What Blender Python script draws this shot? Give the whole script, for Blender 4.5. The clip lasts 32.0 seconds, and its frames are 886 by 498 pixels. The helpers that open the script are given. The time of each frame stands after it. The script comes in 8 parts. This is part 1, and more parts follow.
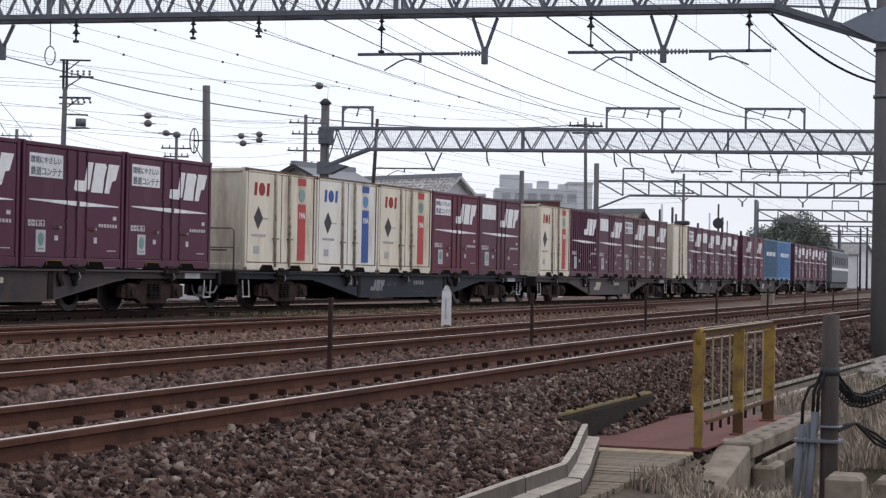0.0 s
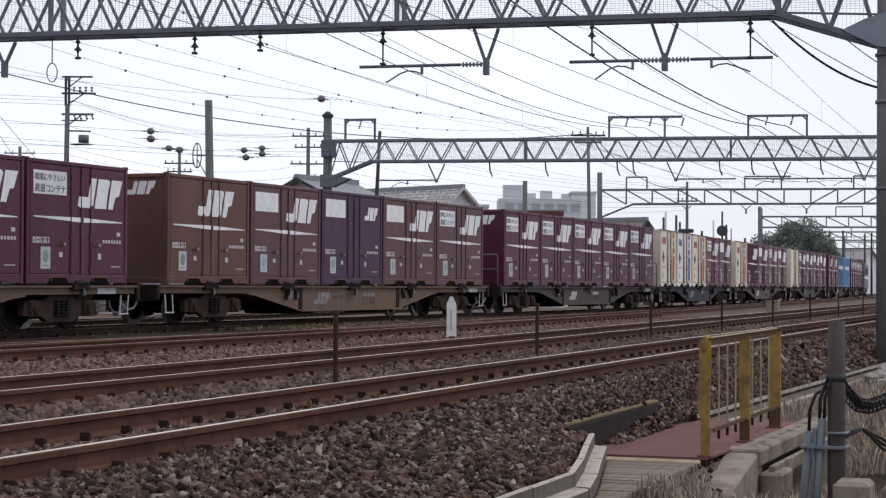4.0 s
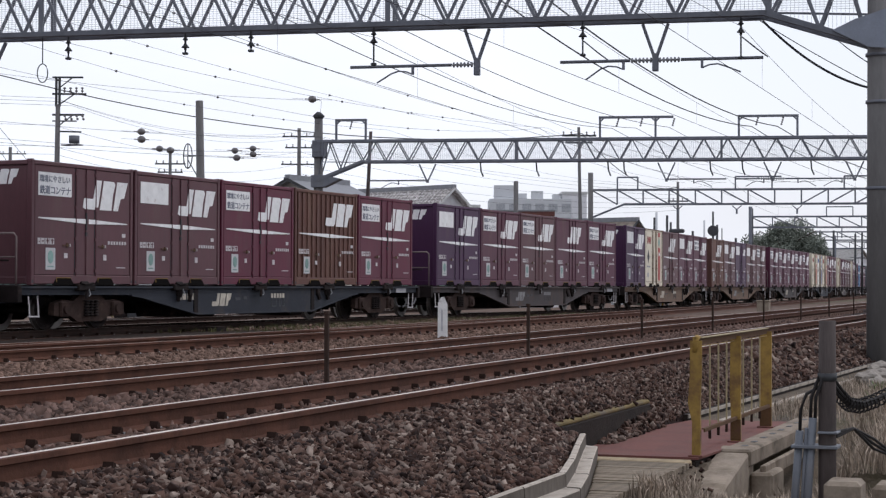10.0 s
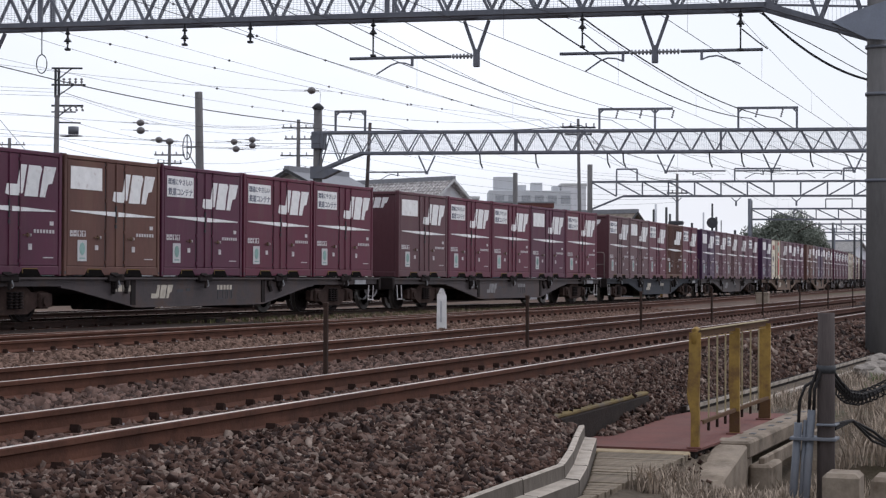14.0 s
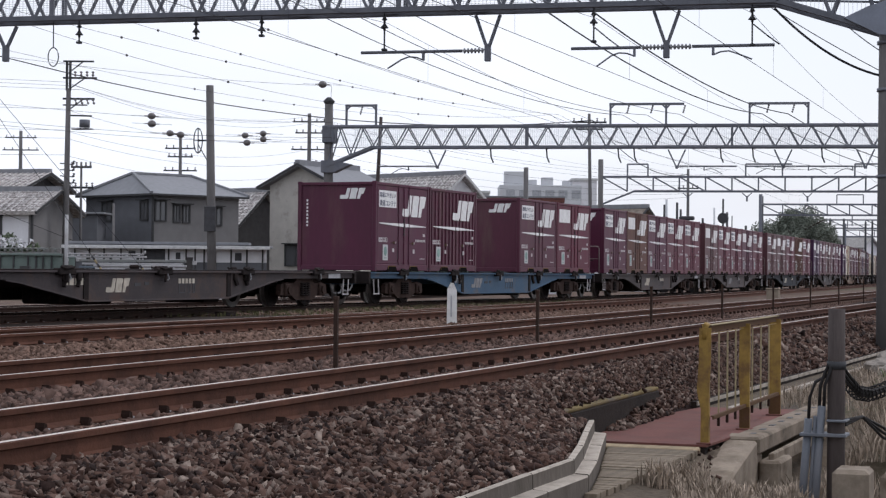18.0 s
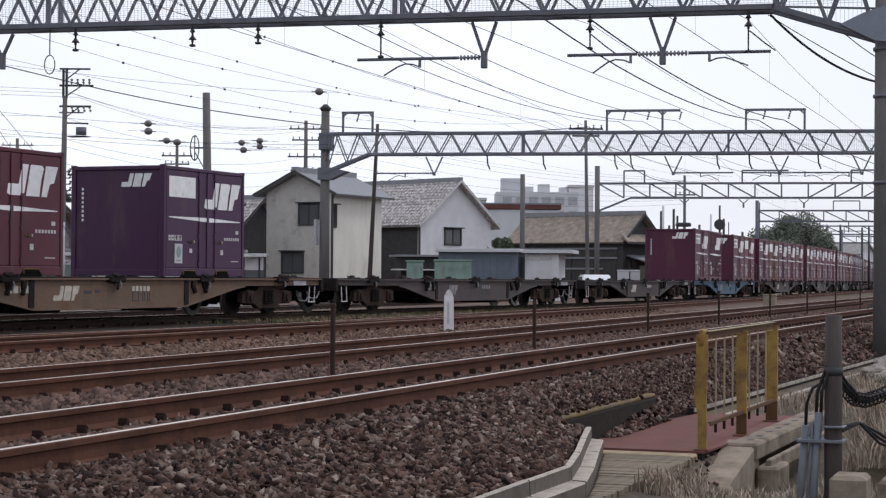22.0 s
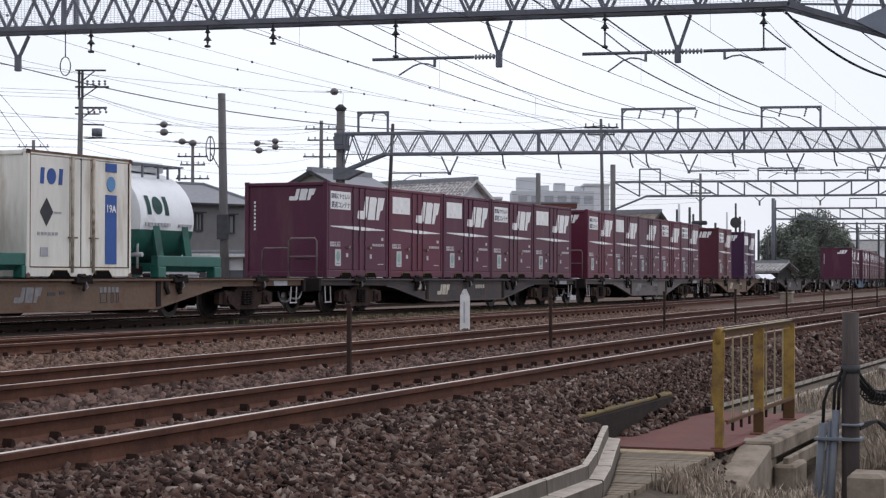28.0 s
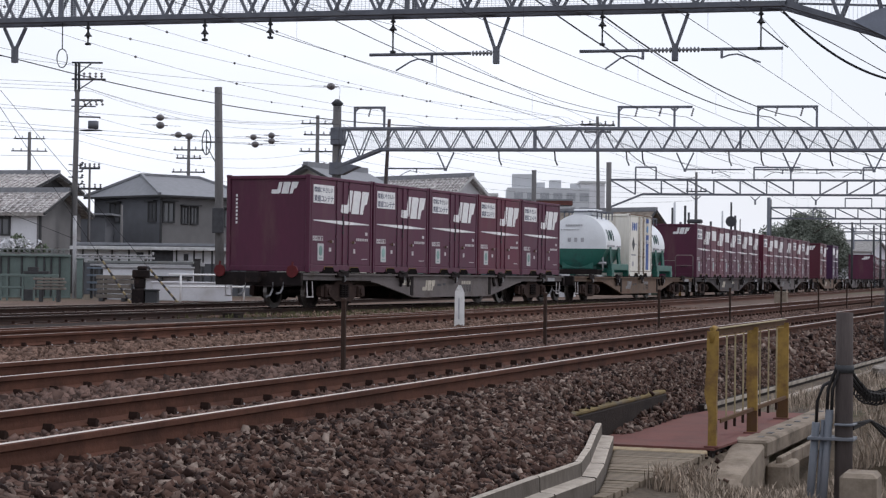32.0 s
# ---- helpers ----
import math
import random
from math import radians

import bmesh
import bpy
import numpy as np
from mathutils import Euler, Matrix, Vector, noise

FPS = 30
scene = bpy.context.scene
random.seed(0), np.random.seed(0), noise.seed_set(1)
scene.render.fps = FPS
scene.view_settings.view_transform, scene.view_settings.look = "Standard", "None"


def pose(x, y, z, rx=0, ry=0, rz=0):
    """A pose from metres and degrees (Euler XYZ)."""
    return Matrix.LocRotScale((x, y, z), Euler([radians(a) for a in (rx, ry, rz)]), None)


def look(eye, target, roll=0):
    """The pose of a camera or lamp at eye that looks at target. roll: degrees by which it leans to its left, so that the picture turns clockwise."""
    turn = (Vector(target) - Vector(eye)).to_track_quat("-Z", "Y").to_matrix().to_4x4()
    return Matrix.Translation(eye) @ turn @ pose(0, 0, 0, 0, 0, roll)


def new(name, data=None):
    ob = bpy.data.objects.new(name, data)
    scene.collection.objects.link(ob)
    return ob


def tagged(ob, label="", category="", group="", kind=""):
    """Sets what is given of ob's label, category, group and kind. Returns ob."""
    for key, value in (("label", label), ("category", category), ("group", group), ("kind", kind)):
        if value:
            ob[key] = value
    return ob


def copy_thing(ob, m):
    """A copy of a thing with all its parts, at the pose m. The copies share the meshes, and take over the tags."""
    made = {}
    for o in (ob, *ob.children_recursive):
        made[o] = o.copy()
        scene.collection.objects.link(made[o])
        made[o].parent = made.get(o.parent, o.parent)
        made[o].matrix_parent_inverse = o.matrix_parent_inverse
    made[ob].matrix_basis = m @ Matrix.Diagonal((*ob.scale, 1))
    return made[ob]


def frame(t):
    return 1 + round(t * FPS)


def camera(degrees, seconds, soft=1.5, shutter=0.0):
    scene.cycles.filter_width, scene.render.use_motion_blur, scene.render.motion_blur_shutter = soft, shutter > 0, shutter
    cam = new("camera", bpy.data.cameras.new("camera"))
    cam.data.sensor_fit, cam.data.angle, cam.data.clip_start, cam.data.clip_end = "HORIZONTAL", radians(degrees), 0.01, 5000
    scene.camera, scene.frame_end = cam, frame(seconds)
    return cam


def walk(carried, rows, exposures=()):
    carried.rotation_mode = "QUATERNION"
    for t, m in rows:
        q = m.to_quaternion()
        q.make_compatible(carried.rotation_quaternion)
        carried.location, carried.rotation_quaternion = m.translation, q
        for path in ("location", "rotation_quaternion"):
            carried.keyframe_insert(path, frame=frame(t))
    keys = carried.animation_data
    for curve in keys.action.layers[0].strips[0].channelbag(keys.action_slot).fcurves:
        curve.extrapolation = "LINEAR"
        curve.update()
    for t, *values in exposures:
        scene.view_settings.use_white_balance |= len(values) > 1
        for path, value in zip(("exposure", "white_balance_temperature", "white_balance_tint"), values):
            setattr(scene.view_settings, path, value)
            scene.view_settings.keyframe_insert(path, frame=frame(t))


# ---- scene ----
cam = camera(27.58, 32.0, soft=1.27)
EYE = 1.10


def aim(yaw, pitch, roll):
    return pose(0, 0, EYE, 90 + pitch, 0, yaw) @ pose(0, 0, 0, 0, 0, roll)


walk(cam, [
    (0, aim(-70.084, 0.707, 1.046)),
    (0.5, aim(-70.054, 0.728, 0.833)),
    (1, aim(-70.045, 0.741, 0.601)),
    (1.5, aim(-70.020, 0.823, 0.260)),
    (2, aim(-70.012, 0.902, 0.244)),
    (2.5, aim(-70.014, 0.923, 0.189)),
    (3, aim(-69.930, 1.001, 0.198)),
    (3.5, aim(-69.906, 1.039, 0.249)),
    (5.5, aim(-70.096, 1.135, 0.193)),
    (6, aim(-70.105, 1.132, 0.188)),
    (6.5, aim(-70.095, 1.144, 0.148)),
    (7, aim(-70.121, 1.124, 0.114)),
    (7.5, aim(-70.188, 1.135, 0.045)),
    (8, aim(-70.141, 1.100, 0.118)),
    (8.5, aim(-70.091, 1.034, 0.160)),
    (9, aim(-70.121, 1.006, 0.314)),
    (9.5, aim(-70.180, 1.031, 0.306)),
    (10, aim(-70.232, 1.075, 0.190)),
    (10.5, aim(-70.228, 1.044, 0.178)),
    (11, aim(-70.159, 0.975, 0.300)),
    (11.5, aim(-70.170, 0.852, 0.394)),
    (12, aim(-70.261, 0.830, 0.204)),
    (12.5, aim(-70.316, 0.763, 0.081)),
    (13, aim(-70.297, 0.777, 0.148)),
    (13.5, aim(-70.255, 0.774, 0.164)),
    (14, aim(-70.259, 0.808, 0.278)),
    (14.5, aim(-70.240, 0.871, 0.240)),
    (16.5, aim(-70.063, 0.825, 0.323)),
    (17, aim(-69.953, 0.753, 0.341)),
    (17.5, aim(-69.923, 0.708, 0.394)),
    (18, aim(-69.929, 0.627, 0.504)),
    (18.5, aim(-69.915, 0.623, 0.699)),
    (19, aim(-69.969, 0.607, 0.726)),
    (19.5, aim(-70.024, 0.590, 0.578)),
    (20, aim(-70.072, 0.627, 0.510)),
    (20.5, aim(-70.118, 0.682, 0.516)),
    (21, aim(-70.152, 0.766, 0.558)),
    (21.5, aim(-70.084, 0.836, 0.589)),
    (22, aim(-70.030, 0.847, 0.397)),
    (22.5, aim(-69.920, 0.822, 0.305)),
    (23, aim(-69.849, 0.778, 0.285)),
    (23.5, aim(-69.804, 0.694, 0.366)),
    (24, aim(-69.758, 0.717, 0.334)),
    (24.5, aim(-69.720, 0.822, 0.206)),
    (25, aim(-69.684, 0.909, 0.092)),
    (25.5, aim(-69.648, 0.947, 0.014)),
    (27.5, aim(-69.551, 0.871, 0.047)),
    (28, aim(-69.528, 0.826, 0.130)),
    (28.5, aim(-69.506, 0.790, 0.205)),
    (29, aim(-69.463, 0.726, 0.038)),
    (29.5, aim(-69.450, 0.690, -0.122)),
    (30, aim(-69.505, 0.631, -0.019)),
    (30.5, aim(-69.565, 0.684, 0.094)),
    (31, aim(-69.657, 0.685, 0.363)),
    (31.5, aim(-69.654, 0.687, 0.542)),
    (32, aim(-69.680, 0.699, 0.698)),
], exposures=[(0, 0.0, 6080, 15), (32, 0.0, 6080, 15)])

# ---- light ----
world = bpy.data.worlds.new("sky")
scene.world = world
world.use_nodes = True
wn, wl = world.node_tree.nodes, world.node_tree.links
SUN_EL, SUN_AZ = 52.0, -40.0  # degrees; azimuth from +x towards +y
sky = wn.new("ShaderNodeTexSky")
sky.sky_type = "NISHITA"
sky.sun_disc = False
sky.sun_elevation = radians(SUN_EL)
sky.sun_rotation = radians(90 - SUN_AZ)
sky.dust_density = 2.5
sky.air_density = 1.2
cloud = wn.new("ShaderNodeTexNoise")
cloud.inputs["Scale"].default_value = 2.2
cloud.inputs["Detail"].default_value = 6
cmap = wn.new("ShaderNodeMapping")
cmap.inputs["Scale"].default_value = (1, 1, 3)
ctex = wn.new("ShaderNodeTexCoord")
wl.new(ctex.outputs["Generated"], cmap.inputs["Vector"])
wl.new(cmap.outputs["Vector"], cloud.inputs["Vector"])
cramp = wn.new("ShaderNodeMapRange")
cramp.inputs["From Min"].default_value, cramp.inputs["From Max"].default_value = 0.33, 0.6
cramp.inputs["To Min"].default_value, cramp.inputs["To Max"].default_value = 0.78, 1.0
wl.new(cloud.outputs["Fac"], cramp.inputs["Value"])
cmix = wn.new("ShaderNodeMix")
cmix.data_type = "RGBA"
cmix.inputs[7].default_value = (10.5, 10.75, 10.9, 1)
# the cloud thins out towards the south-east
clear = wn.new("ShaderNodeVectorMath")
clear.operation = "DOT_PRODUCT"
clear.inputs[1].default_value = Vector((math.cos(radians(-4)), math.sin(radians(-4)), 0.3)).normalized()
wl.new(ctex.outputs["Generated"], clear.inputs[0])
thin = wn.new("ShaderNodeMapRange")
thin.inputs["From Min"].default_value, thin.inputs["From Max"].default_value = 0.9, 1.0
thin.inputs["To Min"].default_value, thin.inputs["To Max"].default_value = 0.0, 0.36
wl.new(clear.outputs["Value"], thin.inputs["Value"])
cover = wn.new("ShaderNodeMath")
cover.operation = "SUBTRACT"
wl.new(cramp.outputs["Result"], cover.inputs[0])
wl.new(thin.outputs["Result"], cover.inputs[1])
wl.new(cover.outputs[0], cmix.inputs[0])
wl.new(sky.outputs["Color"], cmix.inputs[6])
wl.new(cmix.outputs[2], wn["Background"].inputs["Color"])
wn["Background"].inputs["Strength"].default_value = 0.1

sun = new("sun", bpy.data.lights.new("sun", "SUN"))
sun.data.energy = 1.15
sun.data.angle = radians(12)
sun.data.color = (1.0, 0.96, 0.9)
sun.matrix_world = look((60 * math.cos(radians(SUN_AZ)), 60 * math.sin(radians(SUN_AZ)), 60 * math.tan(radians(SUN_EL))), (0, 0, 0))


# ---- materials ----
def material(name, color, rough=0.7, metal=0.0, vary=0.25, scale=6.0, bump=0.0, bscale=40.0, stain=None, stain_amount=0.0,
             stain_scale=1.5, rand=0.0, island=False, stretch=(1, 1, 1), spec=None):
    """A surface with grain at two scales, an optional stain colour, relief and a change from piece to piece."""
    m = bpy.data.materials.new(name)
    m.use_nodes = True
    n, l = m.node_tree.nodes, m.node_tree.links
    b = n["Principled BSDF"]
    b.inputs["Metallic"].default_value = metal
    b.inputs["Specular IOR Level"].default_value = spec if spec is not None else 0.45 if rough < 0.6 else 0.2
    tc = n.new("ShaderNodeTexCoord")
    mp = n.new("ShaderNodeMapping")
    mp.inputs["Scale"].default_value = stretch
    l.new(tc.outputs["Object"], mp.inputs["Vector"])
    n1 = n.new("ShaderNodeTexNoise")
    n1.inputs["Scale"].default_value, n1.inputs["Detail"].default_value = scale, 6
    l.new(mp.outputs["Vector"], n1.inputs["Vector"])
    n2 = n.new("ShaderNodeTexNoise")
    n2.inputs["Scale"].default_value, n2.inputs["Detail"].default_value = scale * 9, 4
    l.new(mp.outputs["Vector"], n2.inputs["Vector"])
    add = n.new("ShaderNodeMath")
    add.operation = "MULTIPLY_ADD"
    add.inputs[1].default_value = 0.45
    l.new(n2.outputs["Fac"], add.inputs[0])
    l.new(n1.outputs["Fac"], add.inputs[2])
    mr = n.new("ShaderNodeMapRange")
    mr.inputs["From Min"].default_value, mr.inputs["From Max"].default_value = 0.45, 1.0
    mr.inputs["To Min"].default_value, mr.inputs["To Max"].default_value = 1 - vary, 1 + vary
    l.new(add.outputs[0], mr.inputs["Value"])
    last = mr.outputs["Result"]
    if rand:
        if island:
            src = n.new("ShaderNodeNewGeometry").outputs["Random Per Island"]
        else:
            src = n.new("ShaderNodeObjectInfo").outputs["Random"]
        rr = n.new("ShaderNodeMapRange")
        rr.inputs["To Min"].default_value, rr.inputs["To Max"].default_value = 1 - rand, 1 + rand
        l.new(src, rr.inputs["Value"])
        mu = n.new("ShaderNodeMath")
        mu.operation = "MULTIPLY"
        l.new(rr.outputs["Result"], mu.inputs[0])
        l.new(last, mu.inputs[1])
        last = mu.outputs[0]
    vm = n.new("ShaderNodeVectorMath")
    vm.operation = "SCALE"
    vm.inputs[0].default_value = color[:3]
    l.new(last, vm.inputs["Scale"])
    col = vm.outputs[0]
    if stain:
        n3 = n.new("ShaderNodeTexNoise")
        n3.inputs["Scale"].default_value, n3.inputs["Detail"].default_value = stain_scale, 8
        n3.inputs["Roughness"].default_value = 0.65
        l.new(mp.outputs["Vector"], n3.inputs["Vector"])
        sr = n.new("ShaderNodeMapRange")
        sr.inputs["From Min"].default_value, sr.inputs["From Max"].default_value = 0.62 - 0.3 * stain_amount, 0.78 - 0.2 * stain_amount
        l.new(n3.outputs["Fac"], sr.inputs["Value"])
        mx = n.new("ShaderNodeMix")
        mx.data_type = "RGBA"
        mx.inputs[7].default_value = (*stain[:3], 1)
        l.new(sr.outputs["Result"], mx.inputs[0])
        l.new(col, mx.inputs[6])
        col = mx.outputs[2]
    l.new(col, b.inputs["Base Color"])
    ro = n.new("ShaderNodeMapRange")
    ro.inputs["To Min"].default_value, ro.inputs["To Max"].default_value = max(0.03, rough - 0.12), min(1, rough + 0.12)
    l.new(n1.outputs["Fac"], ro.inputs["Value"])
    l.new(ro.outputs["Result"], b.inputs["Roughness"])
    if bump:
        nb = n.new("ShaderNodeTexNoise")
        nb.inputs["Scale"].default_value, nb.inputs["Detail"].default_value = bscale, 5
        l.new(mp.outputs["Vector"], nb.inputs["Vector"])
        bp = n.new("ShaderNodeBump")
        bp.inputs["Strength"].default_value, bp.inputs["Distance"].default_value = 0.7, bump
        l.new(nb.outputs["Fac"], bp.inputs["Height"])
        l.new(bp.outputs["Normal"], b.inputs["Normal"])
    return m


MAROONS = [(material(f"maroon_paint_{w.split()[0]}", c, 0.5, vary=0.2, scale=1.2, stain=d, stain_amount=0.28, stretch=(1, 1, 0.3), spec=0.35), w) for w, c, d in (
    ("deep maroon", (0.07, 0.0104, 0.0325), (0.09, 0.034, 0.045)), ("faded mauve-brown", (0.088, 0.034, 0.042), (0.1, 0.054, 0.053)),
    ("reddish maroon", (0.092, 0.0112, 0.0295), (0.094, 0.036, 0.041)), ("dull maroon", (0.077, 0.0185, 0.0365), (0.095, 0.047, 0.05)), ("brownish red", (0.08, 0.0138, 0.0255), (0.09, 0.037, 0.04)))]
PURPLE = material("purple_paint", (0.045, 0.0125, 0.047), 0.5, vary=0.18, scale=1.2, stain=(0.075, 0.04, 0.055), stain_amount=0.2, stretch=(1, 1, 0.3), spec=0.35)
BROWN = material("faded_brown_paint", (0.105, 0.047, 0.037), 0.65, vary=0.25, scale=1.4, stain=(0.125, 0.07, 0.05), stain_amount=0.35, stretch=(1, 1, 0.3), spec=0.35)
CREAM = material("cream_paint", (0.64, 0.585, 0.47), 0.55, vary=0.16, scale=1.3, stain=(0.3, 0.22, 0.15), stain_amount=0.38, stain_scale=1.1, stretch=(1, 1, 0.2))
WHITE_BOX = material("white_box_paint", (0.68, 0.655, 0.59), 0.5, vary=0.14, scale=1.3, stain=(0.36, 0.29, 0.22), stain_amount=0.32, stain_scale=1.1, stretch=(1, 1, 0.2))
BLUE_BOX = material("blue_box_paint", (0.04, 0.11, 0.2), 0.5, vary=0.2, scale=1.2, stain=(0.08, 0.12, 0.16), stain_amount=0.3)
LIGHT_BLUE = material("light_blue_paint", (0.075, 0.21, 0.42), 0.5, vary=0.2, scale=1.2, stain=(0.1, 0.18, 0.27), stain_amount=0.3)
MARK = material("white_marking", (0.72, 0.72, 0.72), 0.6, vary=0.12, scale=5, stain=(0.4, 0.33, 0.33), stain_amount=0.12, stain_scale=4)
POCKET_SHADE = material("black_hollow", (0.006, 0.005, 0.005), 0.95, spec=0.05)
MARK_GREEN = material("teal_marking", (0.2, 0.315, 0.29), 0.6, vary=0.3, scale=9, rand=0.25)
ECO_WHITE = material("greyed_white_plate", (0.46, 0.46, 0.47), 0.6, vary=0.2, scale=5)
EMBLEM_DARK = material("dark_green_mark", (0.015, 0.05, 0.045), 0.6)
EMBLEM_RED = material("dark_red_mark", (0.26, 0.035, 0.035), 0.6)
MARK_RED = material("red_marking", (0.38, 0.04, 0.035), 0.55, vary=0.2, scale=4)
MARK_BLUE = material("blue_marking", (0.02, 0.07, 0.27), 0.55, vary=0.2, scale=4)
MARK_DARK = material("dark_marking", (0.05, 0.05, 0.055), 0.6)
MARK_GREY = material("grey_lettering", (0.36, 0.36, 0.38), 0.6)
YELLOW_BIT = material("yellow_edge_paint", (0.18, 0.115, 0.035), 0.7, vary=0.3)
HANDLE = material("dull_brown_handle", (0.12, 0.075, 0.045), 0.7, vary=0.3)
MARK_SOFT = material("worn_white_lettering", (0.47, 0.44, 0.45), 0.65, vary=0.25, scale=8)
MARK_DIM = material("dim_grey_lettering", (0.2, 0.195, 0.2), 0.7, vary=0.3, scale=6)
RUST_EDGE = material("rusty_cream_edge", (0.13, 0.08, 0.052), 0.8, vary=0.4, scale=5, stain=(0.3, 0.25, 0.19), stain_amount=0.35, stain_scale=4)
WORN_CREAM = material("worn_cream_bar", (0.4, 0.35, 0.28), 0.6, vary=0.25, scale=6, stain=(0.16, 0.1, 0.07), stain_amount=0.4, stain_scale=5)
GREY_WAGON = material("grey_wagon_paint", (0.056, 0.045, 0.047), 0.7, vary=0.3, scale=1.5, stain=(0.07, 0.044, 0.034), stain_amount=0.45, rand=0.25, spec=0.3)
BROWN_WAGON = material("brownish_wagon_paint", (0.13, 0.086, 0.06), 0.75, vary=0.3, scale=1.5, stain=(0.10, 0.05, 0.032), stain_amount=0.5, spec=0.3)
BLUE_WAGON = material("blue_wagon_paint", (0.045, 0.085, 0.14), 0.6, vary=0.2, scale=1.5, stain=(0.10, 0.085, 0.075), stain_amount=0.35)
GREEN_TANK = material("green_tank_paint", (0.015, 0.1, 0.078), 0.45, vary=0.2, scale=1.5, stain=(0.02, 0.05, 0.045), stain_amount=0.3)
WHITE_TANK = material("white_tank_paint", (0.68, 0.7, 0.72), 0.35, vary=0.08, scale=1.4, stain=(0.45, 0.45, 0.45), stain_amount=0.15)
BOGIE = material("brown_black_running_gear", (0.014, 0.0105, 0.0105), 0.85, vary=0.4, scale=5, stain=(0.042, 0.028, 0.024), stain_amount=0.3, stain_scale=4, spec=0.15)
GEAR = material("rusty_brown_gear", (0.032, 0.0195, 0.0165), 0.9, vary=0.4, scale=6, stain=(0.06, 0.038, 0.03), stain_amount=0.3, stain_scale=5, spec=0.15)
WHEEL_RIM = material("worn_wheel_steel", (0.22, 0.2, 0.19), 0.4, metal=0.8)
SLATE_WAGON = material("slate_wagon_paint", (0.021, 0.024, 0.033), 0.7, vary=0.3, scale=1.5, stain=(0.05, 0.04, 0.036), stain_amount=0.3, spec=0.25)
LOCO_BLUE = material("blue_grey_locomotive_paint", (0.075, 0.088, 0.10), 0.5, vary=0.2)
RAIL_SIDE = material("rusty_rail", (0.076, 0.034, 0.0225), 0.9, vary=0.35, scale=2.5, bump=0.004, bscale=50, stain=(0.045, 0.021, 0.015), stain_amount=0.35, stain_scale=3, spec=0.15)
RAIL_TOP = material("polished_rail_head", (0.62, 0.54, 0.47), 0.35, metal=1.0, vary=0.2, scale=3, stretch=(0.2, 1, 1))
RAIL_DARK = material("oily_black_rail", (0.028, 0.016, 0.0125), 0.85, vary=0.35, scale=2.5, stain=(0.045, 0.022, 0.016), stain_amount=0.3, stain_scale=3, spec=0.2)
RAIL_DULL = material("dull_rail_head", (0.38, 0.3, 0.25), 0.45, metal=0.5, vary=0.2, scale=3, stretch=(0.2, 1, 1))
YARD = material("yard_gravel", (0.118, 0.082, 0.065), 0.95, vary=0.4, scale=2.5, bump=0.03, bscale=20, stain=(0.065, 0.047, 0.035), stain_amount=0.45, stain_scale=0.7, spec=0.15)
# dark ballast tone that also carries the shade under the wagons
OILY_SHADED = material("oil_stained_ballast", (0.028, 0.02, 0.017), 0.95, vary=0.5, scale=3, bump=0.03, bscale=20, spec=0.1)
BAND = material("weedy_strip", (0.11, 0.092, 0.066), 0.95, vary=0.4, scale=2.5, bump=0.03, bscale=20, stain=(0.085, 0.085, 0.05), stain_amount=0.5, stain_scale=0.6, spec=0.15)
STONE_MID = material("brown_track_stone", (0.096, 0.061, 0.05), 0.95, vary=0.35, scale=14, rand=0.6, island=True, spec=0.15)
STONE_YARD = material("yard_stone", (0.14, 0.09, 0.07), 0.95, vary=0.3, scale=14, rand=0.35, island=True, spec=0.1)
CLIP = material("dark_rail_clip", (0.026, 0.015, 0.012), 0.9, vary=0.3, spec=0.1)
SLEEPER = material("concrete_sleeper", (0.10, 0.06, 0.045), 0.9, vary=0.3, scale=4, bump=0.006, stain=(0.10, 0.055, 0.04), stain_amount=0.5, rand=0.15, spec=0.2)
STONE = material("ballast_stone", (0.072, 0.036, 0.030), 0.95, vary=0.4, scale=14, bump=0.002, bscale=60, spec=0.2)
_n, _l = STONE.node_tree.nodes, STONE.node_tree.links
_ramp = _n.new("ShaderNodeValToRGB")
_ramp.color_ramp.elements[0].color = (0.011, 0.006, 0.0053, 1)
_ramp.color_ramp.elements[1].color = (0.23, 0.18, 0.15, 1)
for _p, _c in ((0.25, (0.03, 0.0155, 0.0118)), (0.5, (0.066, 0.036, 0.0265)), (0.7, (0.096, 0.058, 0.045)), (0.9, (0.125, 0.092, 0.077))):
    _ramp.color_ramp.elements.new(_p).color = (*_c, 1)
_l.new(_n.new("ShaderNodeNewGeometry").outputs["Random Per Island"], _ramp.inputs["Fac"])
_l.new(_ramp.outputs["Color"], next(x for x in _n if x.bl_idname == "ShaderNodeVectorMath").inputs[0])
# bed colour near black, to paint the shade in gaps between stones
BALLAST = material("ballast_bed", (0.015, 0.008, 0.0068), 0.95, vary=0.75, scale=5, bump=0.05, bscale=16, stain=(0.045, 0.024, 0.02), stain_amount=0.4, stain_scale=9, spec=0.1)
GRASSY = material("weedy_gravel", (0.085, 0.066, 0.048), 0.95, vary=0.5, scale=2, bump=0.04, bscale=12, stain=(0.06, 0.06, 0.032), stain_amount=0.3, stain_scale=0.8)
STEEL = material("galvanised_steel", (0.135, 0.142, 0.165), 0.6, metal=0.3, vary=0.25, scale=3, stain=(0.13, 0.13, 0.135), stain_amount=0.3, rand=0.12)
DARK_STEEL = material("dark_steel", (0.05, 0.052, 0.056), 0.65, metal=0.3, vary=0.3, scale=4)
WIRE = material("weathered_wire", (0.025, 0.025, 0.028), 0.7)
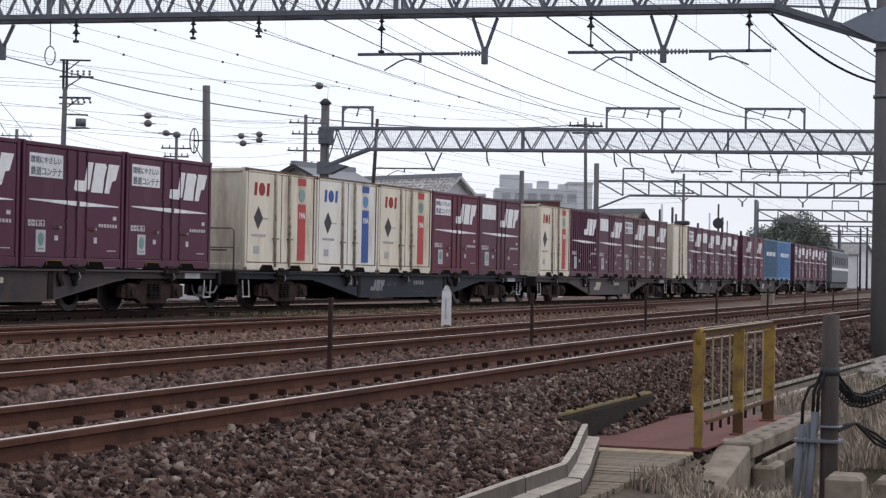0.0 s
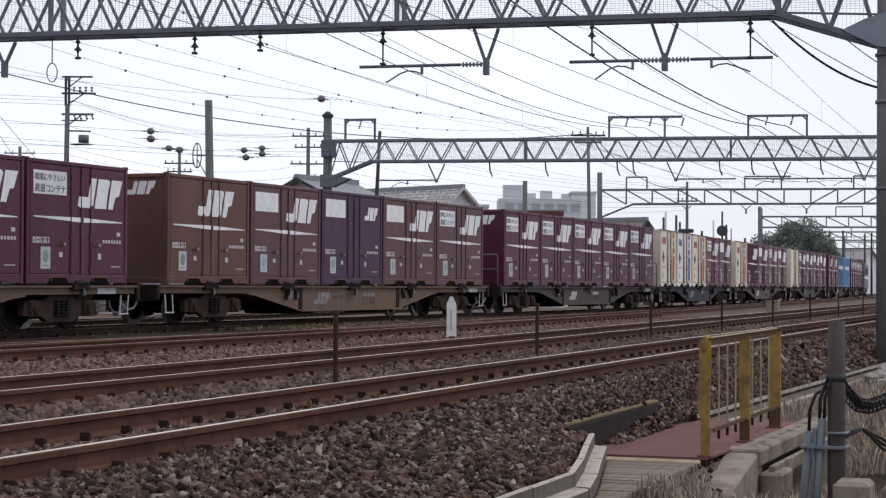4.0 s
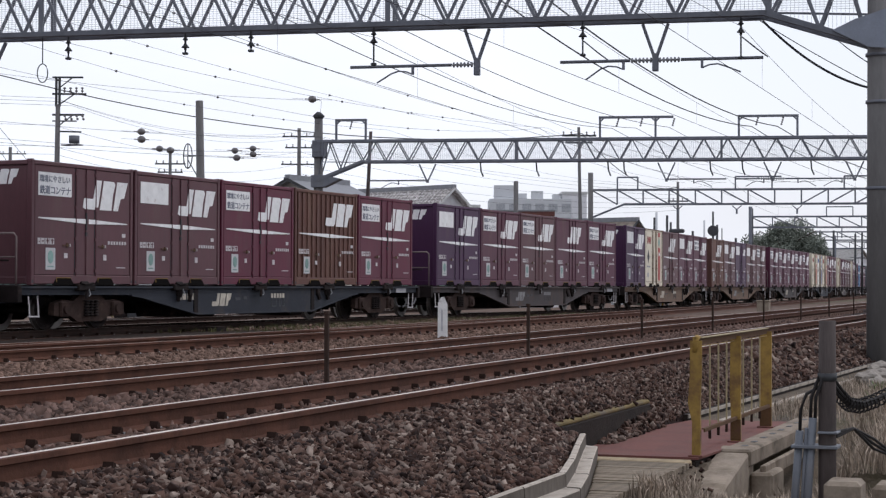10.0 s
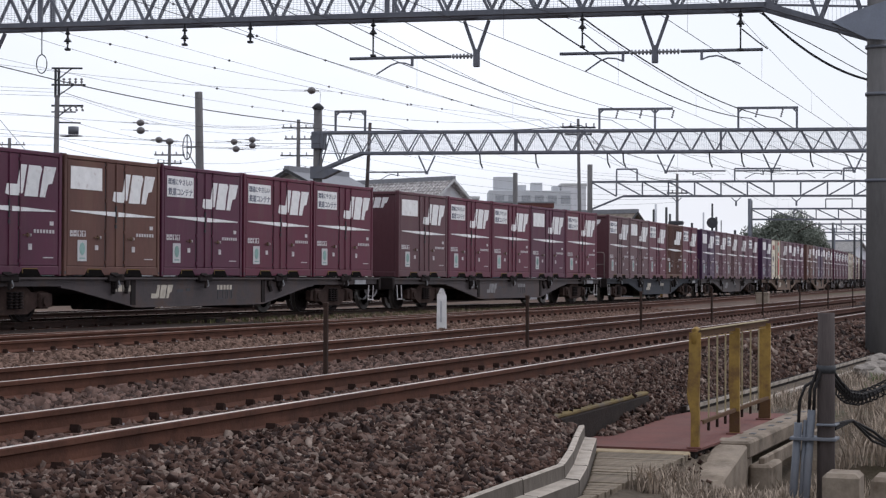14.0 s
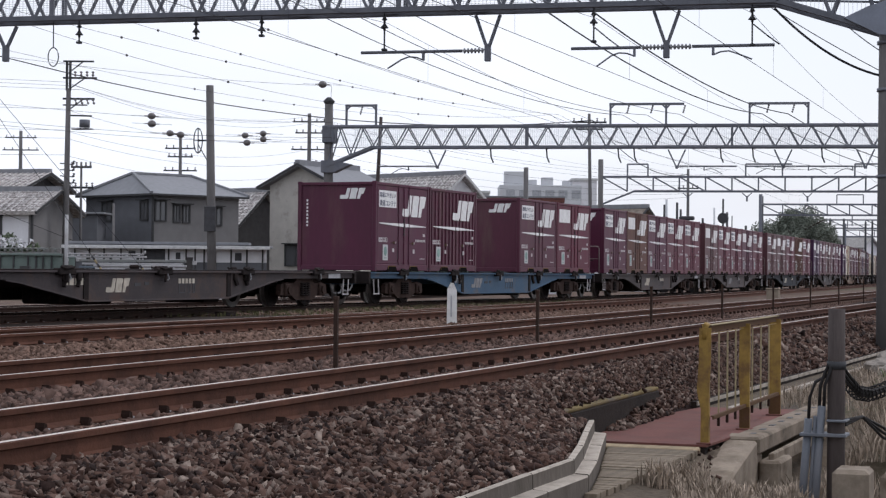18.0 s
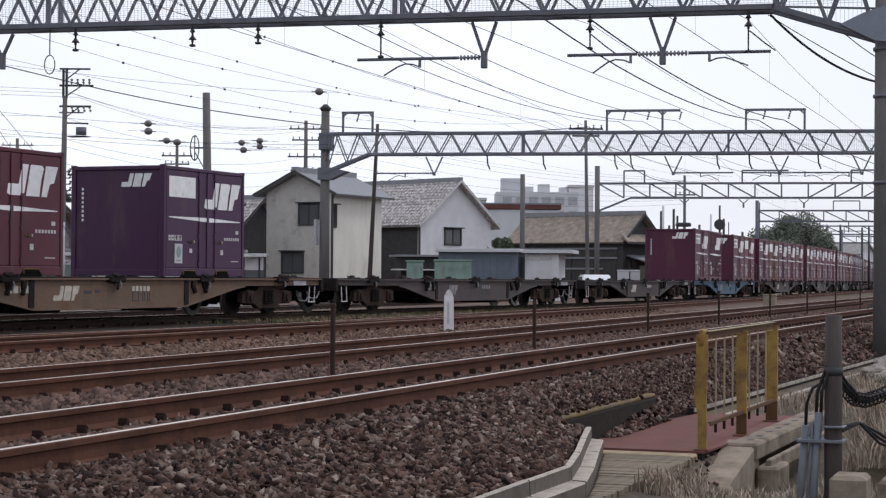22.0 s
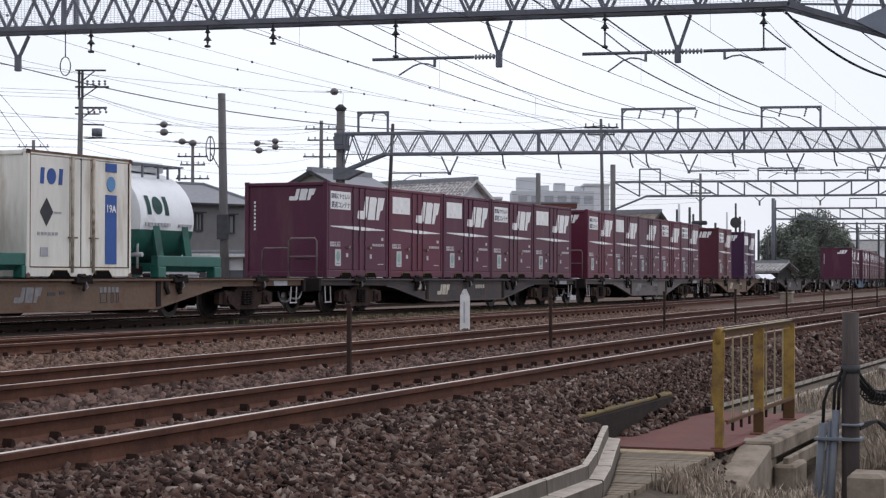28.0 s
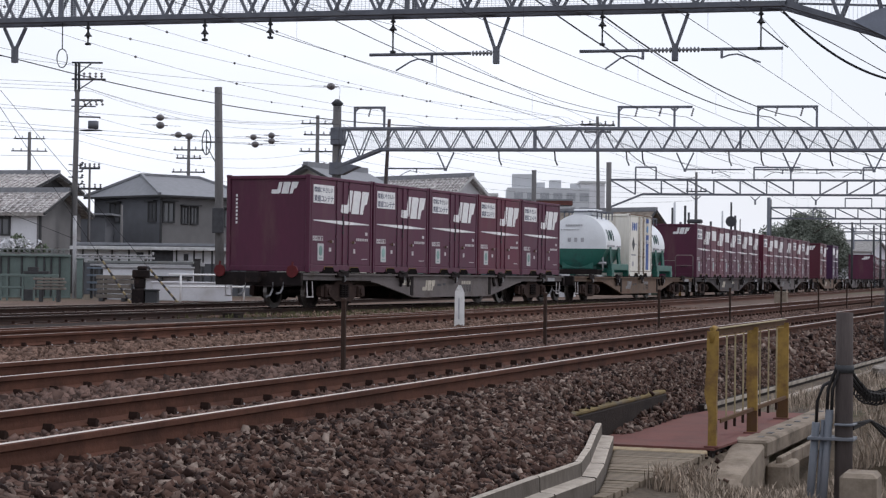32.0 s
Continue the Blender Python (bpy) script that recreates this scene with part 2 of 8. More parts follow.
INSULATOR = material("brown_grey_porcelain", (0.12, 0.11, 0.11), 0.35)
CONCRETE_POLE = material("concrete_pole", (0.13, 0.125, 0.125), 0.9, vary=0.2, scale=2.5, bump=0.004, stain=(0.08, 0.078, 0.08), stain_amount=0.35, stretch=(1, 1, 0.25))


# ---- helpers of this scene ----
def thing(name, label, category, at=None, group=""):
    ob = new(name)
    ob.empty_display_size = 0.2
    if at is not None:
        ob.matrix_basis = at
    return tagged(ob, label, category, group)


def smooth_ok(me):
    me.polygons.foreach_set("use_smooth", [True] * len(me.polygons))


def part(name, bm, mat, parent, label="", at=None, smooth=False):
    me = bpy.data.meshes.new(name)
    bm.to_mesh(me)
    bm.free()
    for one in mat if isinstance(mat, (list, tuple)) else (mat,):
        me.materials.append(one)
    if smooth:
        smooth_ok(me)
    ob = new(name, me)
    ob.parent = parent
    if at is not None:
        ob.matrix_basis = at
    return tagged(ob, label)


def again(ob, parent, at, name=None):
    """The same mesh once more under parent."""
    o = new(name or ob.name.split(".")[0], ob.data)
    o.parent = parent
    o.matrix_basis = at
    if "label" in ob:
        o["label"] = ob["label"]
    return o


def box(bm, x0, x1, y0, y1, z0, z1, mi=0, m=None):
    v = [bm.verts.new(p) for p in ((x0, y0, z0), (x1, y0, z0), (x1, y1, z0), (x0, y1, z0), (x0, y0, z1), (x1, y0, z1), (x1, y1, z1), (x0, y1, z1))]
    if m is not None:
        for a in v:
            a.co = m @ a.co
    for f in ((0, 3, 2, 1), (4, 5, 6, 7), (0, 1, 5, 4), (1, 2, 6, 5), (2, 3, 7, 6), (3, 0, 4, 7)):
        bm.faces.new([v[i] for i in f]).material_index = mi
    return v


def rbox(bm, x0, x1, y0, y1, z0, z1, r=0.01, mi=0):
    """A box with all its edges cut off by r."""
    t = bmesh.new()
    box(t, x0, x1, y0, y1, z0, z1, mi)
    bmesh.ops.bevel(t, geom=t.edges[:], offset=r, segments=1, affect="EDGES", material=-1)
    me = bpy.data.meshes.new("t")
    t.to_mesh(me)
    t.free()
    bm.from_mesh(me)
    bpy.data.meshes.remove(me)


def beam(bm, a, b, w, h=None, mi=0):
    """A bar of section w x h from a to b."""
    a, b = Vector(a), Vector(b)
    d = b - a
    if d.length < 1e-6:
        return
    q = d.to_track_quat("X", "Z").to_matrix().to_4x4()
    h = h or w
    box(bm, 0, d.length, -w / 2, w / 2, -h / 2, h / 2, mi, Matrix.Translation(a) @ q)


def rod(bm, pts, r, sides=6, mi=0, caps=True, radii=None):
    """A round bar along points."""
    pts = [Vector(p) for p in pts]
    rings = []
    for i, p in enumerate(pts):
        d = (pts[min(i + 1, len(pts) - 1)] - pts[max(i - 1, 0)]).normalized()
        u = d.cross(Vector((0, 0, 1)) if abs(d.z) < 0.9 else Vector((1, 0, 0))).normalized()
        w = d.cross(u)
        rr = radii[i] if radii else r
        rings.append([bm.verts.new(p + rr * (math.cos(k * 2 * math.pi / sides) * u + math.sin(k * 2 * math.pi / sides) * w)) for k in range(sides)])
    for a, b in zip(rings, rings[1:]):
        for k in range(sides):
            f = bm.faces.new((a[k], b[k], b[(k + 1) % sides], a[(k + 1) % sides]))
            f.material_index = mi
            f.smooth = sides > 6
    if caps:
        bm.faces.new(rings[0]).material_index = mi
        bm.faces.new(rings[-1][::-1]).material_index = mi


def prism(bm, outline, y0, y1, mi=0):
    """An outline in x and z, drawn out from y0 to y1."""
    a = [bm.verts.new((x, y0, z)) for x, z in outline]
    b = [bm.verts.new((x, y1, z)) for x, z in outline]
    n = len(a)
    bm.faces.new(a).material_index = mi
    bm.faces.new(b[::-1]).material_index = mi
    for i in range(n):
        bm.faces.new((a[i], b[i], b[(i + 1) % n], a[(i + 1) % n])).material_index = mi
    bmesh.ops.recalc_face_normals(bm, faces=bm.faces[:])


def extrude(name, section, pts, mat, parent=None, label="", mats=None):
    """A section (y, z) carried along points of a line on the ground; mats picks a material for each side."""
    bm = bmesh.new()
    rings = []
    for i, p in enumerate(pts):
        d = Vector(pts[min(i + 1, len(pts) - 1)]) - Vector(pts[max(i - 1, 0)])
        d.z = 0
        d.normalize()
        left = Vector((-d.y, d.x, 0))
        rings.append([bm.verts.new(Vector(p) + left * y + Vector((0, 0, z))) for y, z in section])
    k = len(section)
    for a, b in zip(rings, rings[1:]):
        for i in range(k):
            f = bm.faces.new((a[i], a[(i + 1) % k], b[(i + 1) % k], b[i]))
            f.material_index = mats[i] if mats else 0
    bm.faces.new(rings[0][::-1])
    bm.faces.new(rings[-1])
    bmesh.ops.recalc_face_normals(bm, faces=bm.faces[:])
    return part(name, bm, mat, parent, label)


# ---- the line of the freight track ----
def bend(s):
    def soft(u):
        return 6 * (max(u / 6, 0) + math.log1p(math.exp(-abs(u / 6))))
    return -0.0013685 * s + 0.010066 * (soft(s - 60.79) - soft(s - 76.70) - soft(-60.79) + soft(-76.70)) + 0.0027 * (soft(s - 115) - soft(s - 200))


STEP = 0.5
LINE = []
_x, _y = 0.0, 0.0
for _i in range(1200):
    LINE.append((_x, _y))
    _x += STEP * math.cos(bend((_i + 0.5) * STEP))
    _y += STEP * math.sin(bend((_i + 0.5) * STEP))


def fall(s):
    return -0.00187 * max(s - 40, 0) if s < 200 else -0.299


def on_line(s, off=0.0, z=0.0):
    """A place s metres along the freight track, off to its left, z over the rail head."""
    if s < 0:
        x, y, a = s, 0.0, 0.0
    else:
        i = min(int(s / STEP), len(LINE) - 2)
        f = s / STEP - i
        x = LINE[i][0] * (1 - f) + LINE[i + 1][0] * f
        y = LINE[i][1] * (1 - f) + LINE[i + 1][1] * f
        a = bend(s)
    return Vector((x - off * math.sin(a), y + SIDE + 1.225 + off * math.cos(a), z + fall(s)))


SIDE = 20.43  # distance of the containers' near side from the camera's line


def run(t):
    """Metres gone since the clip's start."""
    return 9.2143 * t + 0.013463 * t * t


TAIL = -266.5
PITCH = 20.4
SLOT = 3.767

# ---- ground and tracks ----
TROUGH_LINE = ((6.0, 3.50), (12.2, 3.52), (13.15, 3.72), (14.75, 4.10), (15.45, 4.26))  # inner face of the trough wall
TOE_LINE = TROUGH_LINE + ((16.0, 4.44), (18.2, 4.46), (18.7, 4.36), (20.0, 4.31), (40.0, 3.72))


def toe(x):
    """Foot of the ballast slope beside the near track."""
    p = TOE_LINE
    if x <= p[0][0]:
        return p[0][1]
    for (x0, y0), (x1, y1) in zip(p, p[1:]):
        if x <= x1:
            return y0 + (y1 - y0) * (x - x0) / (x1 - x0)
    return p[-1][1]


def ground_height(x, y):
    f = toe(x)
    if y < f - 0.01:
        z = (-0.49 if x < 19 else -0.44) if x < 40 else -0.3
        if 15.6 < x < 21.5:
            z -= 0.62 * min(max((3.2 - y) / 0.25, 0), 1) * min(max((y - 1.9) / 0.45, 0), 1) * min(max((20.8 - x) / 3, 0), 1)
        elif 11 < x <= 15.6:
            k = min(max((x - 13.0) / 1.4, 0), 1)
            z += 0.012 - (0.03 + 0.12 * k) * min(max((3.27 - y) / 0.16, 0), 1) - 0.24 * k * min(max((2.97 - y) / 0.12, 0), 1)
        z += 0.03 * noise.noise(Vector((x * 1.3, y * 1.3, 0))) if y < 3.0 else 0
    elif y < 4.68:
        low = -0.27 if x < 18.8 else -0.43
        z = low + (0.06 - low) * max(y - f, 0) / (4.68 - f)
        if 14.95 < x < 18.8:
            z = -0.29 if y < 4.52 else -0.15 + 1.31 * (y - 4.52)
    elif y < 9.9:
        z = 0.06
    elif y < 11.2:
        z = 0.06 - 0.08 * (y - 9.9) / 1.3
    elif y < 19:
        z = -0.02
    elif y < 30:
        z = -0.06
    else:
        z = -0.12
    return z + (fall(x) if x > 40 else 0)


def sheet(name, xs, ys, height, mat, label, category="ground"):
    """The ground; rows below zero are offsets from the ballast foot."""
    bm = bmesh.new()
    grid = []
    for x in xs:
        row = []
        for k, y in ys:
            q = y if k == "y" else toe(x) + y if k == "t" else toe(x) + (4.68 - toe(x)) * y
            row.append(bm.verts.new((x, q, height(x, q))))
        grid.append(row)
    for i in range(len(xs) - 1):
        for j in range(len(ys) - 1):
            f = bm.faces.new((grid[i][j], grid[i + 1][j], grid[i + 1][j + 1], grid[i][j + 1]))
            c = f.calc_center_median()
            # index 4: shade below the wagons put into the bed, and dark yard ballast
            f.material_index = 1 if c.y < toe(c.x) - 0.01 or c.y > 36 else 4 if 16.2 < c.y < 24.2 and c.x < 36 + 4.5 * (c.y - 17) else 3 if 17.2 < c.y < 20.8 else 4 if 20.8 <= c.y < 24.2 and c.x < 72 else 2 if c.y > 10.6 else 0
    return tagged(part(name, bm, mat, None, label), category=category, kind="structure")


_xs = [-3000, -600, -100, -20] + [i * 0.8 for i in range(-10, 14)] + [11.2 + i * 0.2 for i in range(70)] + [25.2 + 0.8 * i for i in range(69)] + [80 + 5 * i for i in range(1, 30)] + [300, 500, 1200, 4000]
_ys = [("y", v) for v in [-3000, -300, -50, -10, -4, 0, 0.6, 1.2, 1.6, 1.9, 2.1, 2.3, 2.5, 2.7, 2.85, 3.0, 3.1, 3.2, 3.3]] + [("t", -0.06), ("t", -0.015), ("t", 0.0), ("s", 0.2), ("y", 4.5), ("y", 4.53), ("y", 4.62), ("s", 1.0)] + [("y", v) for v in [5 + 0.4 * i for i in range(79)] + [40, 50, 70, 100, 200, 500, 1500, 4000]]
sheet("ground", _xs, _ys, ground_height, (BALLAST, GRASSY, YARD, BAND, OILY_SHADED), "brown ballast, gravel and dry weeds of a railway yard")

RAIL_SEC = [(-0.064, -0.153), (0.064, -0.153), (0.064, -0.143), (0.012, -0.118), (0.012, -0.045), (0.033, -0.035), (0.033, -0.006), (0.028, -0.002), (0.021, 0.0), (-0.021, 0.0), (-0.028, -0.002), (-0.033, -0.006), (-0.033, -0.035), (-0.012, -0.045), (-0.012, -0.118), (-0.064, -0.143)]
RAIL_MATS = [0] * 8 + [1] + [0] * 7


def sleeper_mesh():
    bm = bmesh.new()
    prism(bm, [(-0.12, -0.25), (0.12, -0.25), (0.1, -0.153), (-0.1, -0.153)], -0.92, 0.92)
    for y in (-0.566, 0.566):
        for s in (-1, 1):
            y0 = y + s * 0.085
            prism(bm, [(-0.026, -0.155), (0.026, -0.155), (0.016, -0.112), (-0.012, -0.1), (-0.02, -0.125)], y0 - 0.032, y0 + 0.032, 1)
            box(bm, 0.03, 0.06, y0 - 0.025, y0 + 0.025, -0.155, -0.14, 2)
    me = bpy.data.meshes.new("sleeper")
    bm.to_mesh(me)
    bm.free()
    for m in (SLEEPER, CLIP, MARK_GREY):
        me.materials.append(m)
    return me


SLEEPER_MESH = sleeper_mesh()


def track(pts, label, laid=None, side=(-0.566, 0.566), top=RAIL_TOP, body=RAIL_SIDE):
    """A railway track; pts are its centre at the rail head, laid the stretch with single sleepers."""
    t = tagged(new("railway_track"), label, "railway track", kind="structure")
    for off in side:
        line = []
        for i, p in enumerate(pts):
            d = Vector(pts[min(i + 1, len(pts) - 1)]) - Vector(pts[max(i - 1, 0)])
            d.z = 0
            d.normalize()
            line.append(Vector(p) + off * Vector((-d.y, d.x, 0)))
        extrude("rail", RAIL_SEC, line, (body, top), t, mats=RAIL_MATS)
    if laid:
        a, b, step = laid
        x = a
        i = 0
        while x < b:
            while pts[i + 1][0] < x:
                i += 1
            p, q = Vector(pts[i]), Vector(pts[i + 1])
            at = p.lerp(q, (x - p.x) / (q.x - p.x))
            s = new("sleeper", SLEEPER_MESH)
            s.parent = t
            s.matrix_basis = Matrix.Translation(at + Vector((random.uniform(-0.01, 0.01), 0, random.uniform(-0.004, 0.004)))) @ Matrix.Rotation(math.atan2(q.y - p.y, q.x - p.x), 4, "Z")
            x += step
    return t


track([(x, 5.615, 0.235) for x in (-60, 0, 40, 120, 300)], "rusty rail track with polished heads on brown ballast", (6.49, 72, 0.51))
track([(x, 8.68 + 0.012 * max(x - 18, 0), 0.235) for x in (-60, 0, 18, 40, 120, 300)], "rusty rail track with polished heads on brown ballast", (9, 72, 0.52))
track([(-60, 17.0, 0.17), (20, 14.4, 0.17), (32, 14.05, 0.17), (60, 14.6, 0.15), (120, 17.5, 0.05), (300, 27, -0.2)], "rusty rail track of the yard on dull brown ballast", (16.4, 60, 0.56), top=RAIL_DULL)
track([(-60, 28.0, 0.15), (10, 17.6, 0.15), (23.3, 16.3, 0.15), (33, 15.2, 0.15), (46, 14.6, 0.155)], "rusty turnout rail joining the yard track", None, (-0.566,), RAIL_DULL)
track([on_line(s) + Vector((0, 0, 0.1)) for s in range(-40, 400, 2)], "rail track that carries the container train", (24, 100, 0.6), body=RAIL_DARK)
track([(x, 25.4 + 0.0008 * max(x - 30, 0) ** 2 * (1 if x < 120 else 0) + (0.144 * (x - 120) + 6.48 if x >= 120 else 0), 0.08 + fall(x)) for x in (-60, 0, 30, 50, 70, 90, 110, 119, 140, 200, 300)], "siding rail track behind the train", (30, 60, 0.6), body=RAIL_DARK)


# ---- ballast stones ----
def stones(name, count, place, label, lo=0.022, hi=0.042, mat=STONE):
    rng = np.random.default_rng(5)
    xyz = place(rng, count)
    n = len(xyz)
    size = rng.uniform(lo, hi, (n, 1, 1)) * rng.uniform(0.4, 1.6, (n, 1, 3)) * np.array((1.4, 0.95, 0.5))
    base = np.array([(-1, -1, -1), (1, -1, -1), (1, 1, -1), (-1, 1, -1), (-1, -1, 1), (1, -1, 1), (1, 1, 1), (-1, 1, 1)], float)
    v = base[None] * rng.uniform(0.5, 1.1, (n, 8, 3)) * size
    turn, tip = rng.uniform(0, np.pi, n), rng.normal(0, 0.34, (n, 2))
    q = np.stack([np.cos(turn), tip[:, 0], tip[:, 1], np.sin(turn)], -1)
    q /= np.linalg.norm(q, axis=1, keepdims=True)
    w, x, y, z = q.T
    rot = np.stack([np.stack([1 - 2 * (y * y + z * z), 2 * (x * y - z * w), 2 * (x * z + y * w)], -1),
                    np.stack([2 * (x * y + z * w), 1 - 2 * (x * x + z * z), 2 * (y * z - x * w)], -1),
                    np.stack([2 * (x * z - y * w), 2 * (y * z + x * w), 1 - 2 * (x * x + y * y)], -1)], 1)
    v = np.einsum("nij,nkj->nki", rot, v) + xyz[:, None]
    faces = np.array([(0, 3, 2, 1), (4, 5, 6, 7), (0, 1, 5, 4), (1, 2, 6, 5), (2, 3, 7, 6), (3, 0, 4, 7)])
    idx = (faces[None] + 8 * np.arange(n)[:, None, None]).ravel()
    me = bpy.data.meshes.new(name)
    me.vertices.add(n * 8)
    me.vertices.foreach_set("co", v.ravel())
    me.loops.add(len(idx))
    me.loops.foreach_set("vertex_index", idx)
    me.polygons.add(n * 6)
    me.polygons.foreach_set("loop_start", np.arange(n * 6) * 4)
    me.update(calc_edges=True)
    me.materials.append(mat)
    return tagged(new(name, me), label, "ballast", kind="stuff")


def scatter(x0, x1, y0, y1, lift=0.02, follow=True):
    def place(rng, n):
        x = x0 + (x1 - x0) * rng.random(n) ** 1.3
        y = rng.uniform(0, 1, n)
        a = np.array([toe(v) + 0.035 if follow else y0 for v in x])
        y = a + (y1 - a) * y
        z = np.array([ground_height(p, q) for p, q in zip(x, y)]) + rng.uniform(-0.012, lift, n)
        return np.stack([x, y, z], -1)
    return place


stones("ballast_stones", 58000, scatter(6.5, 26, 3.7, 5.05, 0.03), "loose brown and grey ballast stones", 0.0135, 0.028)
stones("ballast_stones", 9000, scatter(26, 60, 4.3, 5.05, 0.035), "loose brown and grey ballast stones", 0.03, 0.055)
stones("ballast_stones", 22000, scatter(10, 60, 6.25, 8.05, 0.03, False), "loose brown ballast stones between the rails", 0.02, 0.04, STONE_MID)
stones("ballast_stones", 9000, scatter(8, 45, 5.12, 6.12, 0.012, False), "loose brown ballast stones between the rails", 0.018, 0.034, STONE_MID)
stones("ballast_stones", 6000, scatter(12, 50, 8.16, 9.24, 0.012, False), "loose brown ballast stones between the rails", 0.02, 0.036, STONE_MID)
stones("ballast_stones", 12000, scatter(14, 55, 9.3, 10.9, 0.03, False), "loose brown ballast stones between the rails", 0.022, 0.042, STONE_MID)
stones("ballast_stones", 9000, scatter(16, 60, 10.9, 13.4, 0.03, False), "loose brown ballast stones of the yard", 0.022, 0.04, STONE_YARD)
stones("ballast_stones", 2500, scatter(38, 75, 15.2, 21.0, 0.03, False), "loose brown ballast stones of the yard", 0.022, 0.04, STONE_YARD)


def rubble(rng, n):
    x = rng.uniform(16.6, 18.9, n)
    y = rng.uniform(4.28, 4.42, n)
    z = -0.42 + rng.random(n) * (0.02 + 0.15 * np.clip((x - 16.8) / 1.4, 0, 1)) * np.clip((y - 4.26) / 0.12, 0, 1)
    return np.stack([x, y, z], -1)


def crumbs(rng, n):
    x = rng.uniform(14.6, 18.3, n)
    return np.stack([x, 4.5 + rng.normal(0, 0.05, n), -0.125 + rng.uniform(0, 0.02, n)], -1)


def litter(rng, n):
    x, y = rng.uniform(13.2, 16.4, n), rng.uniform(2.98, 3.35, n)
    return np.stack([x, y, np.array([ground_height(p, q) for p, q in zip(x, y)]) + 0.01], -1)


stones("ballast_stones", 420, rubble, "ballast stones heaped against a concrete sill", 0.016, 0.034)
stones("ballast_stones", 110, crumbs, "ballast stones lying on a mossy sill", 0.012, 0.024)
stones("ballast_stones", 150, litter, "brown stones strewn in dry grass", 0.01, 0.022)


def tufts(name, count, x0, x1, y0, y1, h0, h1, mat, label, keep=None):
    """Dry grass: thin blades bent to all sides."""
    rng = random.Random(8)
    verts, faces = [], []
    for _ in range(count):
        x, y = rng.uniform(x0, x1), rng.uniform(y0, y1)
        if keep and not keep(x, y):
            continue
        z = ground_height(x, y) - 0.01
        for _b in range(rng.randint(5, 9)):
            a, h = rng.uniform(0, 6.28), rng.uniform(h0, h1)
            lean, w = rng.uniform(0.1, 0.7) * h, rng.uniform(0.003, 0.006)
            bx, by = x + rng.uniform(-0.05, 0.05), y + rng.uniform(-0.05, 0.05)
            px, py = -math.sin(a) * w, math.cos(a) * w
            dx, dy = math.cos(a) * lean, math.sin(a) * lean
            i = len(verts)
            verts += [(bx - px, by - py, z), (bx + px, by + py, z), (bx + dx * 0.4 + px, by + dy * 0.4 + py, z + h * 0.6), (bx + dx * 0.4 - px, by + dy * 0.4 - py, z + h * 0.6), (bx + dx, by + dy, z + h * 0.92)]
            faces += [(i, i + 1, i + 2, i + 3), (i + 3, i + 2, i + 4)]
    me = bpy.data.meshes.new(name)
    me.from_pydata(verts, [], faces)
    me.materials.append(mat)
    return tagged(new(name, me), label, "grass", kind="stuff")


DRY = material("dry_grass", (0.27, 0.218, 0.17), 0.9, vary=0.3, scale=3, rand=0.45, island=True)
OLIVE = material("dull_olive_weeds", (0.085, 0.082, 0.036), 0.9, vary=0.3, scale=3, rand=0.35, island=True)
GREEN = material("green_weeds", (0.06, 0.10, 0.025), 0.8, vary=0.3, scale=3, rand=0.4, island=True)
tufts("dry_grass", 620, 11.6, 14.1, 2.0, 3.3, 0.02, 0.15, DRY, "dry straw-coloured grass beside the culvert", lambda x, y: y < 2.85 + 0.25 * (x - 12.6) and not (x > 13.9 and y > 2.98 and y < 3.1))
tufts("dry_grass", 420, 12.9, 15.6, 2.72, 3.2, 0.08, 0.26, DRY, "tall dry straw-coloured grass round a concrete wing", lambda x, y: noise.noise(Vector((x * 1.6, y * 2.2, 7))) > -0.12 and y < 3.24 - 0.06 * (x - 12.9))
tufts("dry_grass", 700, 15.0, 20.5, 1.2, 2.75, 0.12, 0.36, DRY, "dry straw-coloured grass below the culvert", lambda x, y: y < 2.25)
tufts("dry_grass", 2600, 14.8, 40, 0.7, 2.5, 0.1, 0.34, DRY, "dry straw-coloured grass on the embankment")
tufts("dry_grass", 900, 20.5, 34, 2.4, 4.0, 0.06, 0.2, DRY, "dry straw-coloured grass on the embankment", lambda x, y: y < 3.7 - 0.02 * (x - 20))
tufts("green_weeds", 500, 18, 30, 1.2, 3.0, 0.06, 0.22, GREEN, "low green weeds in dry grass", lambda x, y: noise.noise(Vector((x * 0.6, y * 1.5, 3))) > 0.05 and (y < 2.3 or x > 24))
tufts("green_weeds", 900, 36, 66, 17.0, 20.4, 0.05, 0.15, OLIVE, "low green weeds between the tracks")
tufts("dry_grass", 300, 38, 66, 17.0, 20.4, 0.04, 0.12, DRY, "dry weeds between the tracks")

# ---- things beside the near track ----
CONCRETE = material("weathered_concrete", (0.235, 0.194, 0.152), 0.9, vary=0.22, scale=3, bump=0.004, bscale=45, stain=(0.11, 0.084, 0.062), stain_amount=0.5, stain_scale=2.5)
WING = material("brownish_concrete", (0.2, 0.162, 0.126), 0.95, vary=0.25, scale=3, bump=0.005, bscale=45, stain=(0.085, 0.068, 0.05), stain_amount=0.45, stain_scale=2.5)
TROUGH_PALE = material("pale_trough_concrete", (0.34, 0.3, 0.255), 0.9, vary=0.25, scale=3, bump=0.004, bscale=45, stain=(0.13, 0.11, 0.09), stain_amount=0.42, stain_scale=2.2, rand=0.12)
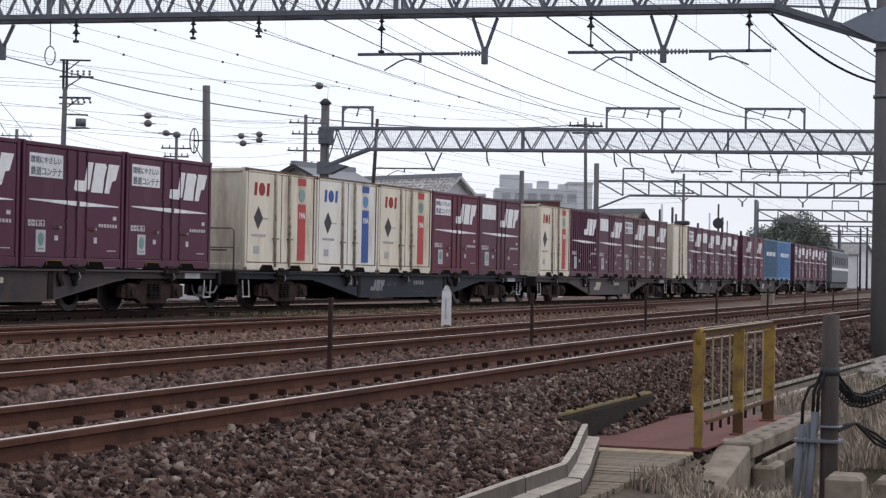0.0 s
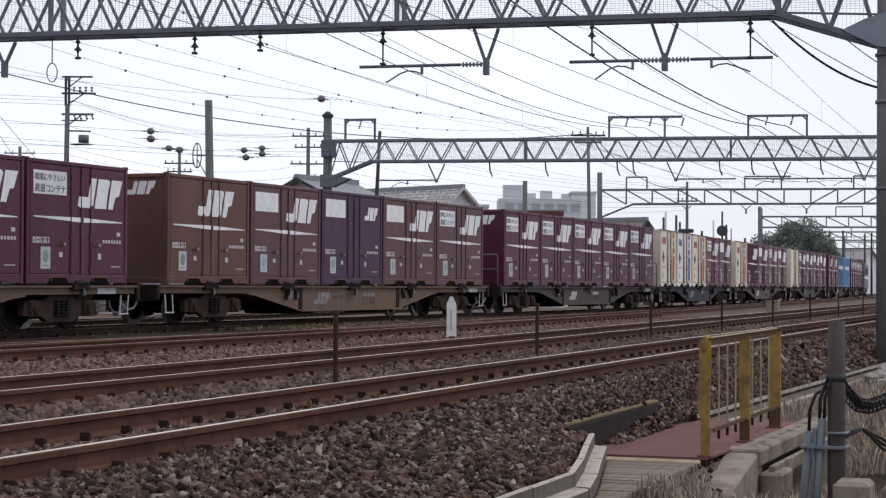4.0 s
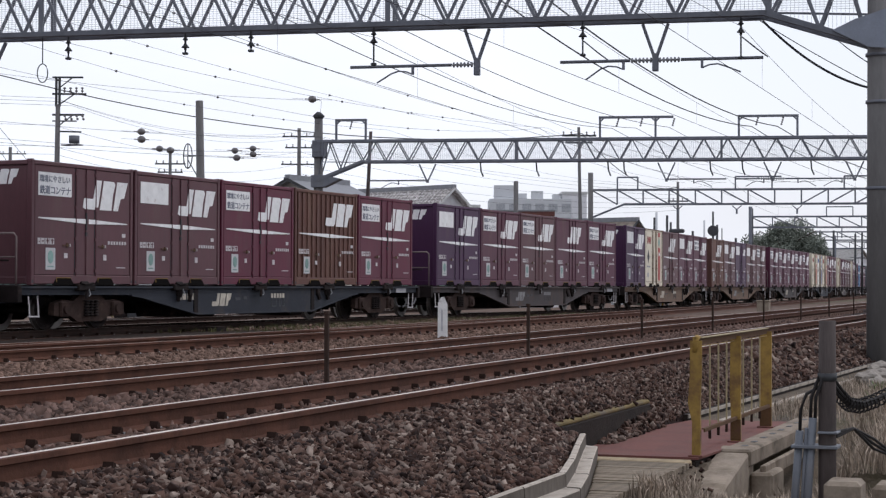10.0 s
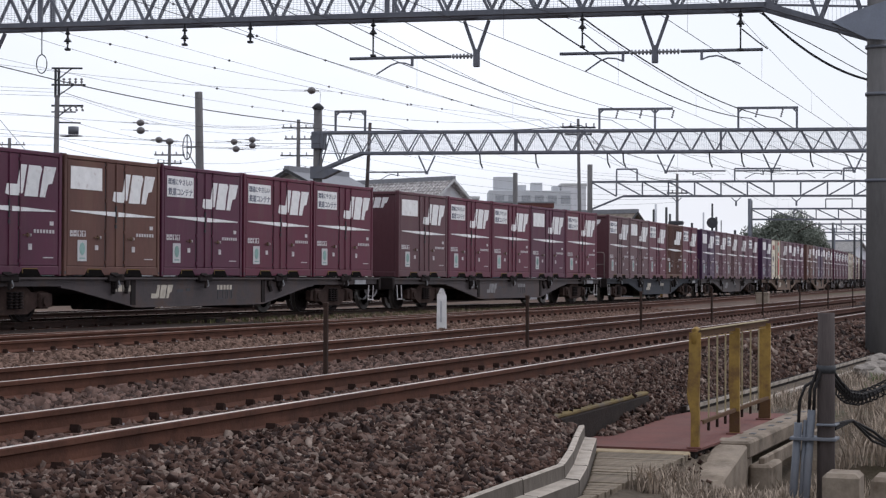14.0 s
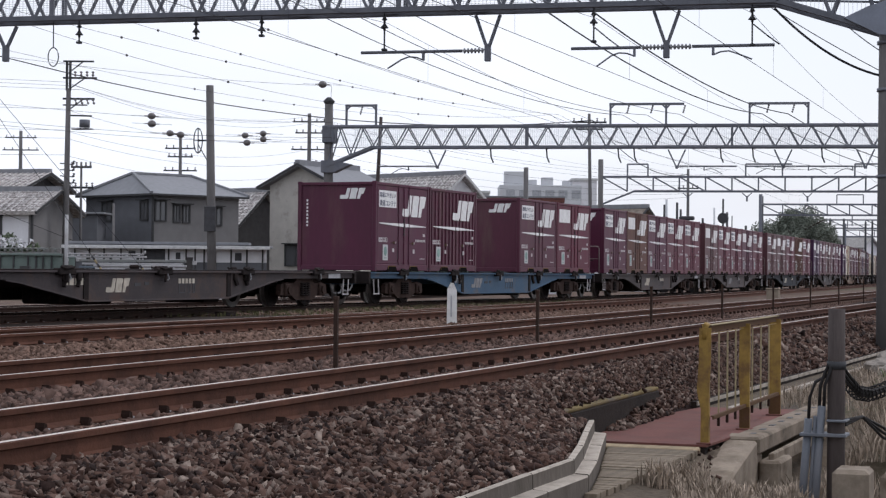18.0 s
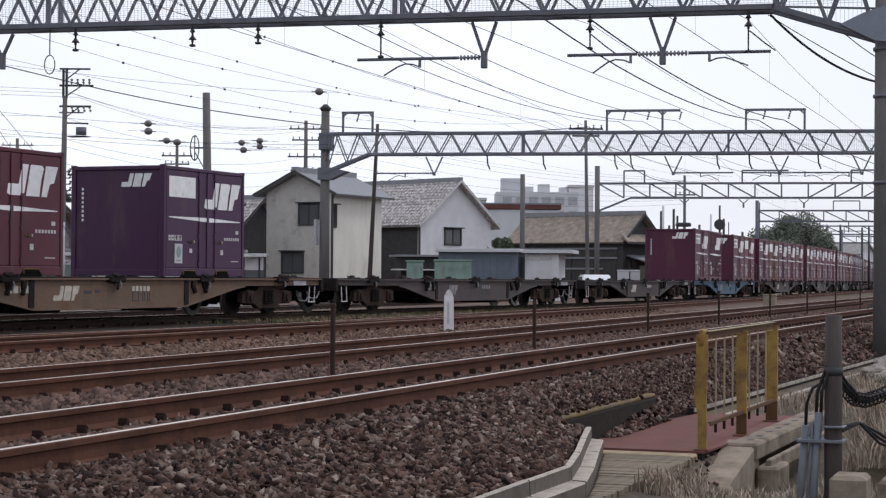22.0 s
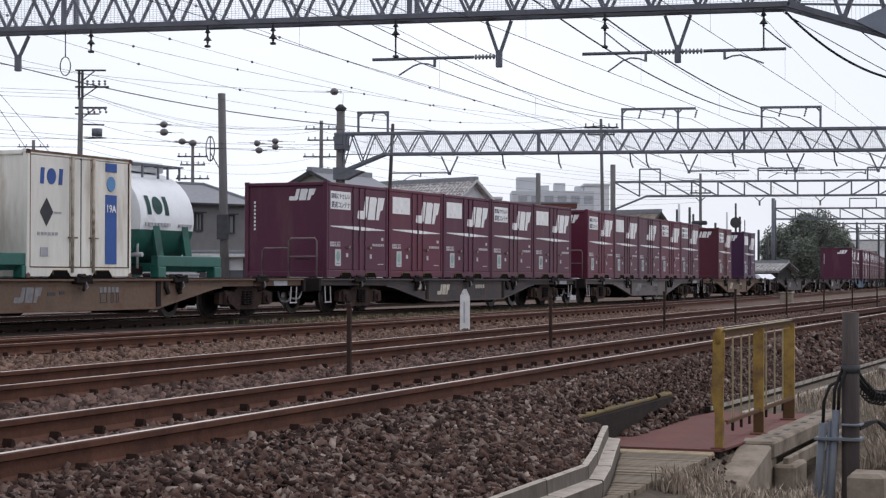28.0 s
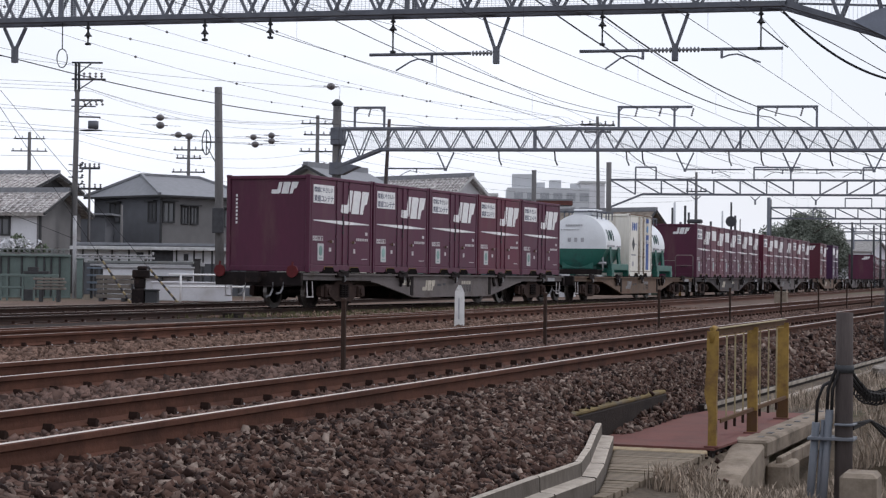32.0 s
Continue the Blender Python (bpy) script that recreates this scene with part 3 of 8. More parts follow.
# trough sides: dirt, with side shade put into the colour as well
TROUGH_DIRTY_SHADED = material("dirty_trough_side", (0.115, 0.098, 0.083), 0.95, vary=0.3, scale=3, bump=0.005, bscale=40, stain=(0.05, 0.042, 0.034), stain_amount=0.5, stain_scale=3, rand=0.12, stretch=(1, 1, 0.4))
MOSS = material("mossy_concrete", (0.14, 0.104, 0.046), 0.95, vary=0.3, scale=4, bump=0.006, stain=(0.10, 0.085, 0.075), stain_amount=0.4, stain_scale=3)
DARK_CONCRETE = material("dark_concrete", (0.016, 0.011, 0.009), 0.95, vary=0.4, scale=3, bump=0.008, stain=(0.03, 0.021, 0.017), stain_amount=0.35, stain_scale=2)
OCHRE = material("rusty_ochre", (0.085, 0.046, 0.02), 0.85, vary=0.3, scale=6, stain=(0.07, 0.035, 0.025), stain_amount=0.5, stain_scale=6)
PALE_YELLOW = material("pale_yellow_paint", (0.27, 0.22, 0.13), 0.7, vary=0.25, scale=6)
YELLOW = material("worn_yellow_paint", (0.225, 0.142, 0.036), 0.65, vary=0.3, scale=4, stain=(0.11, 0.06, 0.03), stain_amount=0.5, stain_scale=5)
RUST_RED = material("rusty_red_plate", (0.125, 0.052, 0.044), 0.85, vary=0.25, scale=3, stain=(0.12, 0.06, 0.05), stain_amount=0.4, stain_scale=2, bump=0.002)
BOARD = material("weathered_boards", (0.155, 0.125, 0.093), 0.9, vary=0.3, scale=3, rand=0.2, bump=0.003, stretch=(1, 6, 1))
EDGE_TIMBER = material("pale_edge_timber", (0.3, 0.235, 0.15), 0.9, vary=0.3, scale=3, bump=0.003, stretch=(1, 6, 1), stain=(0.12, 0.09, 0.06), stain_amount=0.4)
CONDUIT = material("blue_grey_conduit", (0.105, 0.115, 0.135), 0.55, vary=0.2, scale=3, stain=(0.12, 0.12, 0.13), stain_amount=0.3)
CABLE = material("black_cable", (0.016, 0.014, 0.014), 0.7, spec=0.25)
WOOD_POST = material("dark_post", (0.066, 0.054, 0.051), 0.9, vary=0.3, scale=3, bump=0.004, stretch=(3, 3, 0.4))
WHITE_POST = material("white_marker_paint", (0.62, 0.61, 0.6), 0.7, vary=0.15, scale=5, stain=(0.3, 0.28, 0.26), stain_amount=0.25, stain_scale=6)
ROCK = material("pale_rock", (0.24, 0.215, 0.19), 0.95, vary=0.3, scale=4, bump=0.01)

# cable trough of concrete units along the ballast foot, with a kink
trough = thing("cable_trough", "weathered concrete cable trough along the ballast foot", "cable trough", pose(0, 0, 0))
for a, b in (((6.0, 3.50), (7.9, 3.507)), ((7.92, 3.507), (9.9, 3.513)), ((9.92, 3.513), (11.2, 3.517)), ((11.22, 3.517), (12.2, 3.52)), ((12.22, 3.525), (13.14, 3.718)), ((13.16, 3.722), (14.3, 3.993)), ((14.32, 3.998), (15.42, 4.253))):
    d = (Vector((*b, 0)) - Vector((*a, 0)))
    bm = bmesh.new()
    prism(bm, [(-0.155, -0.5), (0.0, -0.5), (0.0, -0.23), (-0.008, -0.222), (-0.043, -0.222), (-0.052, -0.23), (-0.056, -0.322), (-0.062, -0.328), (-0.15, -0.333), (-0.158, -0.342)], 0, d.length)
    for v in bm.verts:
        v.co = Vector((v.co.y, v.co.x, v.co.z + random.uniform(-0.003, 0.003)))
    bmesh.ops.recalc_face_normals(bm, faces=bm.faces[:])
    # upward faces stay pale, all others get the painted side shade
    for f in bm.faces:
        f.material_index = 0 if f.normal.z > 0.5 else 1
    part("trough_unit", bm, (TROUGH_PALE, TROUGH_DIRTY_SHADED), trough, at=Matrix.Translation((a[0], a[1], 0)) @ Matrix.Rotation(math.atan2(d.y, d.x), 4, "Z"))
far_trough = thing("cable_trough", "pale concrete cable trough running on past the culvert", "cable trough", pose(0, 0, 0))
for i in range(14):
    x = 19.9 + i * 1.5
    bm = bmesh.new()
    box(bm, 0, 1.47, 0.0, 0.06, -0.5, -0.36)
    box(bm, 0, 1.47, -0.012, 0.001, -0.402, -0.359, 2)
    rbox(bm, 0, 1.47, -0.4, -0.33, -0.5, -0.405, 0.01)
    rbox(bm, 0, 1.47, -0.33, 0.0, -0.56, -0.5, 0.01)
    # dark inner faces paint in the shade inside the trough; rims stay pale
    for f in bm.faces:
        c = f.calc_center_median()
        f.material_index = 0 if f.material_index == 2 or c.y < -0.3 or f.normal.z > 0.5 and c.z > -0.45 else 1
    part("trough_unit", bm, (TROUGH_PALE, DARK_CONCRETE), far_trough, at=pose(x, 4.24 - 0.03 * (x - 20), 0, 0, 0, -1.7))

bm = bmesh.new()
rbox(bm, 15.0, 18.8, 4.41, 4.58, -0.55, -0.17, 0.012)
wall = part("retaining_sill", bm, DARK_CONCRETE, None)
tagged(wall, "dark concrete sill holding back the ballast, mossy on top", "retaining wall")
bm = bmesh.new()
rbox(bm, 15.01, 18.79, 4.415, 4.60, -0.17, -0.13, 0.012)
part("moss_top", bm, MOSS, wall, "yellow-brown mossy top")

plate_thing = thing("culvert_cover", "rusty red steel plate over a culvert", "cover plate")
bm = bmesh.new()
prism(bm, [(15.62, 3.24), (15.62, 4.17), (16.3, 4.405), (18.4, 4.405), (20.0, 4.2), (20.1, 3.16), (17.6, 3.14)], -0.44, -0.42)
for v in bm.verts:
    v.co = Vector((v.co.x, v.co.z, v.co.y))
bmesh.ops.recalc_face_normals(bm, faces=bm.faces[:])
part("steel_plate", bm, RUST_RED, plate_thing)
bm = bmesh.new()
rbox(bm, 15.62, 20.1, 3.26, 4.38, -0.62, -0.445, 0.02)
part("slab", bm, DARK_CONCRETE, plate_thing, "dark concrete slab under the plate")
bm = bmesh.new()
rbox(bm, 15.34, 15.6, 3.29, 4.16, -0.56, -0.437, 0.012)
part("edge_timber", bm, EDGE_TIMBER, plate_thing, "pale weathered edge timber")
slab = thing("board_walk", "weathered pale boards of a small walkway in dry grass", "walkway")
for i in range(36):
    x = 12.05 + i * 0.091
    bm = bmesh.new()
    y0 = 3.255 + random.uniform(-0.015, 0.015)
    rbox(bm, 0, 0.0885, y0, toe(x) - 0.17, 0, 0.05, 0.003)
    part("board", bm, BOARD, slab, at=pose(x, 0, -0.49 + random.uniform(-0.002, 0.002), random.uniform(-0.05, 0.05)))

# yellow guard rail
rail_thing = thing("guard_rail", "worn yellow steel guard rail on the culvert plate", "railing")
posts = [(15.70, 3.275, 0.036, 0.052), (17.28, 3.22, 0.046, 0.05), (19.15, 3.25, 0.058, 0.062)]
for i, (x, y, w0, w1) in enumerate(posts):
    bm = bmesh.new()
    prof = [(-w0, -0.42), (w0, -0.42), (w0, 0.0), (w1, 0.3), (w1, 0.60), (-w1, 0.60), (-w1 * 1.05, 0.3), (-w0 - (0.035 if i == 0 else 0.01), 0.05), (-w0 * 0.95, -0.12)]
    prism(bm, [(a, b) for a, b in prof], -0.008, 0.008)
    for v in bm.verts:
        v.co = Vector((x + v.co.y, y - v.co.x, v.co.z))
    bmesh.ops.recalc_face_normals(bm, faces=bm.faces[:])
    rbox(bm, x + 0.008, x + 0.055, y - w0, y - w0 + 0.012, -0.42, 0.59, 0.004)
    rbox(bm, x + 0.008, x + 0.055, y + w0 - 0.012, y + w0, -0.42, 0.59, 0.004)
    pst = part("post", bm, YELLOW, rail_thing)
    bm = bmesh.new()
    rbox(bm, x - 0.04, x + 0.08, y - w0 - 0.03, y + w0 + 0.03, -0.42, -0.405, 0.004)
    part("foot_plate", bm, RUST_RED, pst, "rusty foot plate")
    if i:
        bm = bmesh.new()
        rbox(bm, x - 0.0105, x + 0.0105, y - w0 - 0.003, y + w0 + 0.003, -0.40, -0.2, 0.002)
        part("rusted_foot", bm, OCHRE, pst, "rusted lower part")
bm = bmesh.new()
for (x0, y0, z0), (x1, y1, z1) in (((15.8, 3.262, 0.59), (17.28, 3.215, 0.6)), ((17.28, 3.215, 0.6), (19.2, 3.24, 0.6))):
    beam(bm, (x0, y0, z0), (x1, y1, z1), 0.008, 0.056)
part("top_rail", bm, OCHRE, rail_thing, "rusty ochre top rail")
bm = bmesh.new()
for (x0, y0, z0), (x1, y1, z1) in (((15.8, 3.262, 0.622), (17.28, 3.215, 0.632)), ((17.28, 3.215, 0.632), (19.2, 3.24, 0.632))):
    beam(bm, (x0, y0, z0), (x1, y1, z1), 0.05, 0.007)
part("top_flange", bm, PALE_YELLOW, rail_thing, "pale worn flange of the top rail")
bm = bmesh.new()
rod(bm, [(15.695, 3.285, 0.50), (15.695, 3.283, 0.585), (15.71, 3.28, 0.612), (15.75, 3.276, 0.625), (15.82, 3.27, 0.625)], 0.03, 10, radii=[0.02, 0.03, 0.03, 0.026, 0.018])
part("corner_bend", bm, YELLOW, rail_thing)
bm = bmesh.new()
rbox(bm, 15.72, 19.1, 3.228, 3.238, 0.548, 0.556, 0.002)
part("upper_bar", bm, YELLOW, rail_thing)
bm = bmesh.new()
rbox(bm, 15.72, 19.12, 3.20, 3.212, -0.205, -0.17, 0.003)
rbox(bm, 15.72, 19.12, 3.212, 3.228, -0.18, -0.17, 0.002)
part("lower_rail", bm, OCHRE, rail_thing, "rusty ochre lower rail")
for k in range(2):
    for i in range(3):
        x = posts[k][0] + (posts[k + 1][0] - posts[k][0]) * (i + 1) / 4
        bm = bmesh.new()
        rod(bm, [(x, 3.232, -0.2), (x, 3.232, 0.55)], 0.008, 6)
        bal = part("baluster", bm, PALE_YELLOW, rail_thing)
        bm = bmesh.new()
        rbox(bm, x - 0.012, x + 0.012, 3.22, 3.244, -0.29, -0.2, 0.003)
        part("stud", bm, CLIP, bal, "dark bolt end")

# concrete culvert beams
beam_thing = thing("culvert_parapet", "weathered concrete beam with a row of holes, beside the culvert", "concrete beam")
bm = bmesh.new()
rbox(bm, 0, 4.6, -0.14, 0.14, -0.16, 0.0, 0.02)
part("beam", bm, WING, beam_thing, at=pose(16.42, 3.06, -0.41, 0, 0, -0.6))
bm = bmesh.new()
rbox(bm, 0, 4.5, -0.05, 0.0, -0.13, 0.0, 0.01)
part("side_strip", bm, CONCRETE, beam_thing, at=pose(16.55, 2.86, -0.56, 0, 0, -0.6))
for i in range(8):
    # no hole is cut: a dark plate gives the shade of the slot
    bm = bmesh.new()
    rbox(bm, -0.07, 0.07, -0.028, 0.028, 0, 0.006, 0.002)
    part("slot", bm, MARK_DARK, beam_thing, "dark slot", pose(16.8 + i * 0.5, 3.05 - 0.005 * i, -0.412))
bm = bmesh.new()
prism(bm, [(-2.3, -0.4), (-1.5, -0.2), (0.0, 0.0), (0.0, -0.5), (-2.3, -0.85)], -0.15, 0.15)
bmesh.ops.bevel(bm, geom=bm.edges[:], offset=0.02, segments=1, affect="EDGES")
part("wing_wall", bm, CONCRETE, beam_thing, "sloping concrete wing", pose(16.72, 3.1, -0.40, 0, 0, 1.5))
bm = bmesh.new()
rbox(bm, 16.45, 17.1, 2.73, 2.94, -1.2, -0.62, 0.025)
pier = part("concrete_block", bm, CONCRETE, None, "square weathered concrete block beside the culvert")
tagged(pier, category="concrete block")
bm = bmesh.new()
rbox(bm, 13.0, 13.35, 1.54, 1.80, -0.9, -0.3, 0.03)
tagged(part("concrete_block", bm, CONCRETE, None, "low grey concrete block in the grass"), category="concrete block")

bm = bmesh.new()
rbox(bm, 12.6, 13.0, 1.12, 1.42, -0.9, -0.27, 0.03)
tagged(part("concrete_block", bm, CONCRETE, None, "low grey concrete block in the grass"), category="concrete block")

# near post with conduits
post_thing = thing("cable_post", "dark weathered post with cable conduits strapped to it", "post", pose(14.0, 1.905, 0))
bm = bmesh.new()
rod(bm, [(0, 0, -0.95), (0, 0, 0.2), (0, 0, 0.82)], 0.066, 14, radii=[0.07, 0.067, 0.064])
part("post", bm, WOOD_POST, post_thing, smooth=False)
bm = bmesh.new()
rod(bm, [(0, 0, 0.36), (0, 0, 0.42)], 0.074, 14)
part("band", bm, DARK_STEEL, post_thing, "dark steel band")
for y, y2, z1, r in ((0.2, 0.262, -0.02, 0.031), (0.148, 0.2, 0.0, 0.015), (0.1, 0.168, 0.08, 0.031)):
    bm = bmesh.new()
    rod(bm, [(-0.06, y2, -0.95), (-0.06, (y + y2) / 2, -0.45), (-0.06, y, z1)], r, 10)
    part("conduit", bm, CONDUIT, post_thing, "blue-grey conduit")
for z, w in ((-0.14, 0.012), (-0.03, 0.008)):
    bm = bmesh.new()
    rbox(bm, -0.12, 0.1, -0.09, 0.26 if z < -0.1 else 0.06, z - w, z + w, 0.004)
    part("strap", bm, CONDUIT, post_thing, "steel strap")
for k, (y, z1) in enumerate(((0.2, -0.02), (0.12, 0.07), (0.085, 0.08))):
    bm = bmesh.new()
    rod(bm, [(-0.06, y, z1 - 0.02), (-0.08, y - 0.01, z1 + 0.16), (-0.06, y - 0.05, z1 + 0.28), (-0.02, 0.05, z1 + 0.34 + 0.02 * k)], 0.013, 8)
    part("cable", bm, CABLE, post_thing, "black cable")
sling = [Vector(p) for p in ((0.03, -0.05, 0.37), (0.12, -0.1, 0.28), (0.24, -0.15, 0.2), (0.42, -0.22, 0.175), (0.65, -0.3, 0.2), (0.95, -0.42, 0.26), (2.4, -1.0, 0.42))]
for k in range(4):
    bm = bmesh.new()
    rod(bm, [p + Vector((0, 0.012 * (k % 2), -0.022 * k * (1 - 0.12 * i))) for i, p in enumerate(sling)], 0.013, 6)
    part("slung_cable", bm, CABLE, post_thing, "black slung cable")
bm = bmesh.new()
coil = []
for i in range(150):
    f = i / 149 * 4.2
    q = sling[1 + int(f)].lerp(sling[min(2 + int(f), 6)], f % 1) if f < 4 else sling[5]
    a = i * 0.62
    coil.append(q + Vector((0, 0.028 + 0.05 * math.cos(a), -0.03 + 0.055 * math.sin(a))))
rod(bm, coil, 0.007, 5)
part("lashing_wire", bm, CABLE, post_thing, "black lashing wire coiled round the cables")
for k in range(3):
    bm = bmesh.new()
    rod(bm, [(0.05, -0.06, -0.03 - 0.02 * k), (0.3, -0.16, -0.02), (0.6, -0.28, -0.12 - 0.04 * k), (0.9, -0.45, -0.3), (1.1, -0.6, -0.55)], 0.012, 6)
    part("loose_cable", bm, CABLE, post_thing, "black loose cable")


def rock(x, y, z, r, seed):
    bm = bmesh.new()
    bmesh.ops.create_icosphere(bm, subdivisions=3, radius=r)
    for v in bm.verts:
        k = 1 + 0.35 * noise.noise(v.co * (1.6 / r) + Vector((seed, 0, 0)))
        v.co = Vector((v.co.x * k * 1.2, v.co.y * k, v.co.z * k * 0.7))
    return tagged(part("rock", bm, ROCK, None, "pale rough rock in the dry grass", pose(x, y, z)), category="rock", group="rocks by the gantry post")


for k, (x, y, z, r) in enumerate(((28.2, 3.2, -0.34, 0.2), (28.9, 3.05, -0.34, 0.17), (30.2, 3.25, -0.3, 0.2), (27.5, 3.0, -0.38, 0.15), (29.4, 2.85, -0.36, 0.16))):
    rock(x, y, z, r, k * 3.7)

POST_RUST = material("rusty_post", (0.035, 0.021, 0.016), 0.9, vary=0.3, scale=5, spec=0.2)
# short fence posts between the near tracks and the white marker
for i, (x, y) in enumerate(((16.4, 7.11), (23.6, 7.24), (31.3, 7.5), (37.9, 7.55), (44.8, 7.65), (51.2, 7.7), (57.0, 7.7), (64, 7.8), (71, 7.85))):
    p = thing("fence_post", "short dark rusty post between the tracks", "post", pose(x, y, 0.05), "posts between the tracks")
    bm = bmesh.new()
    rbox(bm, -0.021, 0.021, -0.021, 0.021, -0.1, 0.76, 0.005)
    part("shaft", bm, POST_RUST, p)
    bm = bmesh.new()
    rbox(bm, -0.028, 0.028, -0.026, 0.026, 0.73, 0.77, 0.006)
    part("cap", bm, POST_RUST, p)
marker = thing("boundary_marker", "white painted pointed concrete marker post", "marker", pose(33.8, 12.15, -0.05, 0, 0, -70))
bm = bmesh.new()
prism(bm, [(-0.1, 0), (0.1, 0), (0.095, 0.72), (0.03, 0.87), (-0.03, 0.87), (-0.095, 0.74)], -0.09, 0.09)
part("shaft", bm, WHITE_POST, marker)
bm = bmesh.new()
box(bm, -0.03, -0.0, -0.096, -0.088, 0.2, 0.62)
part("lettering_bar", bm, MARK_GREY, marker)
cab = thing("relay_box", "grey concrete relay box between the tracks", "box", pose(60.3, 10.3, -0.1))
bm = bmesh.new()
rbox(bm, -0.18, 0.18, -0.2, 0.2, 0, 0.6, 0.02)
part("body", bm, CONCRETE, cab)
bm = bmesh.new()
rbox(bm, -0.2, 0.2, -0.22, 0.22, 0.6, 0.65, 0.015)
part("lid", bm, CONCRETE, cab)

lid = thing("track_box", "low dark iron box lying in the yard ballast", "box", pose(37.7, 19.15, -0.04, 0, 0, -4))
bm = bmesh.new()
rbox(bm, -0.22, 0.22, -0.16, 0.16, 0, 0.09, 0.015)
part("body", bm, BOGIE, lid)
bm = bmesh.new()
rbox(bm, -0.24, 0.24, -0.18, 0.18, 0.09, 0.11, 0.006)
part("lid", bm, OILY_SHADED, lid)

# ---- overhead gantries and wires ----
PALE_PORCELAIN = material("pale_grey_porcelain", (0.2, 0.205, 0.22), 0.35)
def insulator(bm, a, b, r=0.07, n=5, mi=0):
    """A string of discs from a to b."""
    a, b = Vector(a), Vector(b)
    pts, rad = [], []
    for i in range(n):
        for f, k in ((0.0, 0.35), (0.25, 1.0), (0.55, 1.0), (0.8, 0.35)):
            pts.append(a.lerp(b, (i + f) / n))
            rad.append(r * k)
    rod(bm, pts, r, 8, mi, True, rad)


def gantry_frame(a, b):
    a, b = Vector((*a, 0)), Vector((*b, 0))
    d = b - a
    return Matrix.Translation(a) @ Matrix.Rotation(math.atan2(d.y, d.x), 4, "Z"), d.length


def lattice(g, x0, x1, z0, depth, pitch, mat, thick=0.055, chord=0.055, half=0.3, knee0=None, knee1=None):
    for w in (-half, half):
        for z in (z0, z0 + depth):
            bm = bmesh.new()
            a = x0 + (1.9 if knee0 and z == z0 else 0)
            b = x1 - (1.9 if knee1 and z == z0 else 0)
            rbox(bm, a, b, w - chord, w + chord, z - chord, z + chord, 0.008)
            if knee0 and z == z0:
                beam(bm, (x0, w, z0 - knee0), (a + 0.05, w, z0), chord * 2)
            if knee1 and z == z0:
                beam(bm, (b - 0.05, w, z0), (x1, w, z0 - knee1), chord * 2)
            part("chord", bm, mat, g)
        n = int(round((x1 - x0) / pitch))
        p = (x1 - x0) / n
        for i in range(n):
            lo0 = z0 - (knee0 * max(0, 1 - i * p / 1.9) if knee0 else 0) - (knee1 * max(0, 1 - (n - i) * p / 1.9) if knee1 else 0)
            lo1 = z0 - (knee0 * max(0, 1 - (i + 1) * p / 1.9) if knee0 else 0) - (knee1 * max(0, 1 - (n - i - 1) * p / 1.9) if knee1 else 0)
            for q, r in (((x0 + i * p, w, lo0), (x0 + (i + 0.5) * p, w, z0 + depth)), ((x0 + (i + 0.5) * p, w, z0 + depth), (x0 + (i + 1) * p, w, lo1))):
                bm = bmesh.new()
                beam(bm, q, r, thick, thick)
                part("diagonal_brace", bm, mat, g)
    n = int((x1 - x0) / (pitch * 2))
    for i in range(n + 1):
        x = x0 + (x1 - x0) * i / n
        bm = bmesh.new()
        beam(bm, (x, -half, z0 + depth), (x, half, z0 + depth), thick * 0.8)
        if i < n:
            beam(bm, (x, -half, z0), (x + (x1 - x0) / n, half, z0), thick * 0.7)
        part("cross_brace", bm, mat, g)
    for i in range(1, n, 4):
        x = x0 + (x1 - x0) * i / n
        for w in (-half, half):
            bm = bmesh.new()
            beam(bm, (x, w, z0), (x, w, z0 + depth), chord * 1.6)
            part("upright", bm, mat, g)


def vee(g, x, z0, drop=0.98, spread=0.25, mat=STEEL, stem=0.35):
    bm = bmesh.new()
    for s in (-1, 1):
        beam(bm, (x + s * spread, 0, z0 - 0.05), (x + s * 0.03, 0, z0 - drop + stem - 0.05), 0.06)
    rbox(bm, x - 0.06, x + 0.06, -0.06, 0.06, z0 - drop, z0 - drop + stem, 0.01)
    part("hanger_bracket", bm, mat, g)


def arm(g, x0, x1, z, tip, mat=STEEL):
    """A level arm from x0 to x1 on an insulator at x0, with a steady rod to the tip."""
    s = 1 if x1 > x0 else -1
    bm = bmesh.new()
    rod(bm, [(x0 + s * 0.5, 0, z), (x1, 0, z)], 0.032, 8)
    part("registration_arm", bm, mat, g)
    bm = bmesh.new()
    insulator(bm, (x0 + s * 0.06, 0, z), (x0 + s * 0.5, 0, z), 0.055, 6)
    part("arm_insulator", bm, PALE_PORCELAIN, g)
    k = tip[0] - s * 0.75
    bm = bmesh.new()
    beam(bm, (k, 0, z), (k, 0, z - 0.18), 0.05)
    rod(bm, [(k, 0, z - 0.17), (k + s * 0.14, 0, z - 0.115), (k + s * 0.3, 0, z - 0.1), (k + s * 0.45, 0, z - 0.15), (tip[0], 0, tip[1])], 0.017, 6)
    part("steady_arm", bm, mat, g)


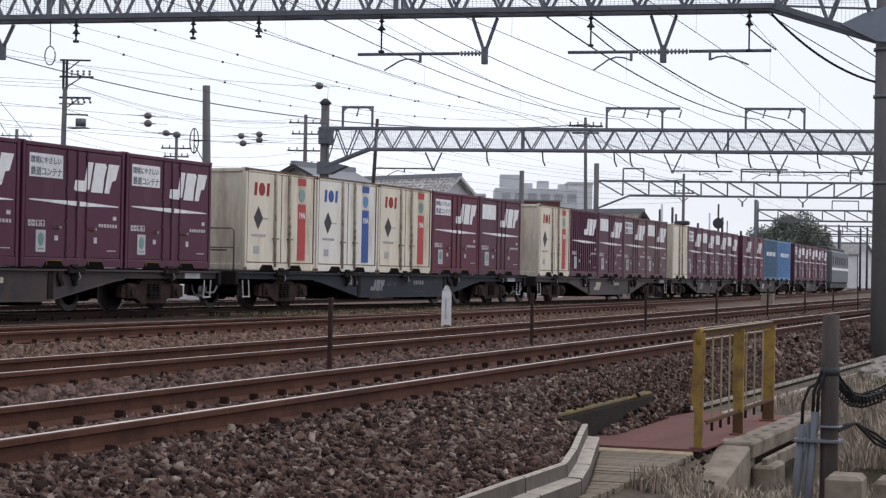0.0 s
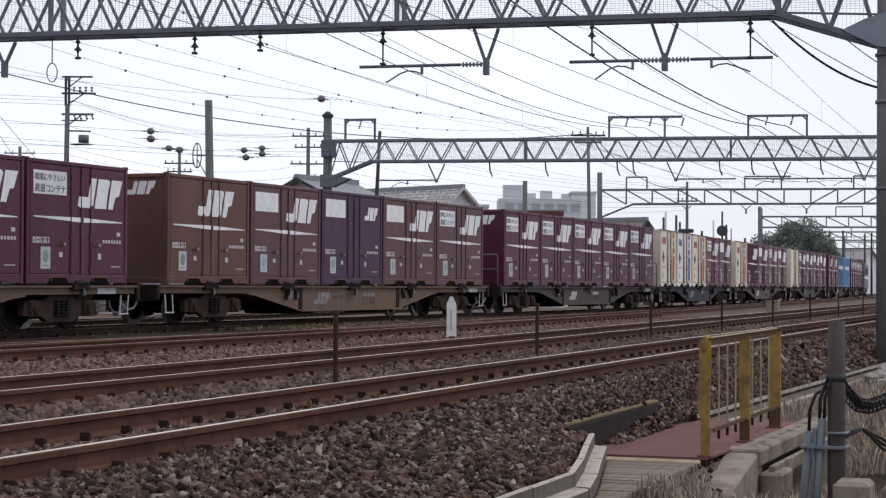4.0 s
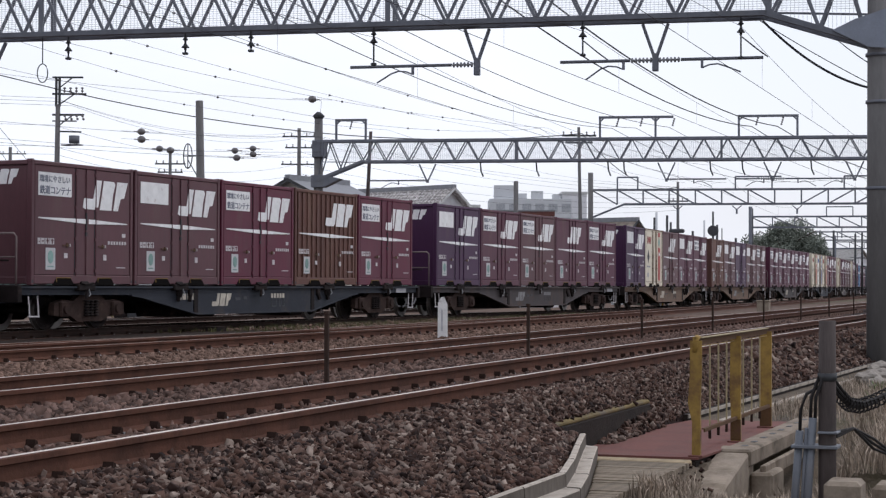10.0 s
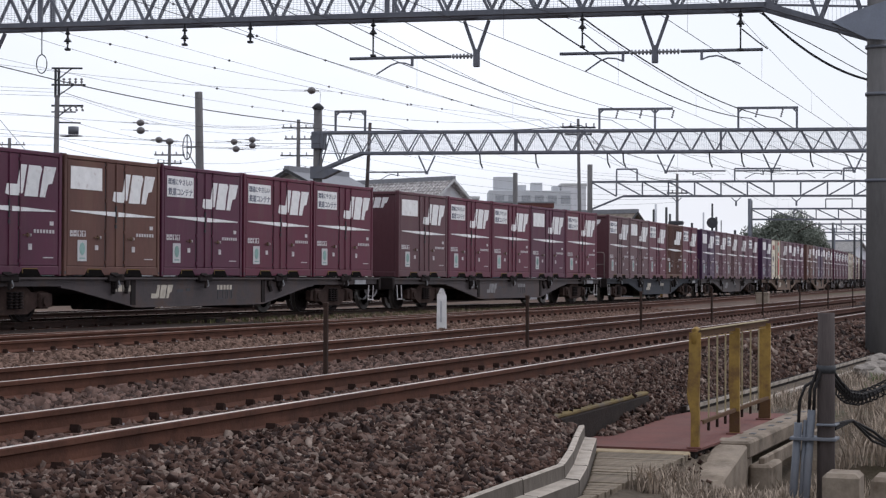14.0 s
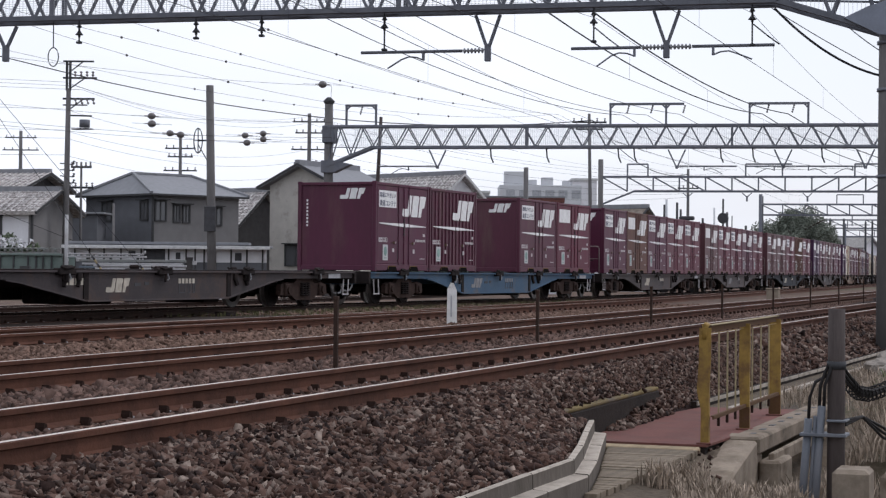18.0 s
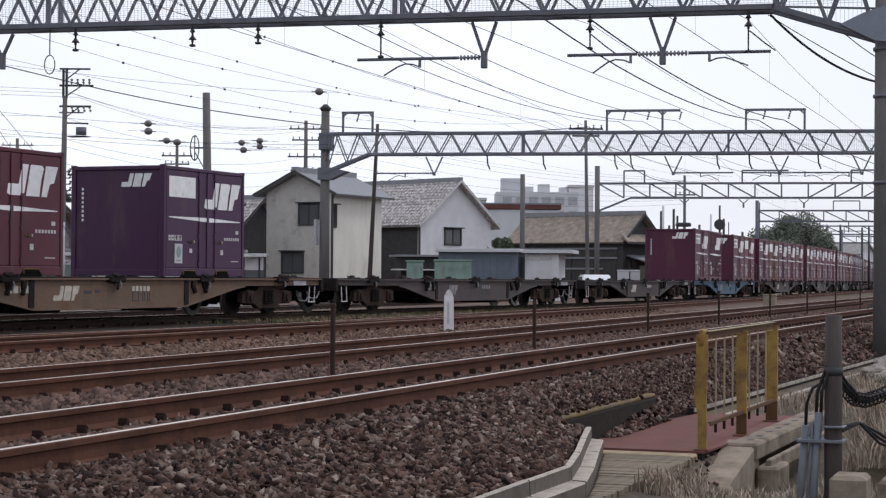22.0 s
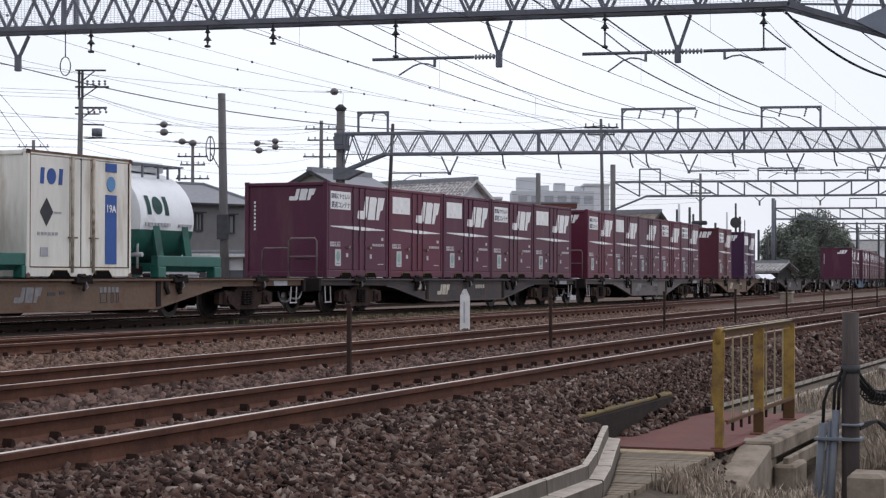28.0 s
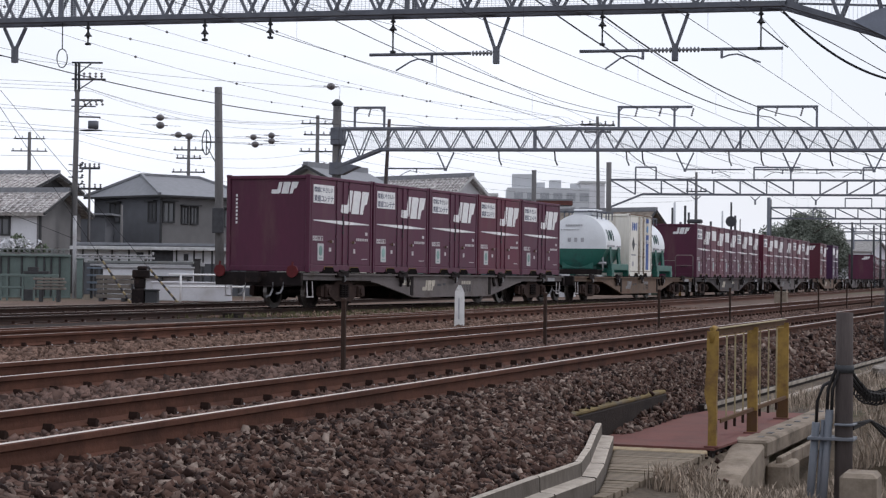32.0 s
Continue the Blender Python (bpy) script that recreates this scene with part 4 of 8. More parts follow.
def hanger(g, x, z0, drop, mat=DARK_STEEL, bells=True):
    """Two porcelain bells under the beam and a rod below them, or a plain bent rod."""
    bm = bmesh.new()
    if not bells:
        rod(bm, [(x, 0, z0 + 0.05), (x - 0.03, 0, z0 - drop * 0.6), (x - 0.13, 0, z0 - drop)], 0.035, 6)
        part("hanging_rod", bm, mat, g)
        return
    rod(bm, [(x, 0, z0 + 0.05), (x, 0, z0 - drop)], 0.018, 6)
    prof = ((0.03, 0.025), (0.06, 0.036), (0.1, 0.062), (0.115, 0.024), (0.17, 0.022), (0.21, 0.045), (0.25, 0.08), (0.265, 0.083), (0.27, 0.024), (0.31, 0.03))
    rod(bm, [(x, 0, z0 - q) for q, _ in prof], 0.05, 10, radii=[r for _, r in prof])
    rbox(bm, x - 0.055, x + 0.055, -0.05, 0.05, z0 - drop - 0.03, z0 - drop + 0.02, 0.012)
    part("hanging_insulator", bm, mat, g)


def pole(name, label, x, y, z1, r0, r1, mat, category="pole", z0=-0.4, group="", lean=(0, 0)):
    p = thing(name, label, category, pose(x, y, z0), group)
    bm = bmesh.new()
    h = z1 - z0
    rod(bm, [(lean[0] * k, lean[1] * k, h * k) for k in (0, 0.5, 1)], r0, 14, radii=[r0, (r0 + r1) / 2, r1])
    part("shaft", bm, mat, p, smooth=False)
    return p


# the gantry close by
PALE_STEEL_BLUE = material("pale_blue_grey_steel", (0.17, 0.19, 0.235), 0.55, vary=0.15, scale=3)
NET = material("pale_netting", (0.4, 0.42, 0.45), 0.7)
M1, L1 = gantry_frame((35.2, 3.9), (31.6, 34))
g1 = thing("overhead_gantry", "grey steel lattice gantry over the tracks, on a dark post", "gantry", M1)
lattice(g1, 0.1, L1, 6.31, 0.93, 0.92, STEEL, knee0=0.62)
bm = bmesh.new()
rod(bm, [(-0.08, 0, -0.7), (-0.08, 0, 7.4)], 0.21, 16, radii=[0.235, 0.2])
part("column", bm, CONCRETE_POLE, g1, "dark concrete column", smooth=False)
bm = bmesh.new()
rod(bm, [(L1, 0, -0.6), (L1, 0, 7.6)], 0.21, 16)
part("column", bm, CONCRETE_POLE, g1, "dark concrete column")
bm = bmesh.new()
prism(bm, [(-0.3, 5.56), (0.12, 5.6), (0.78, 5.93), (0.36, 6.13), (-0.3, 6.34)], 0.34, 0.4)
part("gusset_plate", bm, PALE_STEEL_BLUE, g1)
for z in (5.45, 6.0, 4.55, 2.9):
    bm = bmesh.new()
    rod(bm, [(-0.08, 0, z), (-0.08, 0, z + 0.06)], 0.245, 16)
    part("column_band", bm, STEEL, g1, "steel band")
bm = bmesh.new()
rod(bm, [(-0.28, -0.1, -0.4), (-0.28, -0.1, 5.4)], 0.03, 6)
part("down_pipe", bm, DARK_STEEL, g1)
for x in (7.76, 4.18):
    vee(g1, x, 6.25)
vee(g1, 18.3, 6.25, 0.8)
arm(g1, 7.78, 10.4, 5.49, (9.84, 5.16))
arm(g1, 4.18, 6.07, 5.49, (5.56, 5.13))
arm(g1, 4.18, 2.09, 5.49, (2.52, 5.22))
for x, dz in ((9.91, 0.7), (5.62, 0.62), (2.52, 0.75), (16.61, 0.42), (13.98, 0.38), (12.54, 0.36)):
    hanger(g1, x, 6.25, dz)
for x in (5.6, 2.5):
    bm = bmesh.new()
    rod(bm, [(x, 0, 5.9), (x - 0.3, 0, 5.65), (x - 0.5, 0, 5.5)], 0.015, 6)
    part("stay_rod", bm, DARK_STEEL, g1)
bm = bmesh.new()
for i in range(380):
    x = 0.3 + 0.079 * i
    if x < L1:
        box(bm, x - 0.003, x + 0.003, 0.307, 0.313, 6.31 - 0.62 * max(0, 1 - x / 1.9), 7.22)
for i in range(20):
    box(bm, 0.3 if i > 0 else 2.0, L1, 0.307, 0.313, 6.297 + 0.047 * i, 6.303 + 0.047 * i)
part("bird_net", bm, NET, g1, "pale bird netting")
bm = bmesh.new()
rod(bm, [(17.2, 0, 7.2), (17.2, 0, 5.72)], 0.012, 6)
rod(bm, [(17.2 + 0.12 * math.sin(a), 0, 5.53 + 0.2 * math.cos(a)) for a in [i * math.pi / 8 for i in range(17)]], 0.012, 6, caps=False)
part("pull_loop", bm, DARK_STEEL, g1)

# the next gantry
M2, L2 = gantry_frame((77.2, 4.0), (71.8, 31.56))
g2 = thing("overhead_gantry", "grey steel lattice gantry with top frames over the yard", "gantry", M2)
lattice(g2, 0, L2, 6.31, 0.9, 1.02, STEEL, 0.048, 0.055, knee1=0.78)
for x, r, z1 in ((L2, 0.3, 8.2), (0, 0.3, 8.0)):
    bm = bmesh.new()
    rod(bm, [(x, 0, -0.6), (x, 0, z1)], r, 16, radii=[0.24, 0.18])
    part("column", bm, CONCRETE_POLE, g2, "dark concrete column")
bm = bmesh.new()
rod(bm, [(L2, 0, 8.2), (L2, 0, 8.32), (L2, 0, 8.5)], 0.2, 10, radii=[0.18, 0.27, 0.08])
part("column_cap", bm, DARK_STEEL, g2)
bm = bmesh.new()
rbox(bm, L2 - 0.32, L2 + 0.22, -0.35, 0.35, 6.5, 7.25, 0.03)
part("gusset_plate", bm, STEEL, g2)
bm = bmesh.new()
prism(bm, [(L2 + 0.26, 5.22), (L2 + 0.26, 5.74), (L2 - 0.3, 5.74), (L2 - 1.05, 5.58), (L2 - 0.3, 5.22)], -0.33, 0.33)
part("gusset_plate", bm, STEEL, g2)
bm = bmesh.new()
rbox(bm, L2 + 0.3, L2 + 0.42, -0.3, 0.3, 2.4, 3.5, 0.02)
part("notice_board", bm, MARK_GREY, g2)
bm = bmesh.new()
for i in range(300):
    x = 0.3 + 0.0925 * i
    if x < L2 - 1.2:
        box(bm, x - 0.0045, x + 0.0045, 0.29, 0.297, 6.33, 7.2)
for i in range(17):
    box(bm, 0.3, L2 - 0.5, 0.29, 0.297, 6.33 + 0.052 * i, 6.339 + 0.052 * i)
part("bird_net", bm, NET, g2, "pale bird netting")
for x0, x1, mid, over, hung in ((12.85, 15.89, 13.55, 0, (15.2, 14.2, 12.85)), (7.67, 10.08, None, 0, (9.38, 8.34)), (26.0, 27.3, None, 0, (26.7,))):
    bm = bmesh.new()
    for x in ((x0, x1) if mid is None else (mid, x1)):
        beam(bm, (x, 0, 7.2), (x, 0, 8.15), 0.09)
    beam(bm, (x0 - 0.05, 0, 8.13), (x1 + 0.05, 0, 8.13), 0.1)
    for x in ((x0, x1) if mid is None else (mid, x1)):
        for q in (-0.16, 0.16):
            if x0 - 0.1 <= x + q <= x1 + 0.1:
                beam(bm, (x, 0, 7.94), (x + q, 0, 8.1), 0.06)
    part("top_frame", bm, STEEL, g2)
    for x in hung:
        bm = bmesh.new()
        insulator(bm, (x - 0.1, 0, 8.08), (x, 0, 7.72), 0.045, 4)
        part("frame_insulator", bm, INSULATOR, g2)
for x in (23.29, 13.09, 8.69, 5.33):
    vee(g2, x, 6.25, 0.85, 0.36, stem=0.14)
for x0, x1, t in ((23.29, 25.9, 25.3), (13.09, 10.6, 11.2), (8.69, 6.3, 6.9), (8.69, 10.2, 9.8), (5.33, 7.0, 6.6)):
    arm(g2, x0, x1, 5.5, (t, 5.18))
for x in (21.0, 18.6, 15.56, 14.89, 11.28, 9.95, 7.12):
    hanger(g2, x, 6.25, 0.6, bells=False)

# gantries farther off
M3, L3 = gantry_frame((119.8, 6), (115.3, 31.1))
g3 = thing("overhead_gantry", "slender steel truss gantry farther down the line", "gantry", M3)
for z in (6.3, 7.25):
    bm = bmesh.new()
    beam(bm, (0, 0, z), (L3 - (2.2 if z < 7 else 0), 0, z), 0.14)
    if z < 7:
        beam(bm, (L3 - 2.2, 0, 6.3), (L3, 0, 5.4), 0.12)
    part("chord", bm, STEEL, g3)
for i in range(14):
    x = 23.75 - i * 1.7
    bm = bmesh.new()
    beam(bm, (x, 0, 6.3), (x, 0, 7.25), 0.1)
    beam(bm, (x, 0, 6.3), (x + 1.7 * (1 if i < 7 else -1), 0, 7.25), 0.09)
    part("diagonal_brace", bm, STEEL, g3)
for x in (L3, 0):
    bm = bmesh.new()
    rod(bm, [(x, 0, -1), (x, 0, 8.4)], 0.17, 12)
    part("column", bm, CONCRETE_POLE, g3, "concrete column")
for x0, x1, p in ((22.4, 23.74, 22.4), (13.11, 16.07, 13.72), (6.2, 9.14, 6.2)):
    bm = bmesh.new()
    for x in (p, x1):
        beam(bm, (x, 0, 7.2), (x, 0, 8.08), 0.1)
    beam(bm, (x0, 0, 8.08), (x1, 0, 8.08), 0.1)
    part("top_frame", bm, STEEL, g3)
for x in (19.8, 15.98, 12.12):
    vee(g3, x, 6.25, 0.6, 0.3)
for k, (xx, yr, yl) in enumerate(((171, 8, 30.1), (222, 10, 33), (275, 13, 36))):
    mk, lk = gantry_frame((xx + 1.5, yr), (xx - 2, yl))
    gk = thing("overhead_gantry", "thin steel truss gantry in the distance", "gantry", mk)
    for z in (6.4, 7.4):
        bm = bmesh.new()
        beam(bm, (0, 0, z), (lk, 0, z), 0.16)
        part("chord", bm, STEEL, gk)
    for i in range(11):
        bm = bmesh.new()
        x = i * lk / 11
        beam(bm, (x, 0, 6.4), (x, 0, 7.4), 0.11)
        beam(bm, (x, 0, 6.4), (x + lk / 11, 0, 7.4), 0.1)
        part("diagonal_brace", bm, STEEL, gk)
    for x in (0, lk):
        bm = bmesh.new()
        rod(bm, [(x, 0, -1), (x, 0, 8.35)], 0.18, 10)
        part("column", bm, STEEL, gk, "dark steel column")
    for x0 in (4, 9, 14):
        bm = bmesh.new()
        beam(bm, (x0, 0, 6.4), (x0, 0, 5.4), 0.1)
        beam(bm, (x0 - 1.6, 0, 5.5), (x0 + 1.6, 0, 5.5), 0.07)
        beam(bm, (x0 - 1, 0, 7.4), (x0 - 1, 0, 8.3), 0.1)
        beam(bm, (x0 - 1, 0, 8.3), (x0 + 1.4, 0, 8.3), 0.1)
        beam(bm, (x0 + 1.4, 0, 7.4), (x0 + 1.4, 0, 8.3), 0.1)
        part("top_frame", bm, STEEL, gk)


def wire(name, label, ends, sag, r, beads=(), group="overhead wires"):
    """A wire that hangs between ends in turn."""
    pts = []
    for i, (a, b) in enumerate(zip(ends, ends[1:])):
        a, b = Vector(a), Vector(b)
        n = 16
        for k in range(n + (1 if i == len(ends) - 2 else 0)):
            f = k / n
            pts.append(a.lerp(b, f) - Vector((0, 0, sag * 4 * f * (1 - f))))
    w = thing(name, label, "wire", None, group)
    bm = bmesh.new()
    rod(bm, pts, r, 5)
    part("strand", bm, WIRE, w)
    for f in beads:
        k = int(f * (len(pts) - 1))
        bm = bmesh.new()
        d = (pts[min(k + 1, len(pts) - 1)] - pts[k]).normalized()
        insulator(bm, pts[k], pts[k] + d * 0.11, 0.036, 1)
        part("bead_insulator", bm, INSULATOR, w, "dark bead insulator")
    return pts


def along(m, x, z):
    p = m @ Vector((x, 0, 0))
    return (p.x, p.y, z)


def catenary(x1, x2, x3, contact=5.13):
    """Contact and messenger wire through the gantries at places x1, x2 and x3 on them."""
    a, b, c = along(M1, x1, 0), along(M2, x2, 0), along(M3, x3, 0)
    back = Vector(a) - (Vector(b) - Vector(a))
    ends = [back, Vector(a), Vector(b), Vector(c)]
    low = wire("contact_wire", "thin dark contact wire over a track", [p + Vector((0, 0, contact)) for p in ends], 0.0, 0.006)
    high = wire("messenger_wire", "thin dark messenger wire over a track", [p + Vector((0, 0, contact + 0.95)) for p in ends], 0.55, 0.005)
    for i in range(2, len(low) - 1, 3):
        if high[i].z - low[i].z > 0.1 and low[i].x > 20:
            d = thing("dropper", "thin wire dropper between contact and messenger wire", "wire", None, "droppers")
            bm = bmesh.new()
            rod(bm, [low[i], high[i]], 0.0022, 4)
            part("strand", bm, WIRE, d)


catenary(2.52, 3.0, 3.0, 5.16)
catenary(5.56, 5.3, 5.6)
catenary(9.84, 11.2, 12.4)
# feeders carried on the top frames
for p1, p2, p3, sag, r in (((34.27, 11.67, 8.0), (75.565, 12.346, 7.69), (119.2, 9.0, 7.75), 0.71, 0.021), ((34.18, 12.45, 7.8), (75.364, 13.372, 7.69), (118.9, 11.0, 7.75), 0.755, 0.02),
                           ((33.784, 15.738, 7.7), (74.70, 16.75, 7.69), (118.1, 15.3, 7.75), 0.61, 0.011), ((33.66, 16.75, 7.6), (74.438, 18.1, 7.67), (117.9, 16.8, 7.75), 0.76, 0.011),
                           ((33.537, 17.806, 7.7), (74.241, 19.1, 7.67), (117.6, 18.4, 7.75), 0.739, 0.012), ((32.586, 25.758, 7.7), (73.655, 22.09, 7.7), (116.8, 23.0, 7.7), 1.19, 0.0055),
                           ((32.55, 26.08, 7.7), (73.72, 21.77, 7.7), (116.9, 22.4, 7.7), 0.54, 0.0055), ((33.226, 20.41, 7.7), (73.64, 22.15, 7.7), (116.8, 22.8, 7.7), 0.38, 0.007),
                           ((32.816, 23.83, 7.7), (73.24, 24.21, 7.7), (116.4, 25.0, 7.7), 0.325, 0.005), ((32.1, 29.8, 7.7), (72.5, 28.6, 7.7), (115.9, 28.0, 7.7), 0.55, 0.0055)):
    a, b, c = Vector(p1), Vector(p2), Vector(p3)
    wire("feeder_wire", "dark overhead feeder wire across the yard", [a - (b - a), a, b, c], sag, r, () if r > 0.0105 else (0.38, 0.42, 0.46, 0.47, 0.53, 0.58, 0.6))
# slack twisted cable from the beam to the post
wire("slack_cable", "thick twisted black cable hung from gantry to post", [along(M1, 2.1, 6.2), along(M1, 0.1, 4.86)], 0.2, 0.024)
wire("slack_cable", "thin black cable hung from gantry to post", [along(M1, 2.15, 6.2), along(M1, 0.1, 4.95)], 0.03, 0.009)
wire("slack_cable", "thin black cable hung from gantry to post", [along(M1, 0.7, 5.8), along(M1, 0.05, 5.3)], 0.02, 0.010)

# ---- poles behind the yard ----
mast = pole("concrete_mast", "tall tapered concrete mast beside the yard", 64.45, 33.33, 8.35, 0.19, 0.15, CONCRETE_POLE, "mast", lean=(0.1, 0.25))
bm = bmesh.new()
rbox(bm, -0.3, -0.2, -0.25, 0.25, 2.9, 3.9, 0.02)
part("notice_board", bm, MARK_DARK, mast)
bm = bmesh.new()
rod(bm, [(0.1 + 0.05 * math.cos(a), 0.75 + 0.22 * math.cos(a), 6.55 + 0.5 * math.sin(a)) for a in [i * math.pi / 8 for i in range(17)]], 0.025, 6, caps=False)
for a in range(4):
    beam(bm, (0.1, 0.75, 6.55), (0.1 + 0.05 * math.cos(a * 1.571), 0.75 + 0.22 * math.cos(a * 1.571), 6.55 + 0.5 * math.sin(a * 1.571)), 0.03)
beam(bm, (0.05, 0.15, 6.55), (0.1, 0.75, 6.55), 0.06)
beam(bm, (0.05, 0.15, 5.5), (0.1, 0.75, 6.4), 0.03)
part("tension_wheel", bm, DARK_STEEL, mast, "spoked tension wheel")


POLE_BROWN = material("brown_pole", (0.065, 0.052, 0.05), 0.85, vary=0.25, scale=2)


def utility(x, y, z1, arms, label, r=0.16, lean=(0, 0), turn=-70):
    p = pole("utility_pole", label, x, y, z1, r, r * 0.65, CONCRETE_POLE, "pole", -0.4, "utility poles", lean)
    for z, w in arms:
        bm = bmesh.new()
        m = Matrix.Translation((lean[0] * 0.9, lean[1] * 0.9, z + 0.4)) @ Matrix.Rotation(radians(turn), 4, "Z")
        box(bm, -w, w, -0.05, 0.05, -0.05, 0.05, 0, m)
        part("cross_arm", bm, DARK_STEEL, p)
        for k in (-0.9, -0.45, 0.45, 0.9):
            bm = bmesh.new()
            q = m @ Vector((k * w, 0, 0.05))
            insulator(bm, q, q + Vector((0, 0, 0.22)), 0.06, 2)
            part("pin_insulator", bm, INSULATOR, p)
    return p


u1 = utility(75.0, 46.7, 9.6, (), "tall concrete utility pole with cross arms and transformer", 0.17, lean=(0.1, -0.06), turn=-70)
for z, w, t in ((11.3, 1.2, 0.08), (10.5, 1.35, 0.09), (9.5, 1.25, 0.09), (9.2, 0.9, 0.06)):
    bm = bmesh.new()
    beam(bm, (0.1 - 0.1, 0.3 + 0.25, z), (0.1 + 0.34 * w, 0.3 - 0.94 * w, z), t)
    if z > 9.3:
        beam(bm, (0.1, 0.3, z - 0.55), (0.1 + 0.2 * w, 0.3 - 0.55 * w, z), 0.05)
    part("cross_arm", bm, DARK_STEEL, u1)
bm = bmesh.new()
for y in (0.22, 0.4):
    beam(bm, (0.1, y, 9.9), (0.1, y, 11.3), 0.09)
part("pole_head", bm, DARK_STEEL, u1)
for i in range(4):
    bm = bmesh.new()
    x, y = 0.16 + 0.09 * i, -0.02 - 0.27 * i
    insulator(bm, (x, y, 10.45), (x, y, 10.85), 0.07, 3)
    part("pin_insulator", bm, INSULATOR, u1)
    bm = bmesh.new()
    insulator(bm, (x, y, 9.5), (x + 0.03, y - 0.08, 9.2), 0.06, 2)
    part("strain_insulator", bm, INSULATOR, u1)
bm = bmesh.new()
rod(bm, [(0.4, -0.42, 8.13), (0.4, -0.42, 8.5)], 0.25, 12)
part("transformer", bm, STEEL, u1)
bm = bmesh.new()
rbox(bm, 0.15, 0.65, -0.8, 0.2, 8.03, 8.08, 0.02)
part("platform", bm, DARK_STEEL, u1)
bm = bmesh.new()
beam(bm, (0.1, 0.25, 8.7), (0.5, -0.75, 8.68), 0.07)
part("cross_arm", bm, DARK_STEEL, u1)
for z in (6.4, 6.1, 5.8, 5.5):
    bm = bmesh.new()
    beam(bm, (0.0, 0.5, z), (0.2, -0.1, z - 0.05), 0.05)
    insulator(bm, (0.2, -0.1, z - 0.05), (0.22, -0.15, z + 0.15), 0.07, 2)
    part("side_bracket", bm, DARK_STEEL, u1)
for o in u1.children:
    kind_of = o.name.split(".")[0]
    o.location.y -= 0.0 if kind_of == "shaft" else 0.2 if kind_of == "side_bracket" else 0.36
arm_pole = utility(76.5, 46.75, 6.15, ((5.9, 0.5), (4.9, 0.6)), "small steel pole with cross arms beside a tall pole", 0.08, turn=-70)
utility(74.0, 30.4, 7.8, (), "leaning dark brown pole beside the yard", 0.11, (0.1, -0.35)).children[0].data.materials[0] = POLE_BROWN
utility(118.7, 53.7, 12.2, ((11.6, 1.2), (10.8, 1.0), (9.6, 1.3), (8.6, 1.1)), "distant utility pole with cross arms", 0.19)
utility(101.5, 27.9, 10.2, ((9.7, 1.0), (9.3, 0.8)), "utility pole with cross arms behind the yard", 0.13, (0, 0.2))
pole("concrete_mast", "bare concrete mast behind the yard", 95.4, 30.0, 6.75, 0.15, 0.13, CONCRETE_POLE, "mast")
utility(137.9, 30.2, 9.0, ((7.5, 0.8),), "distant utility pole beside the line", 0.15)
pole("concrete_mast", "distant dark mast beside the line", 169.7, 30.1, 8.2, 0.17, 0.14, DARK_STEEL, "mast")
utility(115.5, 62.4, 10.6, ((9.6, 1.1), (9.0, 0.9), (8.0, 1.2)), "distant utility pole with cross arms", 0.16)
u2 = utility(137.3, 90.1, 13, ((12.4, 1.4), (11.3, 1.6)), "distant utility pole above tiled roofs", 0.22)
utility(73.55, 43.2, 4.0, (), "thin grey steel pipe pole behind the fence", 0.08)
sig = pole("railway_signal", "dark round railway signal on a mast in the distance", 148.7, 29.6, 7.1, 0.11, 0.08, DARK_STEEL, "signal")
bm = bmesh.new()
rod(bm, [(-0.1, 0, 5.9), (0.1, 0, 5.9)], 0.45, 18)
beam(bm, (0, 0, 4.95), (0, -0.75, 4.95), 0.08)
beam(bm, (0, -0.75, 4.95), (0, -0.75, 6.1), 0.07)
part("target_disc", bm, MARK_DARK, sig)
sig2 = pole("railway_signal", "dark railway signal lamp on a mast in the distance", 130.0, 29.0, 5.6, 0.1, 0.08, DARK_STEEL, "signal")
bm = bmesh.new()
rbox(bm, -0.25, 0.25, -1.0, 0.1, 5.2, 5.5, 0.08)
part("signal_head", bm, MARK_DARK, sig2)
for k, (x, y, z) in enumerate(((152, 32, 5.6), (153, 28.5, 5.0), (160, 29, 4.4), (155, 30.5, 6.2), (142, 33, 6.4), (143, 32.2, 6.6), (181, 24, 6.4), (186, 22.5, 6.2), (190, 21, 5.8), (196, 23.0, 6.6))):
    pole("signal_mast", "thin dark mast among distant signals", x, y, z, 0.12, 0.1, DARK_STEEL, "mast", group="distant masts")


def bulb_wire(a, b, spots, sag=0.3, big=0.17):
    """A span wire with round dark insulators on it."""
    wire("span_wire", "thin span wire with round dark insulators", [a, b], sag, 0.006)
    a, b = Vector(a), Vector(b)
    for f in spots:
        p = a.lerp(b, f) - Vector((0, 0, sag * 4 * f * (1 - f)))
        o = thing("ball_insulator", "round dark insulator hung on a span wire", "insulator", Matrix.Translation(p), "ball insulators")
        bm = bmesh.new()
        bmesh.ops.create_uvsphere(bm, u_segments=12, v_segments=8, radius=big)
        for v in bm.verts:
            v.co.z *= 0.85
        part("body", bm, INSULATOR, o, smooth=True)
        bm = bmesh.new()
        d = (b - a).normalized()
        rod(bm, [-d * 0.3, d * 0.3], 0.022, 6)
        part("clevis", bm, INSULATOR, o)
